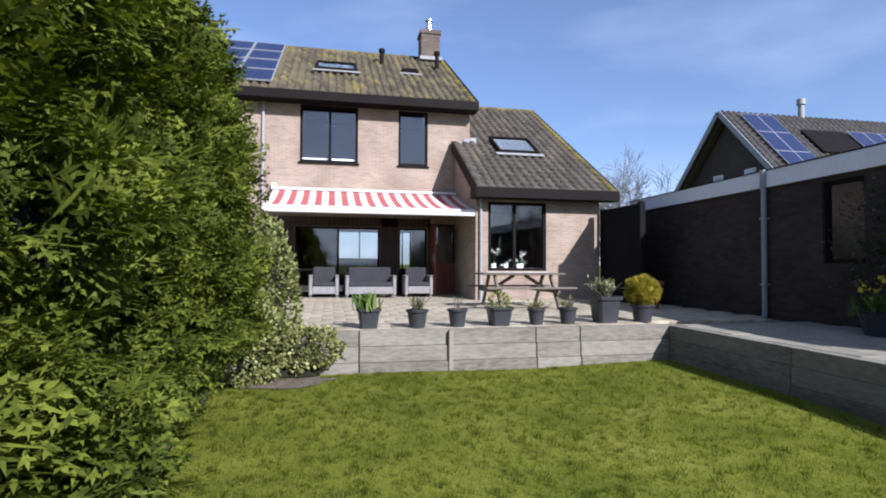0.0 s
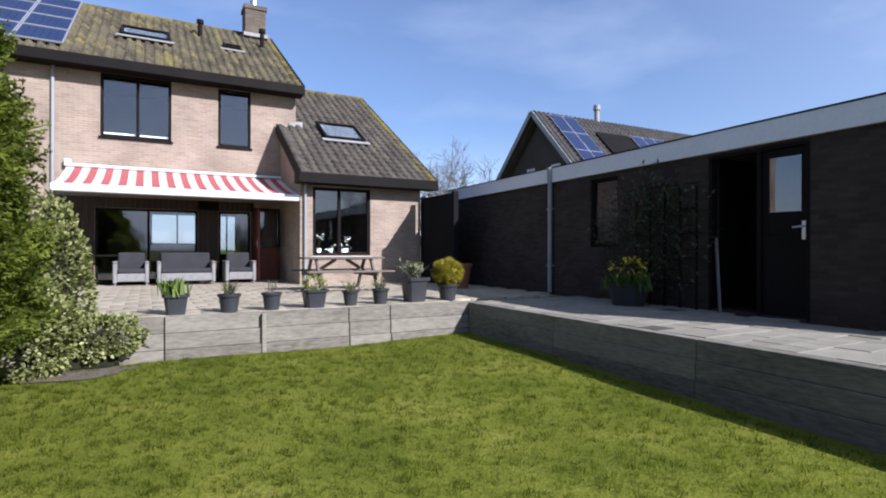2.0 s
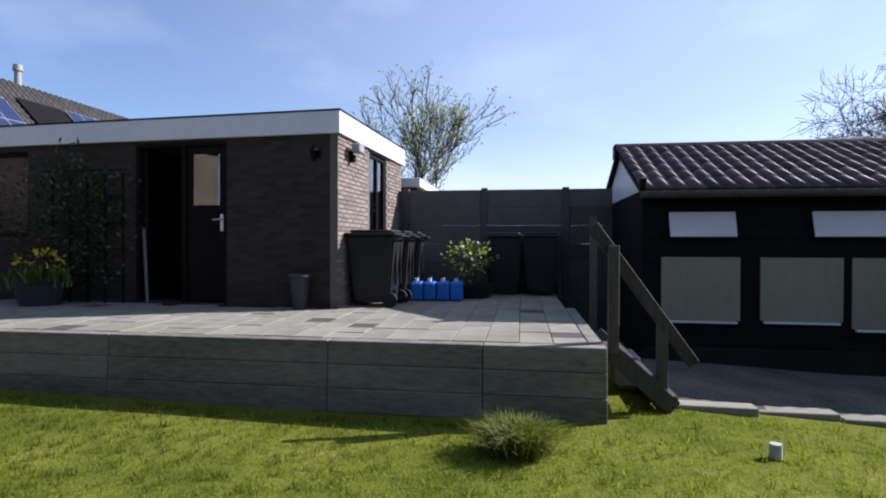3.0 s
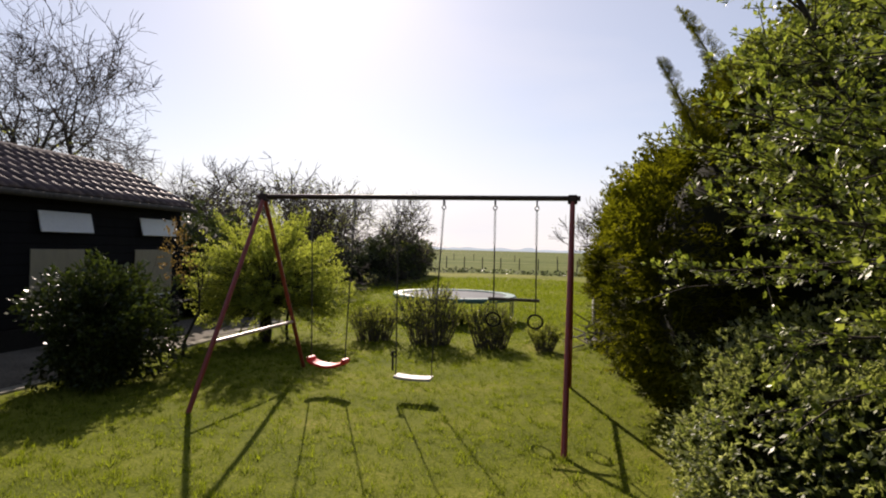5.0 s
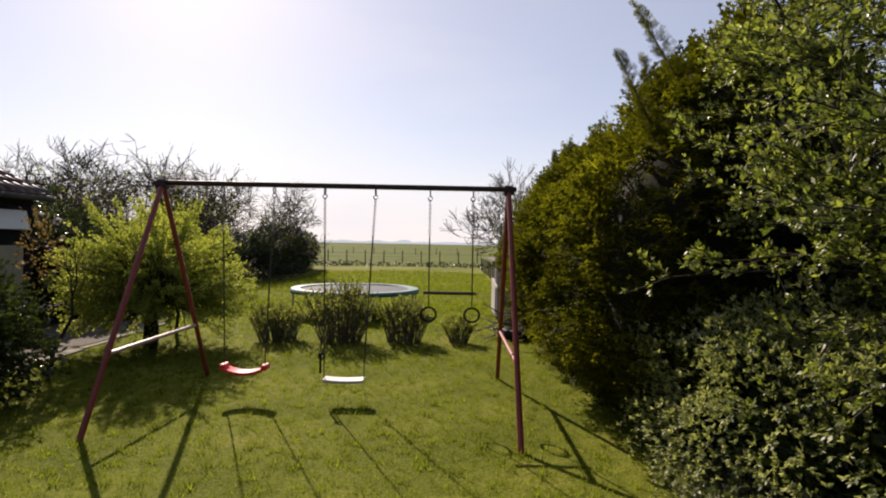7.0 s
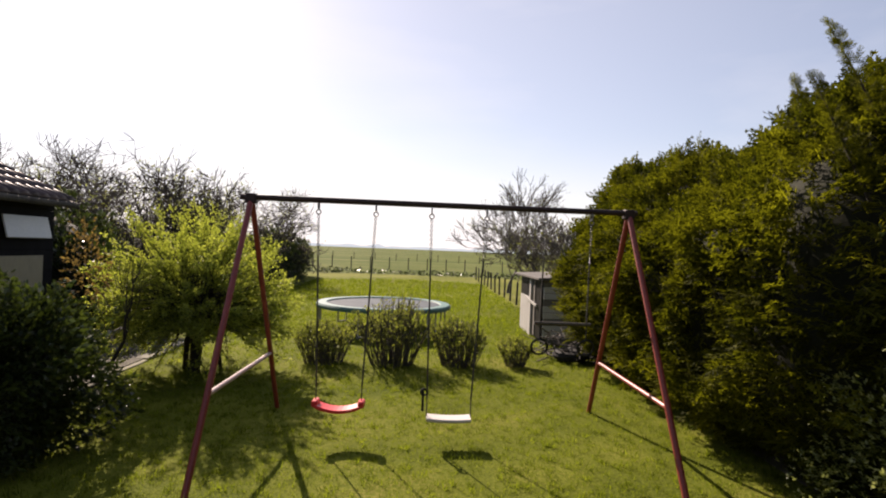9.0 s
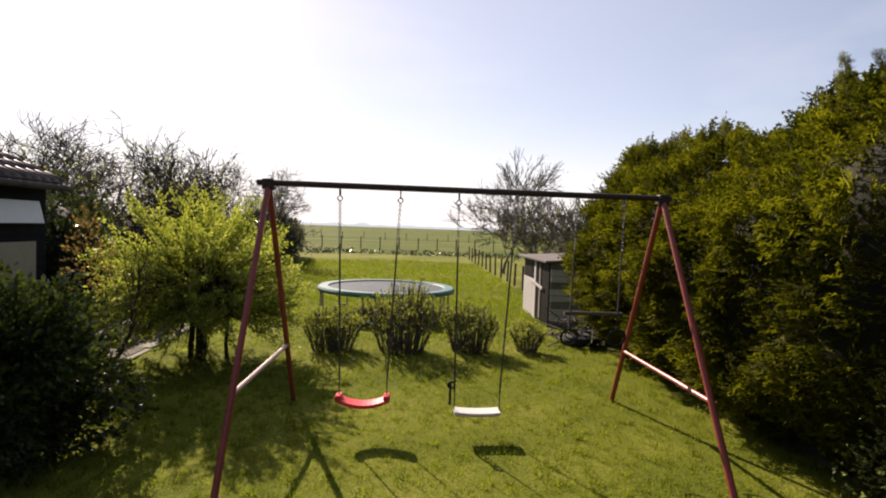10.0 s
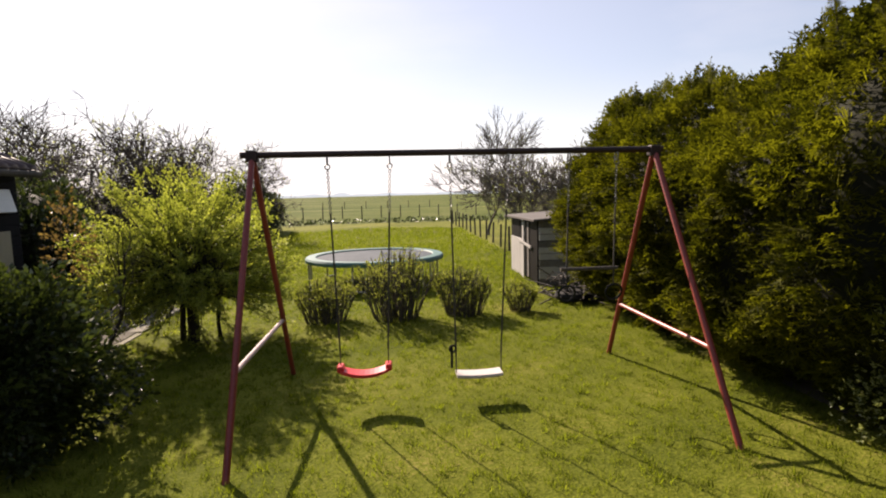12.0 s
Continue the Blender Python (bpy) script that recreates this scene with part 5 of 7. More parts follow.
for x in (6.1, 7.0):
    bm = bmesh.new()
    beam(bm, (x, -1.72, 0.55), (x + 0.08, -2.3, 0.02), 0.05, 0.16, bev=0.006)
    part("stringer", bm, WOOD_OLD, steps)
for k in range(3):
    box("tread", (6.15, -1.95 - 0.19 * k, 0.44 - 0.17 * k), (7.0, -1.72 - 0.19 * k, 0.48 - 0.17 * k), WOOD_OLD, steps, 0.006)
bm = bmesh.new()
beam(bm, (7.9, -1.8, 0.0), (7.9, -1.8, 1.85), 0.08, bev=0.006)
tagged(part("fence_post", bm, WOOD_OLD), "weathered wooden post beside the shed", "post")

# ---- bins and clutter on the terrace ----
def wheelie_bin(m, label, wheels=True):
    e = new("wheelie_bin")
    e.matrix_basis = m
    tagged(e, label, "bin", "wheelie bins on the terrace")
    bm = bmesh.new()
    lo = [(-0.23, -0.25, 0.06), (0.23, -0.25, 0.06), (0.23, 0.25, 0.06), (-0.23, 0.25, 0.06)]
    hi = [(-0.29, -0.34, 0.98), (0.29, -0.34, 0.98), (0.29, 0.34, 0.98), (-0.29, 0.34, 0.98)]
    a, b = [bm.verts.new(p) for p in lo], [bm.verts.new(p) for p in hi]
    bm.faces.new(a[::-1]), bm.faces.new(b)
    for i in range(4):
        bm.faces.new((a[i], a[(i + 1) % 4], b[(i + 1) % 4], b[i]))
    bmesh.ops.bevel(bm, geom=list(bm.edges), offset=0.03, segments=2, affect="EDGES")
    for s in (-0.12, 0.12):
        block(bm, (s - 0.015, -0.335, 0.3), (s + 0.015, -0.30, 0.93), 0.004)
    part("body", bm, BIN, e, world=False)
    bm = bmesh.new()
    block(bm, (-0.305, -0.36, 0.98), (0.305, 0.37, 1.02), 0.012)
    block(bm, (-0.27, -0.3, 1.02), (0.27, 0.3, 1.06), 0.02)
    part("lid", bm, BIN, e, world=False)
    bm = bmesh.new()
    rod(bm, (-0.26, -0.42, 0.97), (0.26, -0.42, 0.97), 0.016)
    for s in (-0.2, 0.2):
        rod(bm, (s, -0.33, 0.95), (s, -0.42, 0.97), 0.016)
    part("handle", bm, BIN, e, world=False)
    for s in (-1, 1):
        bm = bmesh.new()
        rod(bm, (s * 0.24, -0.28, 0.1), (s * 0.29, -0.28, 0.1), 0.1, seg=18)
        part("wheel", bm, RUBBER, e, world=False)


for k in range(3):
    wheelie_bin(pose(8.5 + 0.64 * k, 1.11 - 0.05 * k, T, 0, 0, -2 + 3 * k), "black wheelie bin against the brick garage wall")
wheelie_bin(pose(10.45, -0.62, T, 0, 0, 92), "dark green-black wheelie bin before the concrete fence")
wheelie_bin(pose(10.45, -1.25, T, 0, 0, 88), "black wheelie bin before the concrete fence")
for k in range(4):
    e = thing("jerrycan", 9.25 + 0.02 * k, 0.66 - 0.2 * k, T, "blue plastic jerrycan standing on the pavers", "jerrycan", "blue jerrycans")
    bm = bmesh.new()
    block(bm, (-0.15, -0.095, 0), (0.15, 0.095, 0.29), 0.03)
    part("body", bm, BLUE, e, world=False)
    bm = bmesh.new()
    rod(bm, (-0.08, 0, 0.29), (-0.08, 0, 0.34), 0.03)
    part("cap", bm, WHITE, e, world=False)
    bm = bmesh.new()
    rod(bm, (-0.02, 0, 0.29), (0.0, 0, 0.34), 0.012), rod(bm, (0.0, 0, 0.34), (0.1, 0, 0.34), 0.012), rod(bm, (0.1, 0, 0.34), (0.12, 0, 0.29), 0.012)
    part("handle", bm, BLUE, e, world=False)
for k in range(3):
    e = thing("cement_bag", 6.9 + 0.2 * k, -2.0 - 0.05 * k, 0.02 + 0.0 * k, "grey sack lying beside the steps", "sack")
    bm = bmesh.new()
    block(bm, (-0.18, -0.12, 0), (0.18, 0.12, 0.3), 0.06)
    part("sack", bm, ZINC, e, world=False)


# ---- plants ----
def foliage(name, mat, centre, radii, n, tmpl, size, seed, parent, upness=0.3, hollow=0.45, lump=0.25, flat=False, zmin=None):
    """Leaves in an uneven rounded mass."""
    r = np.random.default_rng(seed)
    d = unit(r.normal(0, 1, (n, 3)))
    rad = r.uniform(hollow, 1.0, n) ** 0.6
    lumps = np.array([noise.noise(Vector((q[0] * 2.2 + seed, q[1] * 2.2, q[2] * 2.2))) for q in d])
    rad = rad * (1 + lump * lumps)
    p = np.asarray(centre) + d * rad[:, None] * np.asarray(radii)
    if zmin is not None:
        p[:, 2] = np.maximum(p[:, 2], zmin + r.uniform(0, 0.1, n))
    ahead = d + r.normal(0, 0.55, (n, 3)) + np.array([0, 0, upness])
    up = r.normal(0, 0.5, (n, 3)) + np.array([0, 0, 1.0])
    me = strew(name, *tmpl, p, ahead, up, r.uniform(0.7, 1.25, n) * size)
    ob = part(name, me, mat, parent)
    ob["kind"] = "stuff"
    return ob


def pot(x, y, kind, label, h=0.3, r=0.16):
    e = thing("planter", x, y, T, label, "plant pot", "pots along the terrace edge")
    bm = bmesh.new()
    sq = 1.0 if kind == "square" else 0.0
    lathe(bm, [(r * 0.74, 0), (r * 0.95, h * 0.86), (r * 1.08, h * 0.87), (r * 1.1, h), (r * 0.98, h), (r * 0.94, h * 0.9)], 24, sq)
    part("pot", bm, POT, e, world=False)
    bm = bmesh.new()
    lathe(bm, [(r * 0.93, h * 0.9), (r * 0.9, h * 0.93)], 16, sq)
    part("soil", bm, SOIL, e, world=False)
    return e


def stalks(e, x, y, z, n, h, spread, mat, seed, leaf_mat=None, leaf_n=0, leaf=0.06):
    r = np.random.default_rng(seed)
    a = np.column_stack([x + r.normal(0, spread * 0.35, n), y + r.normal(0, spread * 0.35, n), np.full(n, z)])
    b = a + np.column_stack([r.normal(0, spread, n), r.normal(0, spread, n), h * r.uniform(0.6, 1.0, n)])
    part("stem_mass", tubes("stem_mass", a, b, np.full(n, 0.006), np.full(n, 0.003), 4), mat, e)["kind"] = "stuff"
    if leaf_n:
        k = r.integers(0, n, leaf_n)
        t = r.uniform(0.3, 1.0, (leaf_n, 1))
        p = a[k] + (b[k] - a[k]) * t
        part("leaves", strew("leaves", *LEAF, p, r.normal(0, 1, (leaf_n, 3)) + [0, 0, 0.4], r.normal(0, 1, (leaf_n, 3)), r.uniform(0.7, 1.3, leaf_n) * leaf), leaf_mat, e)["kind"] = "stuff"


def blades(e, x, y, z, n, h, spread, mat, seed, width=0.1):
    """Upright strap leaves."""
    r = np.random.default_rng(seed)
    p = np.column_stack([x + r.normal(0, spread, n), y + r.normal(0, spread, n), np.full(n, z)])
    tv = [(-width, 0, 0), (width, 0, 0), (width * 0.8, 0.6, 0.05), (0, 1, 0.2), (-width * 0.8, 0.6, 0.05)]
    ah = np.column_stack([r.normal(0, 0.25, n), r.normal(0, 0.25, n), np.ones(n)])
    part("leaves", strew("leaves", tv, [(0, 1, 2, 3, 4)], p, ah, r.normal(0, 1, (n, 3)) * [1, 1, 0.05], r.uniform(0.6, 1.1, n) * h), mat, e)["kind"] = "stuff"


p = pot(1.17, 7.78, "square", "square anthracite planter with fresh green tulip leaves", 0.28, 0.16)
blades(p, 1.17, 7.78, T + 0.25, 90, 0.26, 0.08, FRESH, 1)
p = pot(1.86, 7.72, "round", "round anthracite pot with withered pale stalks", 0.26, 0.15)
stalks(p, 1.86, 7.72, T + 0.22, 40, 0.24, 0.07, WOOD_OLD, 2, BUDS, 70, 0.05)
p = pot(2.46, 7.75, "round", "round anthracite pot with a few thin twigs", 0.26, 0.14)
stalks(p, 2.46, 7.75, T + 0.22, 9, 0.25, 0.05, BARK_GREY, 3, FRESH, 12, 0.04)
p = pot(3.12, 7.82, "square", "square anthracite planter with a low leafy plant", 0.28, 0.18)
foliage("leaves", BUDS, (3.12, 7.82, T + 0.36), (0.17, 0.15, 0.13), 260, LEAF, 0.06, 4, p)
p = pot(3.73, 7.87, "round", "round anthracite pot with a straggling plant", 0.24, 0.13)
stalks(p, 3.73, 7.87, T + 0.2, 22, 0.2, 0.09, BARK_GREY, 5, BUDS, 60, 0.05)
p = pot(4.25, 7.87, "round", "round anthracite pot with a sprouting plant", 0.25, 0.14)
stalks(p, 4.25, 7.87, T + 0.2, 24, 0.22, 0.09, BARK_GREY, 6, BUDS, 70, 0.05)
p = pot(4.92, 7.95, "square", "tall square anthracite planter with a grey-leaved shrub", 0.42, 0.21)
stalks(p, 4.92, 7.95, T + 0.38, 60, 0.34, 0.13, BARK_GREY, 7, VARIEG, 240, 0.06)
p = pot(5.6, 7.98, "round", "round anthracite pot with a golden clipped conifer", 0.28, 0.18)
foliage("leaves", GOLD, (5.6, 7.98, T + 0.49), (0.23, 0.23, 0.215), 2600, frond(3), 0.08, 8, p, hollow=0.7, lump=0.3)
bm = bmesh.new()
bmesh.ops.create_icosphere(bm, subdivisions=2, radius=0.19, matrix=Matrix.Translation((5.6, 7.98, T + 0.5)))
part("core", bm, GOLD, p)
e = thing("planter", 7.3, 10.4, T, "terracotta pot by the dark wall", "plant pot")
bm = bmesh.new()
lathe(bm, [(0.16, 0), (0.24, 0.5), (0.27, 0.5), (0.27, 0.58), (0.22, 0.58)], 20)
part("pot", bm, TERRA, e, world=False)
e = thing("planter", 7.86, 1.98, T, "tall tapered grey pot at the garage corner", "plant pot")
bm = bmesh.new()
lathe(bm, [(0.09, 0), (0.14, 0.42), (0.16, 0.43), (0.16, 0.46), (0.12, 0.46), (0.1, 0.4)], 20)
part("pot", bm, POT, e, world=False)
e = thing("plant_tub", 9.85, -0.12, T, "black tub with a pale flowering shrub", "plant pot")
bm = bmesh.new()
lathe(bm, [(0.3, 0), (0.38, 0.2), (0.4, 0.22), (0.36, 0.22), (0.34, 0.15)], 24)
part("tub", bm, BIN, e, world=False)
stalks(e, 9.85, -0.12, T + 0.15, 14, 0.6, 0.12, BARK_GREY, 9)
foliage("leaves", SHRUB, (9.85, -0.08, T + 0.62), (0.36, 0.42, 0.3), 260, OVAL, 0.07, 10, e, hollow=0.3, lump=0.7)
foliage("petals", PETAL, (9.8, -0.2, T + 0.75), (0.22, 0.26, 0.15), 26, OVAL, 0.06, 11, e)

# climber and daffodils on the garage wall
cl = thing("climbing_plant", 7.95, 5.4, T, "thin leafy climber on a trellis at the garage wall", "climbing plant")
bm = bmesh.new()
for i in range(5):
    beam(bm, (8.10 + 0.015 * i, 4.75 + 0.3 * i, T), (8.10 + 0.015 * i, 4.75 + 0.3 * i, 2.5), 0.025)
for i in range(5):
    beam(bm, (8.07, 4.7, T + 0.4 + 0.38 * i), (8.15, 6.1, T + 0.4 + 0.38 * i), 0.02)
part("trellis", bm, TRIM_DARK, cl)
foliage("leaves", DARKLEAF, (8.0, 5.6, 1.85), (0.18, 1.25, 1.05), 1500, LEAF, 0.08, 12, cl, hollow=0.1)
e = thing("flower_tub", 7.75, 5.75, T, "low tub of yellow daffodils by the wall", "plant pot")
bm = bmesh.new()
lathe(bm, [(0.25, 0), (0.32, 0.3), (0.34, 0.32), (0.3, 0.32)], 20)
part("tub", bm, POT, e, world=False)
blades(e, 7.75, 5.75, T + 0.25, 120, 0.36, 0.17, FRESH, 13, 0.03)
foliage("petals", YELLOW, (7.75, 5.75, T + 0.64), (0.3, 0.4, 0.16), 60, OVAL, 0.065, 14, e, hollow=0.2)
bm = bmesh.new()
beam(bm, (8.06, 4.34, T), (8.2, 4.5, 1.72), 0.025, 0.07)
tagged(part("narrow_board", bm, GREY_WOOD), "narrow grey board leaning in the garage opening", "board")

# ---- picnic table ----
tb = thing("picnic_table", 4.6, 11.2, T, "greyed wooden picnic table with attached benches", "picnic table")
CX, CY = 4.62, 11.1
for i in range(5):
    box("tabletop_board", (CX - 0.9, CY - 0.35 + 0.145 * i, T + 0.70), (CX + 0.9, CY - 0.215 + 0.145 * i, T + 0.74), WOOD_TABLE, tb, 0.005)
for s in (-1, 1):
    for i in range(2):
        y = CY + s * (0.62 + 0.14 * i)
        box("bench_board", (CX - 0.95, y - 0.065, T + 0.42), (CX + 0.95, y + 0.065, T + 0.455), WOOD_TABLE, tb, 0.005)
    x = CX + s * 0.62
    for t in (-1, 1):
        bm = bmesh.new()
        beam(bm, (x, CY + t * 0.68, T), (x, CY + t * 0.2, T + 0.70), 0.045, 0.1, 0.004)
        part("leg", bm, WOOD_TABLE, tb)
    box("crossbar", (x - 0.07, CY - 0.78, T + 0.33), (x - 0.025, CY + 0.78, T + 0.42), WOOD_TABLE, tb, 0.004)
    bm = bmesh.new()
    beam(bm, (x, CY, T + 0.38), (CX + s * 0.12, CY, T + 0.69), 0.04, 0.07, 0.004)
    part("brace", bm, WOOD_TABLE, tb)


# ---- rattan lounge set ----
def lounge(x, y, w, label, name="lounge_chair"):
    e = thing(name, x, y, T, label, "garden chair" if w < 1 else "garden sofa", "rattan lounge set", rz=0)
    h = w / 2
    bm = bmesh.new()
    block(bm, (-h + 0.09, -0.36, 0.1), (h - 0.09, 0.3, 0.30), 0.015)
    part("seat_frame", bm, RATTAN, e, world=False)
    bm = bmesh.new()
    block(bm, (-h + 0.1, -0.33, 0.30), (h - 0.1, 0.24, 0.42), 0.03)
    part("cushion", bm, CUSHION, e, world=False)
    bm = bmesh.new()
    block(bm, (-h + 0.09, 0.24, 0.2), (h - 0.09, 0.34, 0.82), 0.03)
    part("backrest", bm, CUSHION, e, world=False)
    for s in (-1, 1):
        bm = bmesh.new()
        xa = s * (h - 0.045)
        block(bm, (xa - 0.045, -0.36, 0.06), (xa + 0.045, 0.34, 0.56), 0.02)
        block(bm, (xa - 0.05, -0.38, 0.56), (xa + 0.05, 0.36, 0.6), 0.015)
        part("armrest", bm, RATTAN, e, world=False)
        for t in (-0.3, 0.28):
            bm = bmesh.new()
            rod(bm, (xa, t, 0), (xa, t, 0.1), 0.025)
            part("leg", bm, RATTAN, e, world=False)


lounge(0.48, 15.2, 0.78, "grey rattan garden chair with dark cushions on the patio")
lounge(1.72, 15.0, 1.35, "grey rattan two-seat garden sofa facing the garden", "lounge_sofa")
lounge(3.05, 15.2, 0.78, "grey rattan garden chair with dark cushions by the door")
e = thing("side_table", 1.0, 15.55, T, "small dark garden table between the chairs", "table")
box("tabletop", (-0.75, 15.55, T + 0.72), (0.75, 15.85, T + 0.76), TRIM_DARK, e, 0.005)
for x in (-0.65, 0.65):
    box("leg", (x - 0.03, 15.6, T), (x + 0.03, 15.8, T + 0.72), TRIM_DARK, e)

# ---- swing ----
swing = thing("swing_set", 2.48, -7.0, -0.18, "red-brown steel swing frame standing on the lawn", "swing set")
AL, AR = Vector((4.29, -7.03, 2.085)), Vector((0.68, -7.1, 2.085))
bm = bmesh.new()
rod(bm, AL + Vector((0.1, 0, 0)), AR - Vector((0.08, 0, 0)), 0.028, seg=14)
part("top_bar", bm, BAR, swing)
FEET = [(AL, (4.31, -5.78, -0.24), RUST), (AL, (4.22, -8.02, -0.2), RUST), (AR, (0.685, -5.69, -0.24), RUST), (AR, (0.66, -8.18, -0.24), RUST)]
for top, foot, mat in FEET:
    bm = bmesh.new()
    rod(bm, top, foot, 0.026, seg=12)
    part("leg", bm, mat, swing)
for (top, f, m1), (_, g, m2), mat in ((FEET[0], FEET[1], PINKISH), (FEET[2], FEET[3], RUST)):
    f, g = Vector(f), Vector(g)
    k = 0.305
    bm = bmesh.new()
    rod(bm, f + (top - f) * k, g + (top - g) * k, 0.02, seg=12)
    part("brace", bm, mat, swing)
for top in (AL, AR):
    bm = bmesh.new()
    block(bm, (top.x - 0.05, top.y - 0.05, top.z - 0.06), (top.x + 0.05, top.y + 0.05, top.z + 0.035), 0.01)
    part("corner_joint", bm, BAR, swing)


def hanger(bm_chain, bm_rope, top, foot, chain_len=0.32):
    """Links of chain below the hook, then rope."""
    top, foot = Vector(top), Vector(foot)
    d = (foot - top)
    n = int(chain_len / 0.022)
    q = d.to_track_quat("Z", "Y").to_matrix()
    for i in range(n):
        c = top + d.normalized() * (0.02 + 0.022 * i)
        m = q @ Matrix.Rotation(radians(90 * (i % 2)), 3, "Z") @ Matrix.Rotation(radians(90), 3, "X")
        ring(bm_chain, c, 0.012, 0.0035, m, 8, 4)
    rod(bm_rope, top + d.normalized() * chain_len, foot, 0.008, seg=6)


def hooks(bm, p):
    ring(bm, Vector(p) - Vector((0, 0, 0.02)), 0.036, 0.007, Matrix.Rotation(radians(90), 3, "Y"), 12, 6)
    ring(bm, Vector(p) - Vector((0, 0, 0.075)), 0.022, 0.006, Matrix.Rotation(radians(90), 3, "X"), 10, 6)


def swing_seat(name, xl, xr, hl, hr, z, mat, label, curved):
    y = -7.06
    e = thing(name, (xl + xr) / 2, y, z, label, "swing seat")
    bm = bmesh.new()
    n = 10
    rows = []
    for i in range(n + 1):
        t = i / n
        sag = (0.05 if curved else 0.012) * (1 - (2 * t - 1) ** 2)
        rows.append([bm.verts.new((xl + (xr - xl) * t, y + dy, z - sag + dz)) for dy, dz in ((-0.09, 0), (0.09, 0), (0.09, -0.03), (-0.09, -0.03))])
    for a, b in zip(rows, rows[1:]):
        for q in range(4):
            bm.faces.new((a[q], a[(q + 1) % 4], b[(q + 1) % 4], b[q]))
    bm.faces.new(rows[0][::-1]), bm.faces.new(rows[-1])
    bmesh.ops.recalc_face_normals(bm, faces=bm.faces)
    bmesh.ops.bevel(bm, geom=[e2 for e2 in bm.edges if abs(e2.verts[0].co.x - e2.verts[1].co.x) > 0.01], offset=0.008, segments=2, affect="EDGES")
    part("seat", bm, mat, e)
    for x, h in ((xl, hl), (xr, hr)):
        bm1, bm2, bm3 = bmesh.new(), bmesh.new(), bmesh.new()
        hooks(bm3, (h, -7.06, 2.05))
        hanger(bm1, bm2, (h, -7.06, 1.97), (x, y, z + 0.16), 0.4)
        rod(bm2, (x, y, z + 0.17), (x, y, z), 0.006, seg=6)
        part("hook", bm3, CHAIN, e)
        part("chain", bm1, CHAIN, e)
        part("rope", bm2, ROPE, e)
        if curved:
            bm = bmesh.new()
            block(bm, (x - 0.03, y - 0.07, z - 0.03), (x + 0.03, y + 0.07, z + 0.03), 0.012)
            part("seat_end", bm, mat, e)
    return e


swing_seat("hanging_swing", 3.63, 3.20, 3.67, 3.13, 0.175, RED_SEAT, "curved red plastic swing seat hanging on ropes", True)
e = swing_seat("hanging_swing", 2.58, 2.16, 2.6, 2.07, 0.075, PALE_SEAT, "flat pale weathered swing seat hanging on ropes", False)
bm = bmesh.new()
ring(bm, (2.61, -7.06, 0.3), 0.03, 0.01, Matrix.Rotation(radians(90), 3, "X"))
rod(bm, (2.62, -7.06, 0.32), (2.62, -7.06, 0.12), 0.012)
part("strap", bm, RUBBER, e)
tz = thing("trapeze", 1.28, -7.15, 0.98, "wooden trapeze bar with two hanging rings", "trapeze")
bm = bmesh.new()
rod(bm, (1.0, -7.15, 0.98), (1.56, -7.15, 0.98), 0.018, seg=10)
part("bar", bm, WOOD_OLD, tz)
for x, h in ((1.04, 1.05), (1.5, 1.5)):
    bm1, bm2, bm3 = bmesh.new(), bmesh.new(), bmesh.new()
    hooks(bm3, (h, -7.08, 2.05))
    hanger(bm1, bm2, (h, -7.08, 1.97), (x, -7.15, 0.99), 0.4)
    part("hook", bm3, CHAIN, tz)
    part("chain", bm1, CHAIN, tz)
    part("rope", bm2, ROPE, tz)
    bm = bmesh.new()
    rod(bm, (x, -7.15, 0.98), (x, -7.15, 0.83), 0.006)
    ring(bm, (x, -7.15, 0.75), 0.08, 0.012, Matrix.Rotation(radians(75), 3, "X"))
    part("ring", bm, RUBBER, tz)

# ---- trampoline ----
TX, TY, TZ, TR = 3.45, -14.1, 0.4, 1.48
TG = lawn_z(TX, TY)
tr = thing("trampoline", TX, TY, TG, "round trampoline with green pad and grey mat on the lawn", "trampoline")
bm = bmesh.new()
bmesh.ops.create_cone(bm, cap_ends=True, segments=48, radius1=TR - 0.2, radius2=TR - 0.2, depth=0.012, matrix=Matrix.Translation((TX, TY, TZ)))
part("jumping_mat", bm, MAT_BLACK, tr)
bm = bmesh.new()
lo, hi = [], []
for i in range(64):
    a = 2 * math.pi * i / 64
    c, s = math.cos(a), math.sin(a)
    hi.append([bm.verts.new((TX + r * c, TY + r * s, z)) for r, z in ((TR - 0.23, TZ + 0.012), (TR - 0.21, TZ + 0.035), (TR - 0.02, TZ + 0.035), (TR + 0.01, TZ + 0.0), (TR + 0.005, TZ - 0.06), (TR - 0.02, TZ - 0.0))])
for i in range(64):
    a, b = hi[i], hi[(i + 1) % 64]
    for q in range(6):
        bm.faces.new((a[q], b[q], b[(q + 1) % 6], a[(q + 1) % 6]))
part("pad", bm, TRAMP_PAD, tr)
bm = bmesh.new()
ring(bm, (TX, TY, TZ - 0.02), TR - 0.03, 0.022, None, 48, 8)
part("rim", bm, ALU, tr)
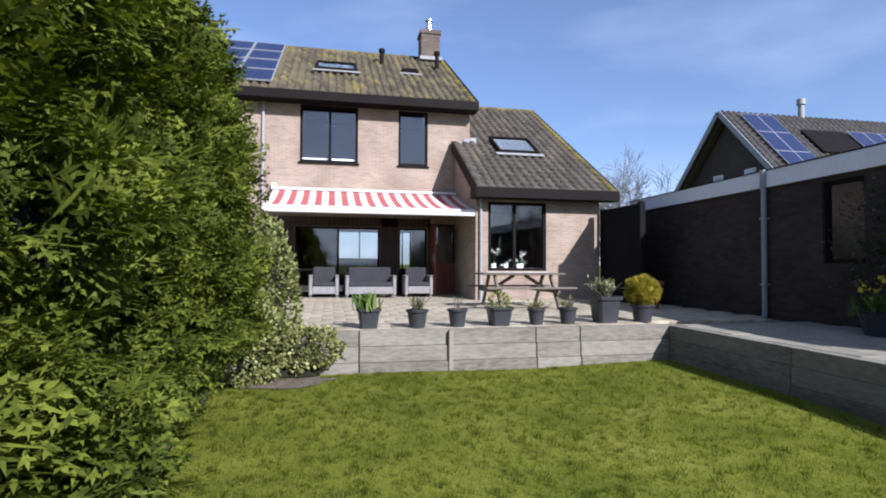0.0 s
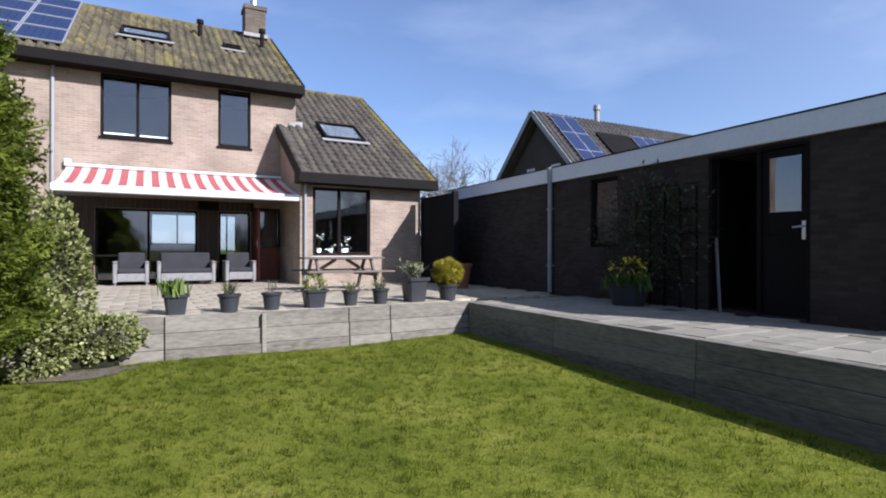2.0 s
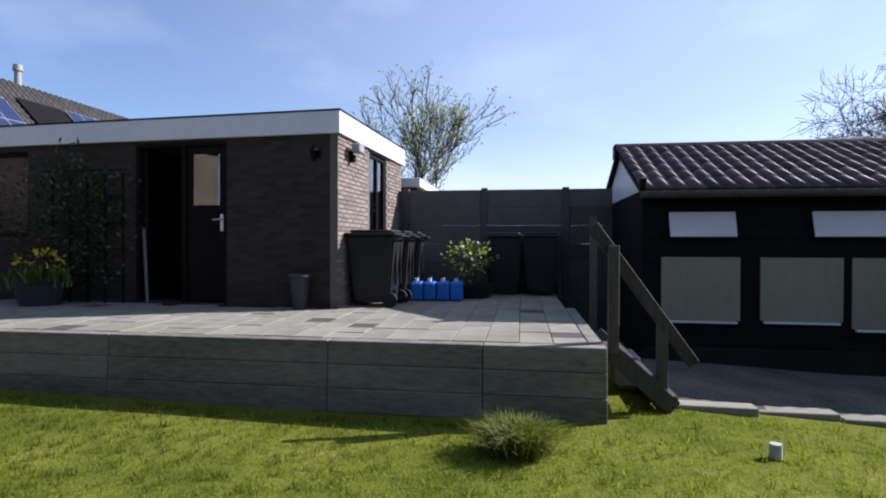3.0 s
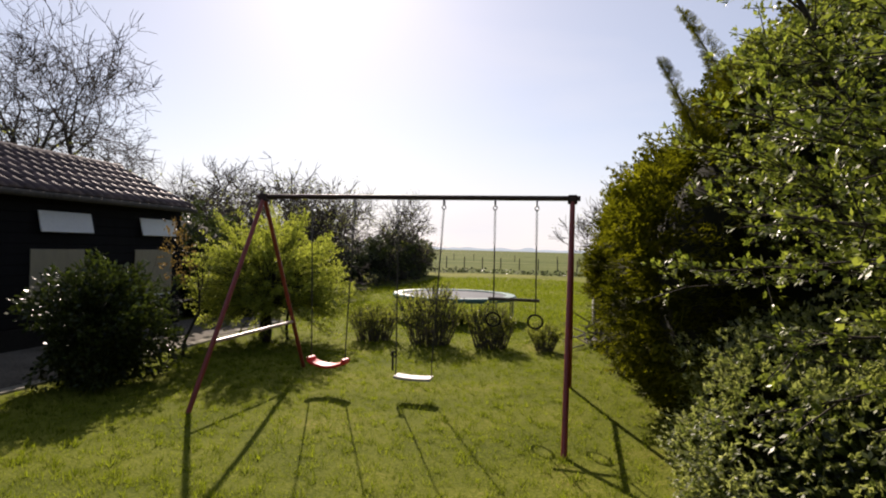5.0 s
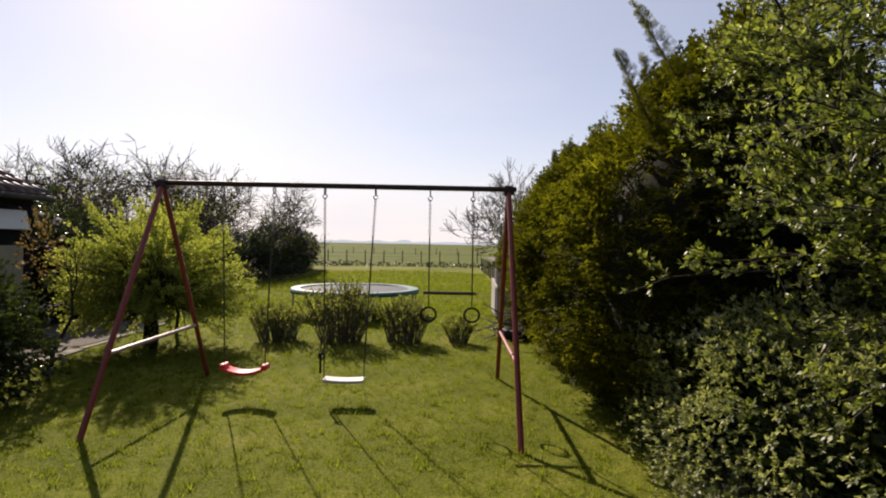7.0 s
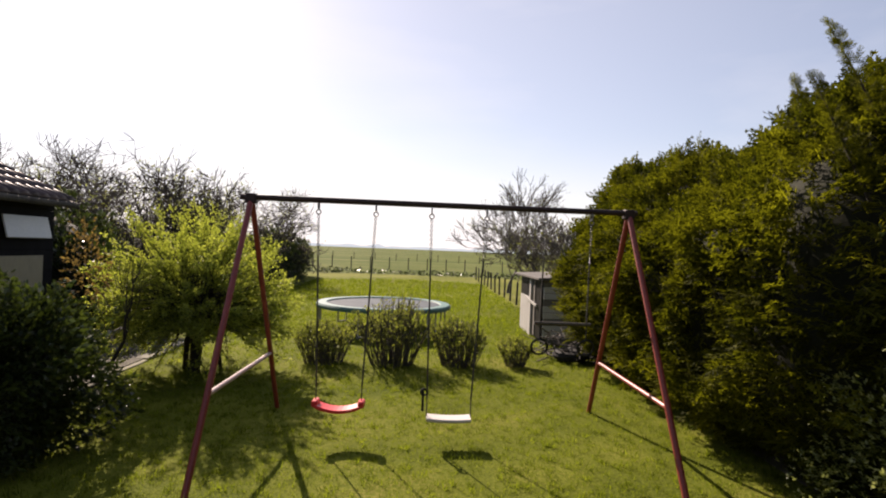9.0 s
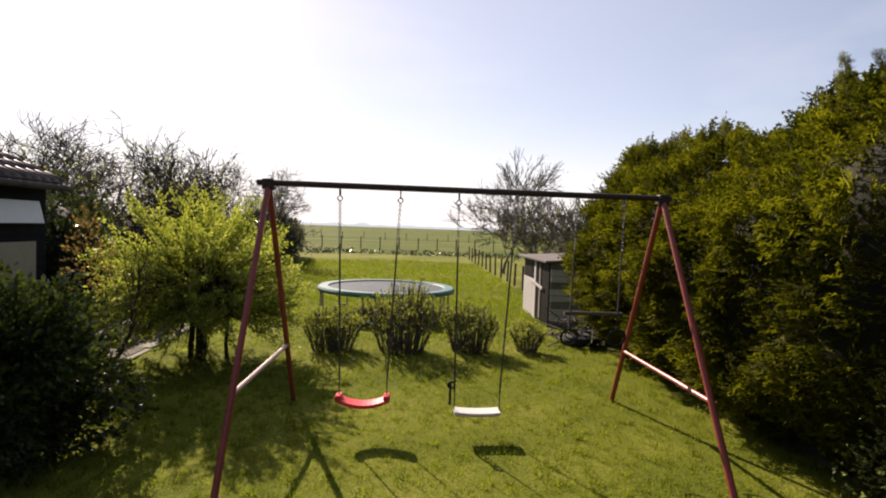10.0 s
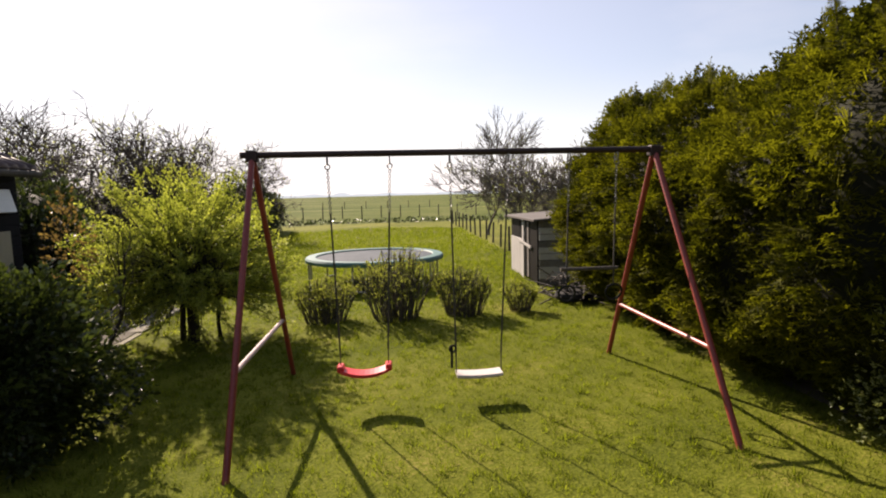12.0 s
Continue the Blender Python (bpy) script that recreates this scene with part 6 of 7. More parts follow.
for i in range(6):
    a = 2 * math.pi * (i + 0.3) / 6
    bm = bmesh.new()
    for da in (-0.09, 0.09):
        rod(bm, (TX + (TR - 0.06) * math.cos(a + da), TY + (TR - 0.06) * math.sin(a + da), TZ - 0.03), (TX + (TR - 0.06) * math.cos(a + da), TY + (TR - 0.06) * math.sin(a + da), TG - 0.02), 0.02)
    rod(bm, (TX + (TR - 0.06) * math.cos(a - 0.09), TY + (TR - 0.06) * math.sin(a - 0.09), TG + 0.02), (TX + (TR - 0.06) * math.cos(a + 0.09), TY + (TR - 0.06) * math.sin(a + 0.09), TG + 0.02), 0.02)
    part("leg", bm, ALU, tr)

# ---- little hut ----
hut = thing("hut", -0.6, -13.5, -0.15, "small weathered wooden hut at the end of the hedge", "hut")
HX, HY0, HY1 = 0.18, -15.1, -12.72
bm = bmesh.new()
block(bm, (HX - 1.5, HY0, -0.2), (HX - 0.03, HY0 + 0.04, 1.08))
block(bm, (HX - 1.5, HY0 + 0.04, -0.2), (HX - 1.46, HY1 - 0.05, 1.05))
part("wall", bm, GREY_WOOD, hut)
rng = random.Random(31)
for i in range(10):
    box("board", (HX - 1.5, HY1 - 0.045, -0.17 + 0.13 * i), (HX - 0.005, HY1 + rng.uniform(0.0, 0.014), -0.05 + 0.13 * i), PALE_BOARD if i % 3 else GREY_WOOD, hut, 0.004)
for i in range(4):
    y0 = HY0 + 0.28 * i
    box("board", (HX - 0.03, y0 + 0.004, -0.17), (HX + rng.uniform(0.005, 0.012), y0 + 0.276, 0.68), PALE_BOARD, hut, 0.004)
    box("board", (HX - 0.03, y0 + 0.004, 0.684), (HX + rng.uniform(0.002, 0.008), y0 + 0.276, 1.12), TRIM_DARK, hut, 0.004)
box("post", (HX - 0.03, -13.97, -0.17), (HX + 0.03, -13.84, 1.14), PALE_BOARD, hut, 0.004)
box("post", (HX - 0.03, HY1 - 0.09, -0.17), (HX + 0.02, HY1 - 0.05, 1.14), TRIM_DARK, hut, 0.004)
dr = box("door", (HX - 0.03, -13.82, -0.12), (HX + 0.0, -12.83, 1.1), TRIM_DARK, hut, 0.004, "dark weathered plank door")
box("stile", (HX + 0.001, -13.56, -0.1), (HX + 0.02, -13.46, 1.08), GREY_WOOD, dr, 0.003)
bm = bmesh.new()
beam(bm, (HX + 0.04, -14.4, 0.66), (HX + 0.04, -13.2, 0.56), 0.03, 0.05)
part("latch_bar", bm, PALE_BOARD, hut)
bm = bmesh.new()
block(bm, (-0.9, -1.38, 0), (0.86, 1.3, 0.045), 0.006, pose(HX - 0.72, -13.9, 1.17, 0, 3, 0))
part("roof", bm, FENCE, hut, "thin grey flat roof")
br = thing("brush_heap", -0.1, -11.2, -0.18, "heap of cut branches and an old tyre by the hedge", "brush heap")
r = np.random.default_rng(44)
n = 60
a = np.column_stack([r.uniform(-0.4, 0.45, n), r.uniform(-11.7, -10.9, n), r.uniform(-0.15, 0.25, n)])
b = a + np.column_stack([r.normal(0, 0.3, n), r.normal(0, 0.3, n), r.normal(0.05, 0.1, n)])
part("branching", tubes("branching", a, b, np.full(n, 0.014), np.full(n, 0.008), 5), BARK_GREY, br)["kind"] = "stuff"
for i in range(2):
    bm = bmesh.new()
    ring(bm, (-0.25 + 0.3 * i, -11.4 + 0.25 * i, -0.07), 0.22, 0.08, None, 20, 8)
    tagged(part("tyre", bm, RUBBER), "old black tyre lying by the hedge", "tyre")

# ---- hedges and shrubs ----
def hedge(name, label, y0, y1, face, height, depth, mat, density, size, seed, tmpl, bulge=0.35, lump=0.18, round_end=0.6, core_in=0.22, stray=0.0):
    """A hedge along y whose front faces +x: a dark core with inner shade in its colour, a trunk row and many sprays on
    its skin.
    """
    e = thing(name, face - depth / 2, (y0 + y1) / 2, lawn_z(face, (y0 + y1) / 2), label, "hedge")
    r = np.random.default_rng(seed)
    hs = height if callable(height) else (lambda y: height)

    def skin(y, z):
        h = hs(y)
        t = np.clip(z / h, 0, 1)
        d = bulge * np.sin(np.pi * np.clip(t * 0.85 + 0.12, 0, 1)) - 0.6 * t ** 5
        d -= 0.5 * np.clip(1 - t / 0.24, 0, 1) ** 1.5
        end = np.minimum(np.clip((y - y0) / round_end, 0, 1), np.clip((y1 - y) / round_end, 0, 1))
        d -= depth * 0.55 * (1 - np.sqrt(np.clip(1 - (1 - end) ** 2, 0, 1)))
        return face + d - 0.12

    area = (y1 - y0) * hs((y0 + y1) / 2)
    n = int(area * density)
    y = r.uniform(y0, y1, n)
    t = r.uniform(0.0, 1.0, n)
    z = t * hs(y)
    nz = np.array([noise.noise(Vector((a * 1.3, b * 1.7, seed))) + 0.65 * noise.noise(Vector((a * 3.3, b * 4.6, seed + 5))) + 0.4 * noise.noise(Vector((a * 7.0, b * 9.0, seed + 7))) for a, b in zip(y, z)])
    x = skin(y, z) + lump * nz + r.uniform(-0.24, -0.04, n)
    zz = z + np.array([lawn_z(face, b) for b in y])
    # outward way
    out = np.column_stack([np.ones(n), np.clip((y - (y0 + round_end)) / round_end, -1, 0) + np.clip((y - (y1 - round_end)) / round_end, 0, 1), 0.9 * t ** 4 - 0.1])
    p = np.column_stack([x, y, zz])
    ahead = unit(out) * 0.9 + r.normal(0, 0.38, (n, 3)) + np.array([0, 0, 0.38])
    up = np.array([0.5, 0, 1.0]) + r.normal(0, 0.5, (n, 3))
    sz = r.uniform(0.65, 1.3, n) * size
    # the top and far side
    m = int(n * 0.22)
    y2 = r.uniform(y0 + 0.1, y1 - 0.1, m)
    h2 = hs(y2)
    u = r.uniform(0, 0.7, m)
    nz2 = np.array([noise.noise(Vector((a * 1.1, b * 2.0, seed + 9))) for a, b in zip(y2, u)])
    p2 = np.column_stack([skin(y2, h2 * 0.93) - u * (depth * 0.8), y2, h2 * (0.94 + 0.05 * np.sin(np.pi * u)) + lump * 1.7 * nz2 + r.uniform(-0.1, 0.08, m) + np.array([lawn_z(face, b) for b in y2])])
    a2 = r.normal(0, 0.45, (m, 3)) + np.array([0.25, 0, 0.9])
    up2 = r.normal(0, 0.6, (m, 3)) + np.array([1.0, 0, 0.2])
    # ends
    k = int(n * 0.14)
    side = r.integers(0, 2, k)
    ye = np.where(side == 0, y0, y1) + r.uniform(-0.12, 0.12, k)
    ue, te = r.uniform(0, 1, k), r.uniform(0, 1, k)
    he = hs(ye)
    p3 = np.column_stack([skin(np.clip(ye, y0 + 0.25, y1 - 0.25), te * he) - ue * depth * 0.7, ye + np.where(side == 0, 1, -1) * 0.25 * (1 - np.sqrt(np.clip(1 - (1 - 2 * ue * 0.5) ** 6, 0, 1))), te * he * 0.97 + np.array([lawn_z(face, b) for b in ye])])
    a3 = r.normal(0, 0.4, (k, 3)) + np.column_stack([np.full(k, 0.2), np.where(side == 0, -0.9, 0.9), np.full(k, 0.2)])
    up3 = r.normal(0, 0.35, (k, 3)) + np.array([0, 0, 1.0])
    P, A, U = np.concatenate([p, p2, p3]), np.concatenate([ahead, a2, a3]), np.concatenate([up, up2, up3])
    S = np.concatenate([sz, r.uniform(0.65, 1.3, m) * size, r.uniform(0.65, 1.3, k) * size])
    part("foliage", strew("foliage", *tmpl, P, A, U, S), mat, e)["kind"] = "stuff"
    # core: rings across the hedge, near-black for the shade between sprays
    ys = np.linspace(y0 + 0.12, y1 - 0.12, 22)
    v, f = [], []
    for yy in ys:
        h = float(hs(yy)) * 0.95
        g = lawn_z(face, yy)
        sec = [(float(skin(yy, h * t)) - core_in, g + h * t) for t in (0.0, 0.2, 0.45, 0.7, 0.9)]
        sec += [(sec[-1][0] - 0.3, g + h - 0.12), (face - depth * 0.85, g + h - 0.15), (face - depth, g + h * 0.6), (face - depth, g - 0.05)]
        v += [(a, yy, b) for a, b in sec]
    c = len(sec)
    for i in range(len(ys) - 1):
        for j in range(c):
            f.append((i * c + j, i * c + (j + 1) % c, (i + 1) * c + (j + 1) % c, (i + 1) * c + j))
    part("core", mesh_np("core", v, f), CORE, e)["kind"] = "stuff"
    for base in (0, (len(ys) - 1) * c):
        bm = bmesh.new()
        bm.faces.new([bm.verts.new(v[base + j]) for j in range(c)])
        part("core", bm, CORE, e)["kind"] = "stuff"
    return e, r


def spires(e, spots, mat, seed):
    """Loose shoots that stand out over a hedge: a thin stem with sprays to the sides."""
    r = np.random.default_rng(seed)
    P, A, U, S, a, b = [], [], [], [], [], []
    for x, y, z, h, lean in spots:
        tip = np.array([x + lean[0] * h, y + lean[1] * h, z + h])
        root = np.array([x, y, z])
        a.append(root), b.append(tip)
        for k in range(int(380 * h) + 40):
            t = r.uniform(0.05, 1)
            w = (1 - t) * 0.15 * h + 0.008
            d = unit(r.normal(0, 1, (1, 3)) * [[1, 1, 0.2]])[0] + np.array([0, 0, 0.85])
            P.append(root + (tip - root) * t + d * w * r.uniform(0, 0.8)), A.append(d), U.append(r.normal(0, 1, 3)), S.append(r.uniform(0.05, 0.08) * (1.3 - 0.5 * t))
    part("shoot_mass", strew("shoot_mass", *frond(4), np.array(P), np.array(A), np.array(U), np.array(S)), mat, e)["kind"] = "stuff"
    n = len(a)
    part("stem_mass", tubes("stem_mass", a, b, np.full(n, 0.015), np.full(n, 0.004), 5), BARK, e)["kind"] = "stuff"


h1, _ = hedge("conifer_hedge", "tall sunlit green conifer hedge beside the lawn", 0.6, 6.7, -0.42, lambda y: 4.3 - 0.2 * np.clip((y - 3) / 2, 0, 3) ** 1.6, 1.7, CONIFER, 420, 0.2, 21, bough(8, 3, 1.2), bulge=0.36, lump=0.36, round_end=1.1)
h2, _ = hedge("conifer_hedge", "dark olive conifer hedge beyond the swing", -11.75, -5.3, -0.3, lambda y: np.interp(y, [-12.3, -10, -8.8, -7.5, -6.5, -5.3], [3.45, 3.15, 3.15, 2.95, 3.35, 3.5]), 1.7, CONIFER_OLIVE, 330, 0.215, 22, bough(8, 4, 1.2), bulge=0.6, lump=0.42, round_end=0.5)
spires(h2, [(-0.75, -5.5, 2.2, 1.15, (0.58, -0.05)), (-0.35, -5.45, 2.1, 0.85, (0.48, -0.05)), (-1.2, -5.9, 2.5, 1.2, (0.1, 0.0)), (-0.6, -6.4, 2.5, 0.75, (0.2, 0.0)), (-0.7, -8.9, 2.6, 0.5, (0.1, 0.05)), (-0.5, -10.6, 2.6, 0.5, (0.1, 0.05))], CONIFER_OLIVE, 23)
# light green shrub with variegated lower growth
sh = thing("shrub", -0.9, -4.2, 0, "loose light green shrub standing out of the hedge", "shrub")
r = np.random.default_rng(33)
base = np.array([-1.3, -3.8, -0.1])
A, B, RA, RB = [], [], [], []
LP, LD = [], []
for i in range(7):
    p, d = base + r.normal(0, [0.12, 0.35, 0.0]), np.array([r.normal(0.05, 0.1), r.normal(0, 0.12), 1.0])
    for k in range(6):
        q = p + unit(d[None])[0] * 0.62
        A.append(p), B.append(q), RA.append(0.04 - 0.005 * k), RB.append(0.035 - 0.005 * k)
        p, d = q, d + r.normal(0, 0.1, 3)
stems = [(np.array(a4), np.array(b4)) for a4, b4 in zip(A, B)]
for i in range(230):
    a4, b4 = stems[r.integers(0, len(stems))]
    p = a4 + (b4 - a4) * r.random()
    if p[2] < 0.9 or (p[2] > 2.2 and r.random() < 0.45):
        continue
    out = np.array([r.uniform(0.25, 1.0), r.normal(0.05, 0.55), r.uniform(-0.15, 0.7)])
    out /= np.linalg.norm(out)
    ln = r.uniform(0.8, 1.25) * (1.0 if p[2] < 2.6 else 0.8)
    edge = (0.0 if p[2] < 2.0 else -0.3) + r.normal(0, 0.08)
    ln = min(ln, max(0.25, (edge - p[0]) / out[0]))
    for k in range(5):
        q = p + out * ln / 5
        A.append(p), B.append(q), RA.append(0.011 - 0.0018 * k), RB.append(0.0095 - 0.0018 * k)
        for side in range(3 if k else 1):
            tw = out * 0.7 + r.normal(0, 0.5, 3) * [1, 1, 0.45] + [0.05, 0, 0.1]
            tw /= np.linalg.norm(tw)
            tl = r.uniform(0.14, 0.3)
            A.append(q), B.append(q + tw * tl), RA.append(0.004), RB.append(0.002)
            for c in range(9):
                LP.append(q + tw * tl * (0.15 + 0.1 * c) + r.normal(0, 0.012, 3)), LD.append(tw + r.normal(0, 0.5, 3) + [0, 0, 0.25])
        p, out = q, out + r.normal(0, 0.08, 3) + np.array([0.02, 0, -0.05])
        out /= np.linalg.norm(out)
part("branching", tubes("branching", A, B, RA, RB, 4), BARK, sh)["kind"] = "stuff"
LP, LD = np.array(LP), np.array(LD)
part("leaves", strew("leaves", *bunch(4, 5), LP, LD, r.normal(0, 0.6, (len(LP), 3)) + [0, 0, 1.0], r.uniform(0.045, 0.072, len(LP))), SHRUB, sh)["kind"] = "stuff"
# darker leaf fill that paints the shade inside the shrub
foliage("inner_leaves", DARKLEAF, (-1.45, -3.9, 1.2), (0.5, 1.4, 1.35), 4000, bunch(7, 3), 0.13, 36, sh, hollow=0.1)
vs = thing("variegated_shrub", -0.6, -4.0, 0, "low variegated shrub with small cream-edged leaves", "shrub")
foliage("leaves", VARIEG, (-0.6, -4.2, 0.45), (0.64, 1.65, 0.75), 11000, bunch(5, 4), 0.055, 35, vs, hollow=0.6, lump=0.6, zmin=-0.15)
# the same dark fill, for shade behind the variegated leaves
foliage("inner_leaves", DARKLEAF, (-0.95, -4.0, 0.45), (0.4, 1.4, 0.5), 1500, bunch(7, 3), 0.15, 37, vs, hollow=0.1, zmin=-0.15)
# added block that stops light and darkens the gaps behind the shrub
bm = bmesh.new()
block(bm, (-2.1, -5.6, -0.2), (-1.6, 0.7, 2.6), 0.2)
tagged(part("hedge_backing", bm, CORE), "solid dark block for the hedge's shaded inner twigs", "hedge", kind="structure")

# ivy over the wall end
iv = thing("ivy", 0, 7.3, 0, "variegated ivy covering a post and the wall end", "ivy")
foliage("leaves", IVY, (-0.16, 7.4, 1.0), (0.38, 0.34, 1.1), 6500, OVAL, 0.055, 41, iv, hollow=0.75, lump=0.35, zmin=0.1)
foliage("leaves", IVY, (0.3, 7.36, 0.42), (0.48, 0.3, 0.3), 3600, OVAL, 0.05, 42, iv, hollow=0.7, lump=0.5, zmin=0.12)
foliage("leaves", IVY, (-0.4, 7.15, 0.55), (0.5, 0.5, 0.7), 4200, OVAL, 0.055, 43, iv, hollow=0.7, lump=0.35, zmin=0.1)
bm = bmesh.new()
block(bm, (-0.38, 7.25, 0.0), (0.06, 7.6, 1.85), 0.1)
block(bm, (-0.5, 7.22, 0.0), (0.5, 7.5, 0.52), 0.1)
part("core", bm, CORE, iv)

# pollard shrub in spring leaf
wi = thing("pollard_shrub", 5.8, -9.65, -0.18, "round shrub in fresh yellow-green leaf on short trunks", "shrub")
A, B, RA, RB, LP, LD = [], [], [], [], [], []
r = np.random.default_rng(51)
for bx, by, br4 in ((5.78, -9.6, 0.085), (5.98, -9.8, 0.045), (5.5, -9.85, 0.03)):
    p = np.array([bx, by, -0.25])
    for k in range(3):
        q = p + np.array([r.normal(0, 0.03), r.normal(0, 0.03), 0.29])
        A.append(p), B.append(q), RA.append(br4 * (1 - 0.08 * k)), RB.append(br4 * (0.92 - 0.08 * k))
        p = q
head = np.array([5.78, -9.68, 0.62])
crown = np.array([1.36, 1.3, 1.5])
for i in range(560):
    d = r.normal(0, 1, 3)
    d[2] = abs(d[2]) * 0.95 - 0.36
    d /= np.linalg.norm(d)
    reach = (1 + 0.18 * noise.noise(Vector((d[0] * 2.5, d[1] * 2.5, d[2] * 2.5 + 9)))) * r.uniform(0.72, 1.1)
    tip = head + d * crown * reach * (1.0 if d[2] > 0 else 0.92)
    p = head + r.normal(0, [0.14, 0.14, 0.1])
    bend = np.array([0, 0, -0.12 if d[2] > 0.3 else -0.05])
    n4 = 5
    pts = [p + (tip - p) * (k / n4) - bend * math.sin(math.pi * k / n4) * 0.8 + r.normal(0, 0.012, 3) for k in range(n4 + 1)]
    for k in range(n4):
        A.append(pts[k]), B.append(pts[k + 1]), RA.append(0.012 - 0.002 * k), RB.append(0.01 - 0.002 * k)
    for c in range(64):
        t = 0.33 + 0.67 * r.random() ** 0.6
        k = min(int(t * n4), n4 - 1)
        seg = pts[k + 1] - pts[k]
        LP.append(pts[k] + seg * (t * n4 - k) + r.normal(0, 0.022, 3)), LD.append(seg / np.linalg.norm(seg) + r.normal(0, 0.45, 3) + [0, 0, 0.25])
part("branching", tubes("branching", A, B, RA, RB, 5), BARK, wi)["kind"] = "stuff"
LP, LD = np.array(LP), np.array(LD)
part("leaves", strew("leaves", *bunch(3, 6), LP, LD, r.normal(0, 1, (len(LP), 3)), r.uniform(0.05, 0.085, len(LP))), WILLOW, wi)["kind"] = "stuff"

# dark evergreen by the lawn
ev = thing("evergreen_bush", 5.95, -6.45, -0.15, "dark glossy evergreen bush on the lawn", "bush")
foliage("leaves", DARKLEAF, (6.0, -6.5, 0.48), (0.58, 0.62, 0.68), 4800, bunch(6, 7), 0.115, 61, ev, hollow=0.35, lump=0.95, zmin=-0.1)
# added dark core, so the bush throws a dense shadow
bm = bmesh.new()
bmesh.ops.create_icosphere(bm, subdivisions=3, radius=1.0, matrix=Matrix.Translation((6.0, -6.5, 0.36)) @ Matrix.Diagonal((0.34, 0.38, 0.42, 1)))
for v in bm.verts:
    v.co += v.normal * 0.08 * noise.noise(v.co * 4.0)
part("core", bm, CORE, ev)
A, B, RA, RB, tips = limbs(62, (5.98, -6.5, -0.2), 1.5, 0.03, levels=2, forks=6, lean=0.5, first=0.35)
part("branching", tubes("branching", A, B, RA, RB, 5), BARK, ev)["kind"] = "stuff"

# young tree with bronze leaves
yt = thing("young_tree", 6.15, -8.0, -0.18, "slender young tree with bronze spring leaves", "tree")
A, B, RA, RB, tips = limbs(65, (6.2, -8.05, -0.2), 2.0, 0.028, levels=3, forks=3, lean=0.35, first=0.38, up=0.5)
part("trunk", tubes("trunk", A, B, RA, RB, 6), BARK, yt)
foliage("leaves", BRONZE, (6.45, -8.2, 1.35), (0.22, 0.24, 0.5), 170, bunch(3, 8), 0.09, 66, yt, hollow=0.2, lump=0.4)

# four shrubs before the trampoline
for i, (x, y, w, h, sd) in enumerate(((4.14, -10.5, 0.55, 0.62, 1), (3.08, -10.45, 0.62, 1.0, 2), (2.02, -10.55, 0.5, 0.74, 3), (1.1, -10.6, 0.26, 0.46, 4))):
    e = thing("hydrangea_shrub", x, y, lawn_z(x, y), "twiggy garden shrub breaking into leaf on the lawn", "shrub", "shrubs before the trampoline")
    r = np.random.default_rng(70 + sd)
    A, B, RA, RB, LP, LD = [], [], [], [], [], []
    g = lawn_z(x, y)
    for k in range(int(95 * w / 0.45)):
        ang, out = r.uniform(0, 6.283), r.random() ** 0.6
        p = np.array([x + 0.55 * w * out * math.cos(ang), y + 0.55 * w * out * math.sin(ang), g - 0.02])
        d = np.array([math.cos(ang) * out * 0.36, math.sin(ang) * out * 0.36, 1.0]) + r.normal(0, 0.1, 3)
        ln = h * r.uniform(0.8, 1.2) * (1 - 0.2 * out)
        for c in range(3):
            q = p + d / np.linalg.norm(d) * ln / 3
            A.append(p), B.append(q), RA.append(0.008 - 0.001 * c), RB.append(0.007 - 0.001 * c)
            for leaf4 in range((1, 4, 7)[c]):
                LP.append(p + (q - p) * r.uniform(0.3, 1.0) + r.normal(0, 0.018, 3)), LD.append(d + r.normal(0, 0.7, 3))
            if c == 1:
                f4 = d + r.normal(0, 0.35, 3)
                tip4 = q + f4 / np.linalg.norm(f4) * ln * 0.3
                A.append(q), B.append(tip4), RA.append(0.006), RB.append(0.004)
                LP.append(tip4), LD.append(f4), LP.append(tip4 - (tip4 - q) * 0.3), LD.append(f4 + r.normal(0, 0.4, 3))
            p, d = q, d + r.normal(0, 0.13, 3)
    part("stem_mass", tubes("stem_mass", A, B, RA, RB, 4), BARK_GREY, e)["kind"] = "stuff"
    LP, LD = np.array(LP), np.array(LD)
    part("leaves", strew("leaves", *bunch(5, 9), LP, LD, r.normal(0, 1, (len(LP), 3)), r.uniform(0.035, 0.065, len(LP))), BUDS, e)["kind"] = "stuff"

# grass tuft by the wall and the little post
e = thing("grass_tuft", 4.95, -0.9, 0, "shaggy pale ornamental grass tuft before the wall", "grass tuft")
r = np.random.default_rng(80)
for name, n, mat, reach in (("green_blades", 2800, WILLOW, 0.27), ("dry_blades", 500, STRAW, 0.22)):
    off = r.normal(0, 1, (n, 2)) * [0.06, 0.075]
    p = np.column_stack([4.95 + off[:, 0], -0.9 + off[:, 1], np.full(n, lawn_z(4.95, -0.9) - 0.01)])
    mid = p + np.column_stack([off * 0.45, np.zeros(n)]) + np.column_stack([r.normal(0, 0.02, (n, 2)), r.uniform(0.5, 1.0, n) * reach * 0.8])
    tip = mid + np.column_stack([off * 0.5 + r.normal(0, 0.035, (n, 2)), r.uniform(-0.03, 0.08, n)])
    part(name, tubes(name, np.concatenate([p, mid]), np.concatenate([mid, tip]), np.full(2 * n, 0.0022), np.concatenate([np.full(n, 0.0018), np.full(n, 0.0006)]), 3), mat, e)["kind"] = "stuff"
bm = bmesh.new()
rod(bm, (5.23, -2.75, -0.03), (5.23, -2.75, 0.075), 0.043, 0.041, 14)
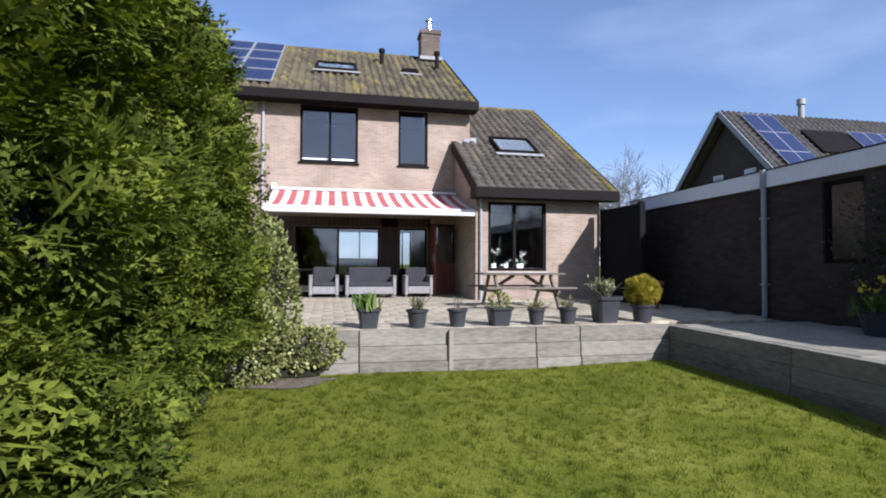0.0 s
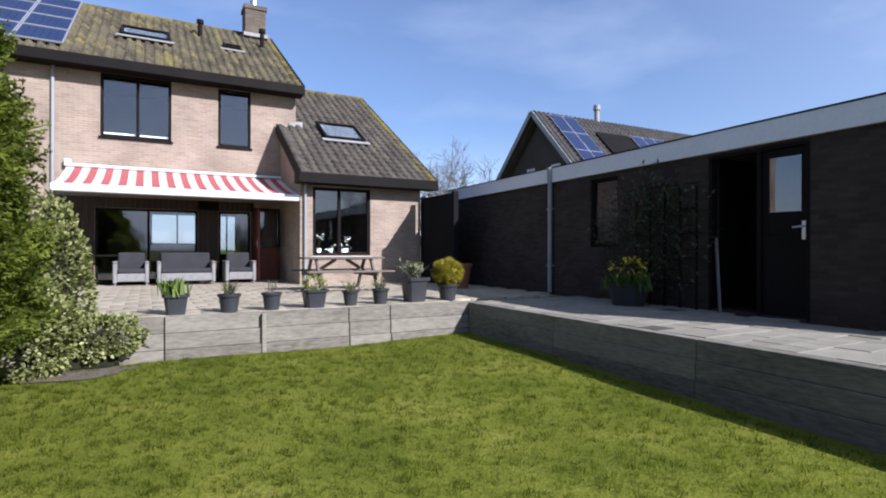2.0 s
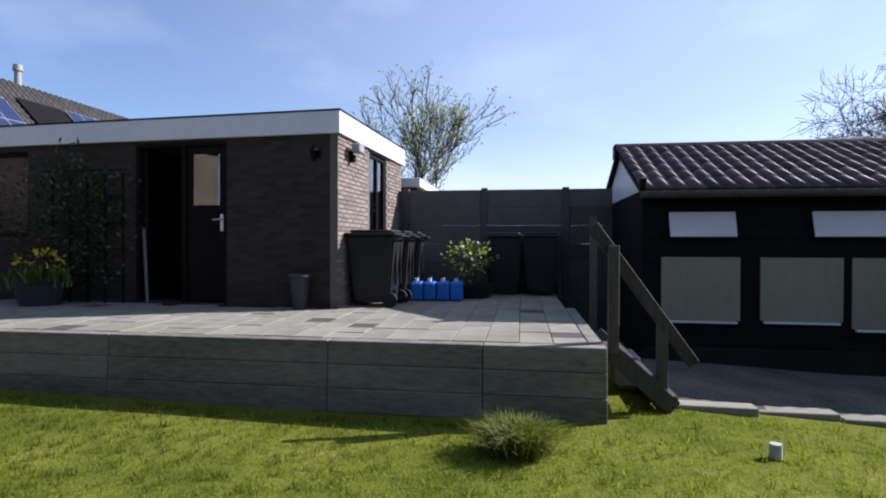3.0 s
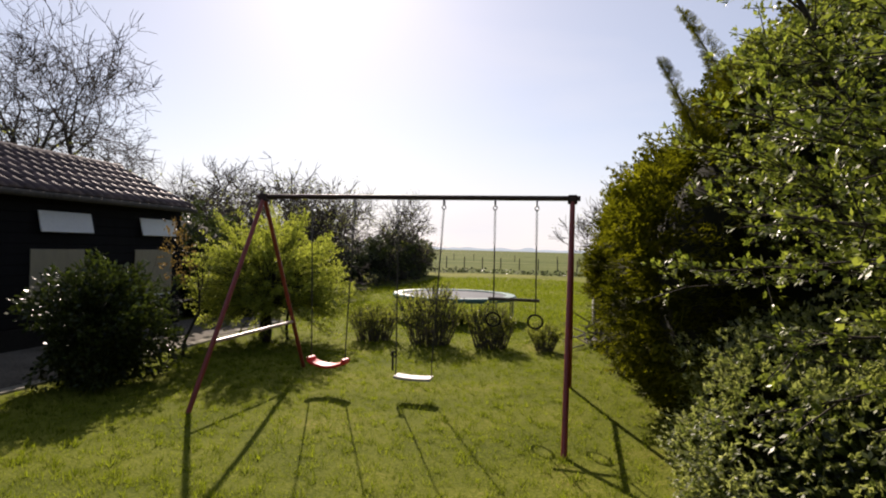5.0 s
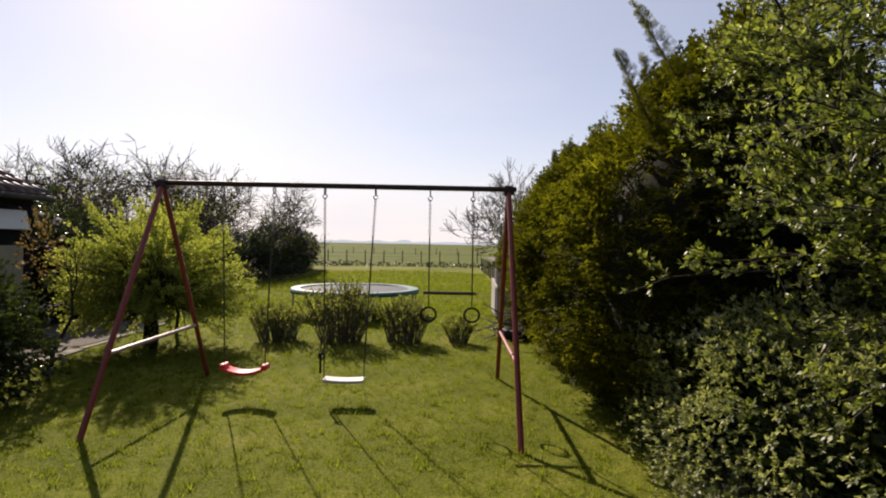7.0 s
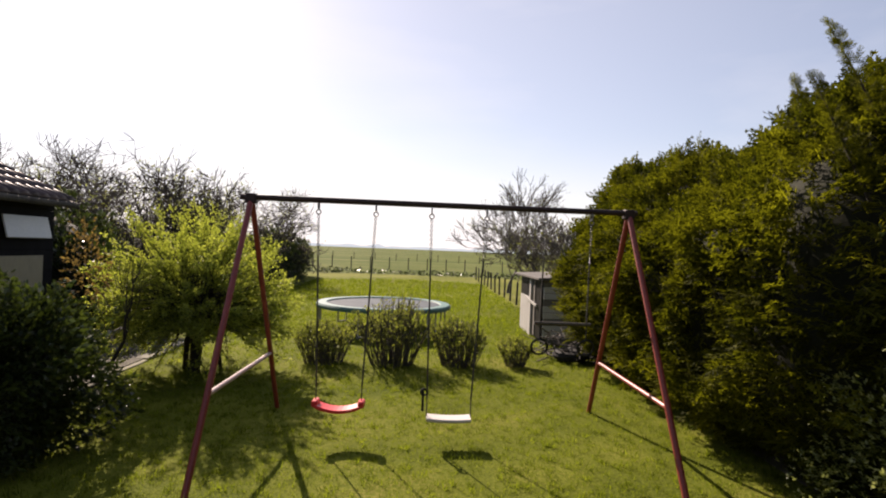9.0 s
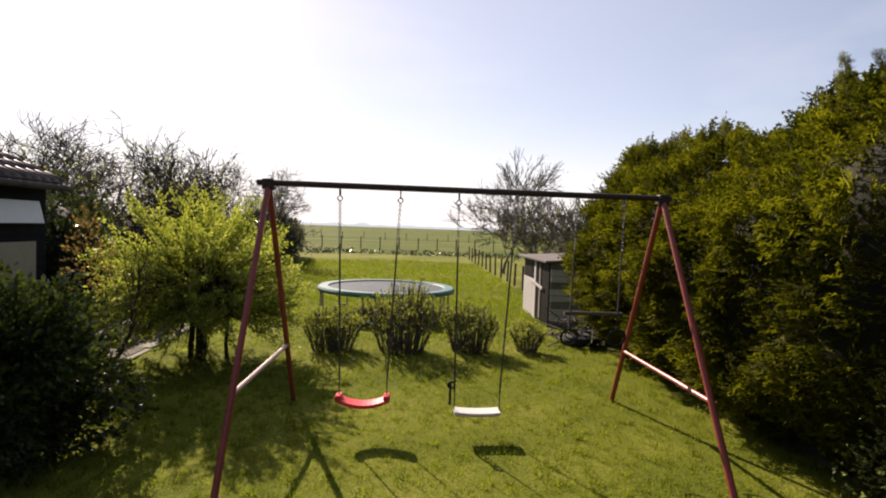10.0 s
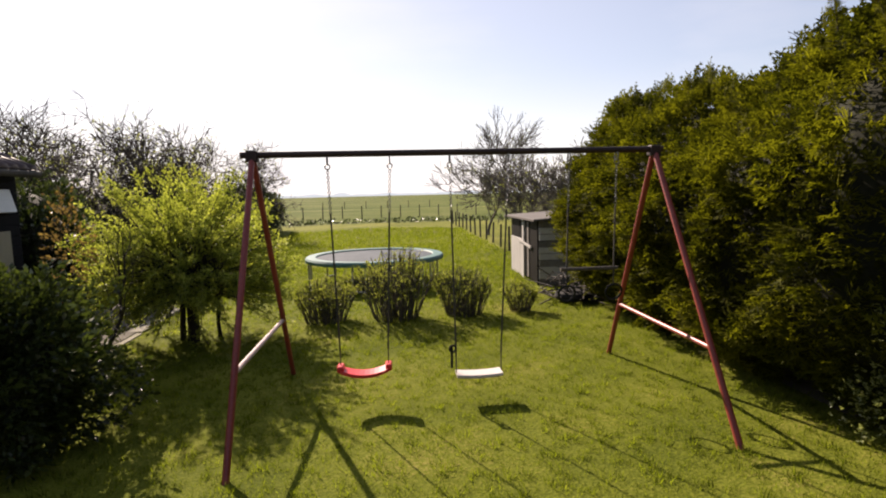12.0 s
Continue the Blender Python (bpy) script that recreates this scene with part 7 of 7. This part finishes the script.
tagged(part("short_stake", bm, STONE), "short pale stake standing in the lawn", "stake")


# ---- trees ----
def bare_tree(name, x, y, z, h, r0, seed, label, levels=5, lean=0.5, mat=BARK, forks=3, buds=0, bud_mat=BUDS, first=0.26, up=0.25, bud_size=0.12):
    e = thing(name, x, y, z, label, "tree")
    A, B, RA, RB, tips = limbs(seed, (x, y, z - 0.1), h, r0, levels, forks, lean, first, up)
    RA, RB = np.maximum(RA * 1.3, 0.011), np.maximum(RB * 1.3, 0.007)
    part("trunk", tubes("trunk", A[:3], B[:3], RA[:3], RB[:3], 9), mat, e)
    part("crown", tubes("crown", A[3:], B[3:], RA[3:], RB[3:], 3), mat, e)["kind"] = "stuff"
    if buds:
        r = np.random.default_rng(seed + 1)
        tp = np.array([t[0] for t in tips])
        td = np.array([t[1] for t in tips])
        k = r.integers(0, len(tp), buds)
        part("leaves", strew("leaves", *bunch(3, 11), tp[k] + r.normal(0, 0.1, (buds, 3)), td[k] + r.normal(0, 0.5, (buds, 3)), r.normal(0, 1, (buds, 3)), r.uniform(0.7, 1.3, buds) * bud_size), bud_mat, e)["kind"] = "stuff"
    return e


bare_tree("bare_tree", 19.7, -15.8, 0, 10.6, 0.3, 107, "bare spreading tree behind the shed", levels=6, lean=0.75, first=0.27, forks=5, up=0.08)
bare_tree("budding_tree", 17.5, 2.2, 0.5, 6.0, 0.09, 106, "slender tree with first buds beyond the fence", levels=4, lean=0.36, buds=2600, up=0.5, mat=BARK, forks=8, first=0.28, bud_size=0.15)
for i, (x, y, h, sd, bd) in enumerate(((11.5, -16.5, 5.0, 111, 900), (15.0, -19.5, 6.8, 112, 0), (11.6, -21.5, 6.0, 113, 900), (12.5, -25.5, 6.4, 114, 900), (9.9, -24.0, 5.6, 115, 900), (9.4, -28.5, 5.0, 116, 900), (15.5, -26.0, 6.8, 117, 900), (21, -22, 8.0, 118, 0), (13.2, -14.0, 5.2, 119, 900), (9.5, -17.5, 4.9, 151, 900), (10.8, -19.5, 5.2, 152, 900))):
    bare_tree("bare_tree", x, y, -0.15, h, 0.11, sd, "bare garden tree with fine dark twigs", levels=5, lean=0.7, forks=5, buds=bd, first=0.24, up=0.15)
for i, (x, y, h, sd) in enumerate(((-1.6, -22.5, 5.2, 121), (-1.2, -19.0, 3.2, 122), (-2.4, -18.0, 3.6, 123), (-1.3, -26.0, 3.4, 124), (-2.5, -24.0, 4.0, 125))):
    bare_tree("bare_tree", x, y, -0.15, h, 0.06, sd, "bare tree along the boundary fence", levels=5, lean=0.42, forks=4, mat=BARK_GREY, buds=350, first=0.24, up=0.4, bud_size=0.1)
for x, y, h, sd in ((18, 30, 9.0, 131), (14.5, 27, 8.0, 132)):
    bare_tree("bare_tree", x, y, 0, h, 0.2, sd, "bare tree behind the house", levels=5, lean=0.5, forks=4, mat=BARK_GREY)

# dark laurel hedge at the far side and shrubs behind the shed
for nm, cx, cy, rx, ry, h, n, sd in (("laurel_hedge", 9.4, -28.5, 0.9, 5.6, 2.1, 6000, 141), ("evergreen_bush", 10.0, -12.6, 1.3, 1.4, 2.2, 3000, 142), ("evergreen_bush", 11.6, -15.2, 1.6, 2.4, 2.0, 3000, 143), ("evergreen_bush", 9.0, -11.9, 0.8, 0.7, 1.7, 1800, 144), ("evergreen_bush", 12.5, -20.5, 2.0, 3.0, 1.8, 2600, 145), ("evergreen_bush", 11.5, -25.0, 1.8, 2.5, 1.7, 2200, 146), ("evergreen_bush", 8.1, -12.4, 0.7, 0.7, 1.0, 1100, 147)):
    e = thing(nm, cx, cy, -0.15, "dark evergreen hedge at the garden's far end" if nm == "laurel_hedge" else "dark evergreen shrub behind the shed", "hedge" if nm == "laurel_hedge" else "bush")
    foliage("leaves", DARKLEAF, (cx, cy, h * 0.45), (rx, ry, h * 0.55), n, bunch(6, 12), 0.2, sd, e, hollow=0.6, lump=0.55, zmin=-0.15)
    bm = bmesh.new()
    bmesh.ops.create_icosphere(bm, subdivisions=3, radius=1.0, matrix=Matrix.Translation((cx, cy, h * 0.42)) @ Matrix.Diagonal((rx * 0.85, ry * 0.85, h * 0.5, 1)))
    part("core", bm, CORE, e)

# ---- boundary fence and field fences ----
bf = thing("post_fence", -0.75, -25, -0.15, "wooden posts with wire along the boundary", "fence")
for i in range(15):
    y = -15.4 - i * 1.35
    bm = bmesh.new()
    rod(bm, (-0.75, y, lawn_z(-0.75, y) - 0.1), (-0.75 + 0.03 * math.sin(i), y, lawn_z(-0.75, y) + 0.78), 0.04, 0.035, 8)
    part("post", bm, WOOD_OLD, bf)
bm = bmesh.new()
for z in (0.25, 0.55, 0.8):
    rod(bm, (-0.71, -15.4, z - 0.15), (-0.71, -34.3, z - 0.1), 0.0025, seg=4)
part("wire", bm, FENCE, bf)
for yy, n0, gap in ((-48, 60, 1.6), (-80, 50, 3.0)):
    ff = thing("field_fence", 10, yy, 0, "row of posts across the meadow", "fence")
    bm = bmesh.new()
    for i in range(n0):
        x = -30 + i * gap
        rod(bm, (x, yy, lawn_z(x, yy) - 0.1), (x, yy, lawn_z(x, yy) + 1.0), 0.05, 0.045, 6)
    part("posts", bm, WOOD_OLD, ff)["kind"] = "stuff"
r = np.random.default_rng(90)
n = 3500
p = np.column_stack([r.uniform(-30, 45, n), -37.4 + r.normal(0, 0.35, n), r.uniform(-0.25, 0.1, n)])
tagged(part("ditch_reeds", strew("ditch_reeds", *bunch(5, 13), p, r.normal(0, 0.4, (n, 3)) + [0, 0, 1], r.normal(0, 1, (n, 3)), r.uniform(0.12, 0.3, n)), DARKLEAF), "dark strip of reeds along the ditch", "reeds", kind="stuff")
# far tree line, its haze painted as pale colour and glow
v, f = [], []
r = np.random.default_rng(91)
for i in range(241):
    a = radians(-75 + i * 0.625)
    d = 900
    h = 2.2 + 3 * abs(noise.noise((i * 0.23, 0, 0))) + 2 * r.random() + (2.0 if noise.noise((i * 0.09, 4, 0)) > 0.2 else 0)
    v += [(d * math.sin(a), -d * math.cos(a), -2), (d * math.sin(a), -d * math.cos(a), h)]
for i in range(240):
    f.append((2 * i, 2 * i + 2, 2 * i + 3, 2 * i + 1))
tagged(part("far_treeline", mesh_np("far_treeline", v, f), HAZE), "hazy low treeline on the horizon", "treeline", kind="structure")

# ---- neighbouring house with the timber gable ----
nh = thing("neighbour_house", 26, 24, 0.3, "neighbouring house with dark timber gable and solar panels", "house")
NX, NY, NZ = 19.9, 24.0, 9.42
box("wall", (NX + 0.5, 20.9, 0), (34, 27.1, 5.9), BRICK_HOUSE_SIDE, nh)
bm = bmesh.new()
q = [bm.verts.new(p) for p in ((NX + 0.55, 20.7, 5.7), (NX + 0.55, 27.3, 5.7), (NX + 0.55, NY, 9.15))]
q2 = [bm.verts.new((p.co.x + 0.2, p.co.y, p.co.z)) for p in q]
bm.faces.new(q), bm.faces.new(q2[::-1])
part("gable", bm, GABLE, nh)
bm = bmesh.new()
for s in (-1, 1):
    ya, za = NY + s * 4.0, NZ - 4.0 * 1.04
    for i in range(1):
        q = [bm.verts.new(p) for p in ((NX, ya, za), (36, ya, za), (36, NY, NZ), (NX, NY, NZ), (NX, ya, za - 0.15), (36, ya, za - 0.15), (36, NY, NZ - 0.15), (NX, NY, NZ - 0.15))]
        for idx in ((0, 1, 2, 3), (7, 6, 5, 4), (0, 4, 5, 1), (1, 5, 6, 2), (2, 6, 7, 3), (3, 7, 4, 0)):
            bm.faces.new([q[k] for k in idx])
nroof = part("roof", bm, TILE_GREY, nh)
tiled("tiles", NX + 0.1, 36, NY - 4.0, NZ - 4.16, NY, NZ + 0.0, 0.33, 0.36, TILE_GREY, nroof)
bm = bmesh.new()
for s in (-1, 1):
    beam(bm, (NX - 0.03, NY + s * 4.02, NZ - 4.25), (NX - 0.03, NY, NZ - 0.08), 0.05, 0.26)
part("bargeboard", bm, ZINC, nh, "pale grey bargeboard")
bm = bmesh.new()
for s in (-1, 1):
    beam(bm, (NX + 0.3, NY + s * 3.6, NZ - 4.15), (NX + 0.3, NY, NZ - 0.45), 0.3, 0.1)
part("soffit", bm, GABLE, nh)
for y in (22.5, 24.7):
    bm = bmesh.new()
    block(bm, (NX + 0.5, y - 0.35, 5.75), (NX + 0.56, y + 0.35, 6.25), 0.01)
    w = part("window", bm, WHITE, nh)
    box("pane", (NX + 0.49, y - 0.27, 5.83), (NX + 0.498, y + 0.27, 6.17), GLASS, w)
SLM = dict(ya=NY - 4.0, za=NZ - 4.16, yb=NY, zb=NZ)
dark_panel = None
for x, up_slope in ((NX + 0.85, 0.45), (NX + 0.85, 2.08), (NX + 0.85, 3.71), (NX + 1.82, 0.45), (NX + 1.82, 2.08), (NX + 1.82, 3.71), (NX + 6.5, 2.6), (NX + 7.47, 2.6), (NX + 8.44, 2.6)):
    m = slope_frame(up_slope, x, 0.17, **SLM)
    if dark_panel:
        copy_thing(dark_panel, m)
        continue
    dark_panel = new("solar_panel")
    dark_panel.matrix_basis = m
    tagged(dark_panel, "dark blue solar panel with thin frame on the neighbouring roof", "solar panel", "solar panels on the neighbouring roof")
    bm = bmesh.new()
    for lo, hi in (((0, 0, 0), (0.018, 1.62, 0.04)), ((0.947, 0, 0), (0.965, 1.62, 0.04)), ((0.018, 0, 0), (0.947, 0.018, 0.04)), ((0.018, 1.602, 0), (0.947, 1.62, 0.04))):
        block(bm, lo, hi)
    part("frame", bm, ALU, dark_panel, world=False)
    bm = bmesh.new()
    for p4 in range(6):
        for q4 in range(10):
            block(bm, (0.02 + p4 * 0.155, 0.02 + q4 * 0.1585, 0.02), (0.171 + p4 * 0.155, 0.174 + q4 * 0.1585, 0.03))
    part("cell_grid", bm, SOLAR, dark_panel, world=False)
bm = bmesh.new()
block(bm, (0, 0, 0), (2.6, 1.9, 0.06), 0.01, slope_frame(2.2, NX + 3.6, 0.17, **SLM))
part("dormer_cover", bm, TRIM_DARK, nh)
bm = bmesh.new()
rod(bm, (NX + 5.0, NY, NZ - 0.1), (NX + 5.0, NY, NZ + 0.75), 0.16, 0.15, 14)
rod(bm, (NX + 5.0, NY, NZ + 0.65), (NX + 5.0, NY, NZ + 0.95), 0.22, 0.2, 14)
part("flue", bm, LEAD, nh)

# plain backs that close the place behind the fence and hedge
tagged(box("wall_back", (15.2, -2.4, 0), (15.4, 12, 1.9), FENCE), "plain dark fence behind the neighbouring plot", "fence", kind="structure")

# ---- pavers of the raised path, piece by piece ----
paver_mes = []
for w, d, tone in ((0.3, 0.3, PAVER), (0.6, 0.3, PAVER), (0.3, 0.3, PAVER_DARK)):
    bm = bmesh.new()
    block(bm, (0.003, 0.003, -0.05), (w - 0.003, d - 0.003, 0.0), 0.003)
    me = bpy.data.meshes.new("paver")
    bm.to_mesh(me)
    bm.free()
    me.materials.append(tone)
    paver_mes.append((w, d, me))
path_pave = thing("path_paving", 7, 2, T, "uneven grey concrete pavers of the raised path", "paving", kind="structure")
rng = random.Random(12)


def lay(x0, x1, y0, y1, keep=lambda x, y: True):
    j = 0
    y = y0
    while y + 0.3 <= y1 + 0.01:
        x = x0
        while x < x1 - 0.1:
            pick = rng.random()
            w, d, me = paver_mes[2 if pick < 0.03 else 0 if pick < 0.6 else 1]
            if x + w > x1 + 0.02:
                w, d, me = paver_mes[0]
            if keep(x + w / 2, y + 0.15):
                ob = new("paver", me)
                ob.parent = path_pave
                ob.matrix_parent_inverse = path_pave.matrix_basis.inverted()
                ob.matrix_basis = pose(x, y, T + rng.uniform(-0.004, 0.004), rng.uniform(-0.3, 0.3), rng.uniform(-0.3, 0.3), 0)
            x += w
        y += 0.3
        j += 1


lay(WALL_X + 0.14, 9.4, END_Y + 0.14, 7.7, lambda x, y: not (y > 1.5 and x > 8.05 + 0.057 * (y - 1.5)))

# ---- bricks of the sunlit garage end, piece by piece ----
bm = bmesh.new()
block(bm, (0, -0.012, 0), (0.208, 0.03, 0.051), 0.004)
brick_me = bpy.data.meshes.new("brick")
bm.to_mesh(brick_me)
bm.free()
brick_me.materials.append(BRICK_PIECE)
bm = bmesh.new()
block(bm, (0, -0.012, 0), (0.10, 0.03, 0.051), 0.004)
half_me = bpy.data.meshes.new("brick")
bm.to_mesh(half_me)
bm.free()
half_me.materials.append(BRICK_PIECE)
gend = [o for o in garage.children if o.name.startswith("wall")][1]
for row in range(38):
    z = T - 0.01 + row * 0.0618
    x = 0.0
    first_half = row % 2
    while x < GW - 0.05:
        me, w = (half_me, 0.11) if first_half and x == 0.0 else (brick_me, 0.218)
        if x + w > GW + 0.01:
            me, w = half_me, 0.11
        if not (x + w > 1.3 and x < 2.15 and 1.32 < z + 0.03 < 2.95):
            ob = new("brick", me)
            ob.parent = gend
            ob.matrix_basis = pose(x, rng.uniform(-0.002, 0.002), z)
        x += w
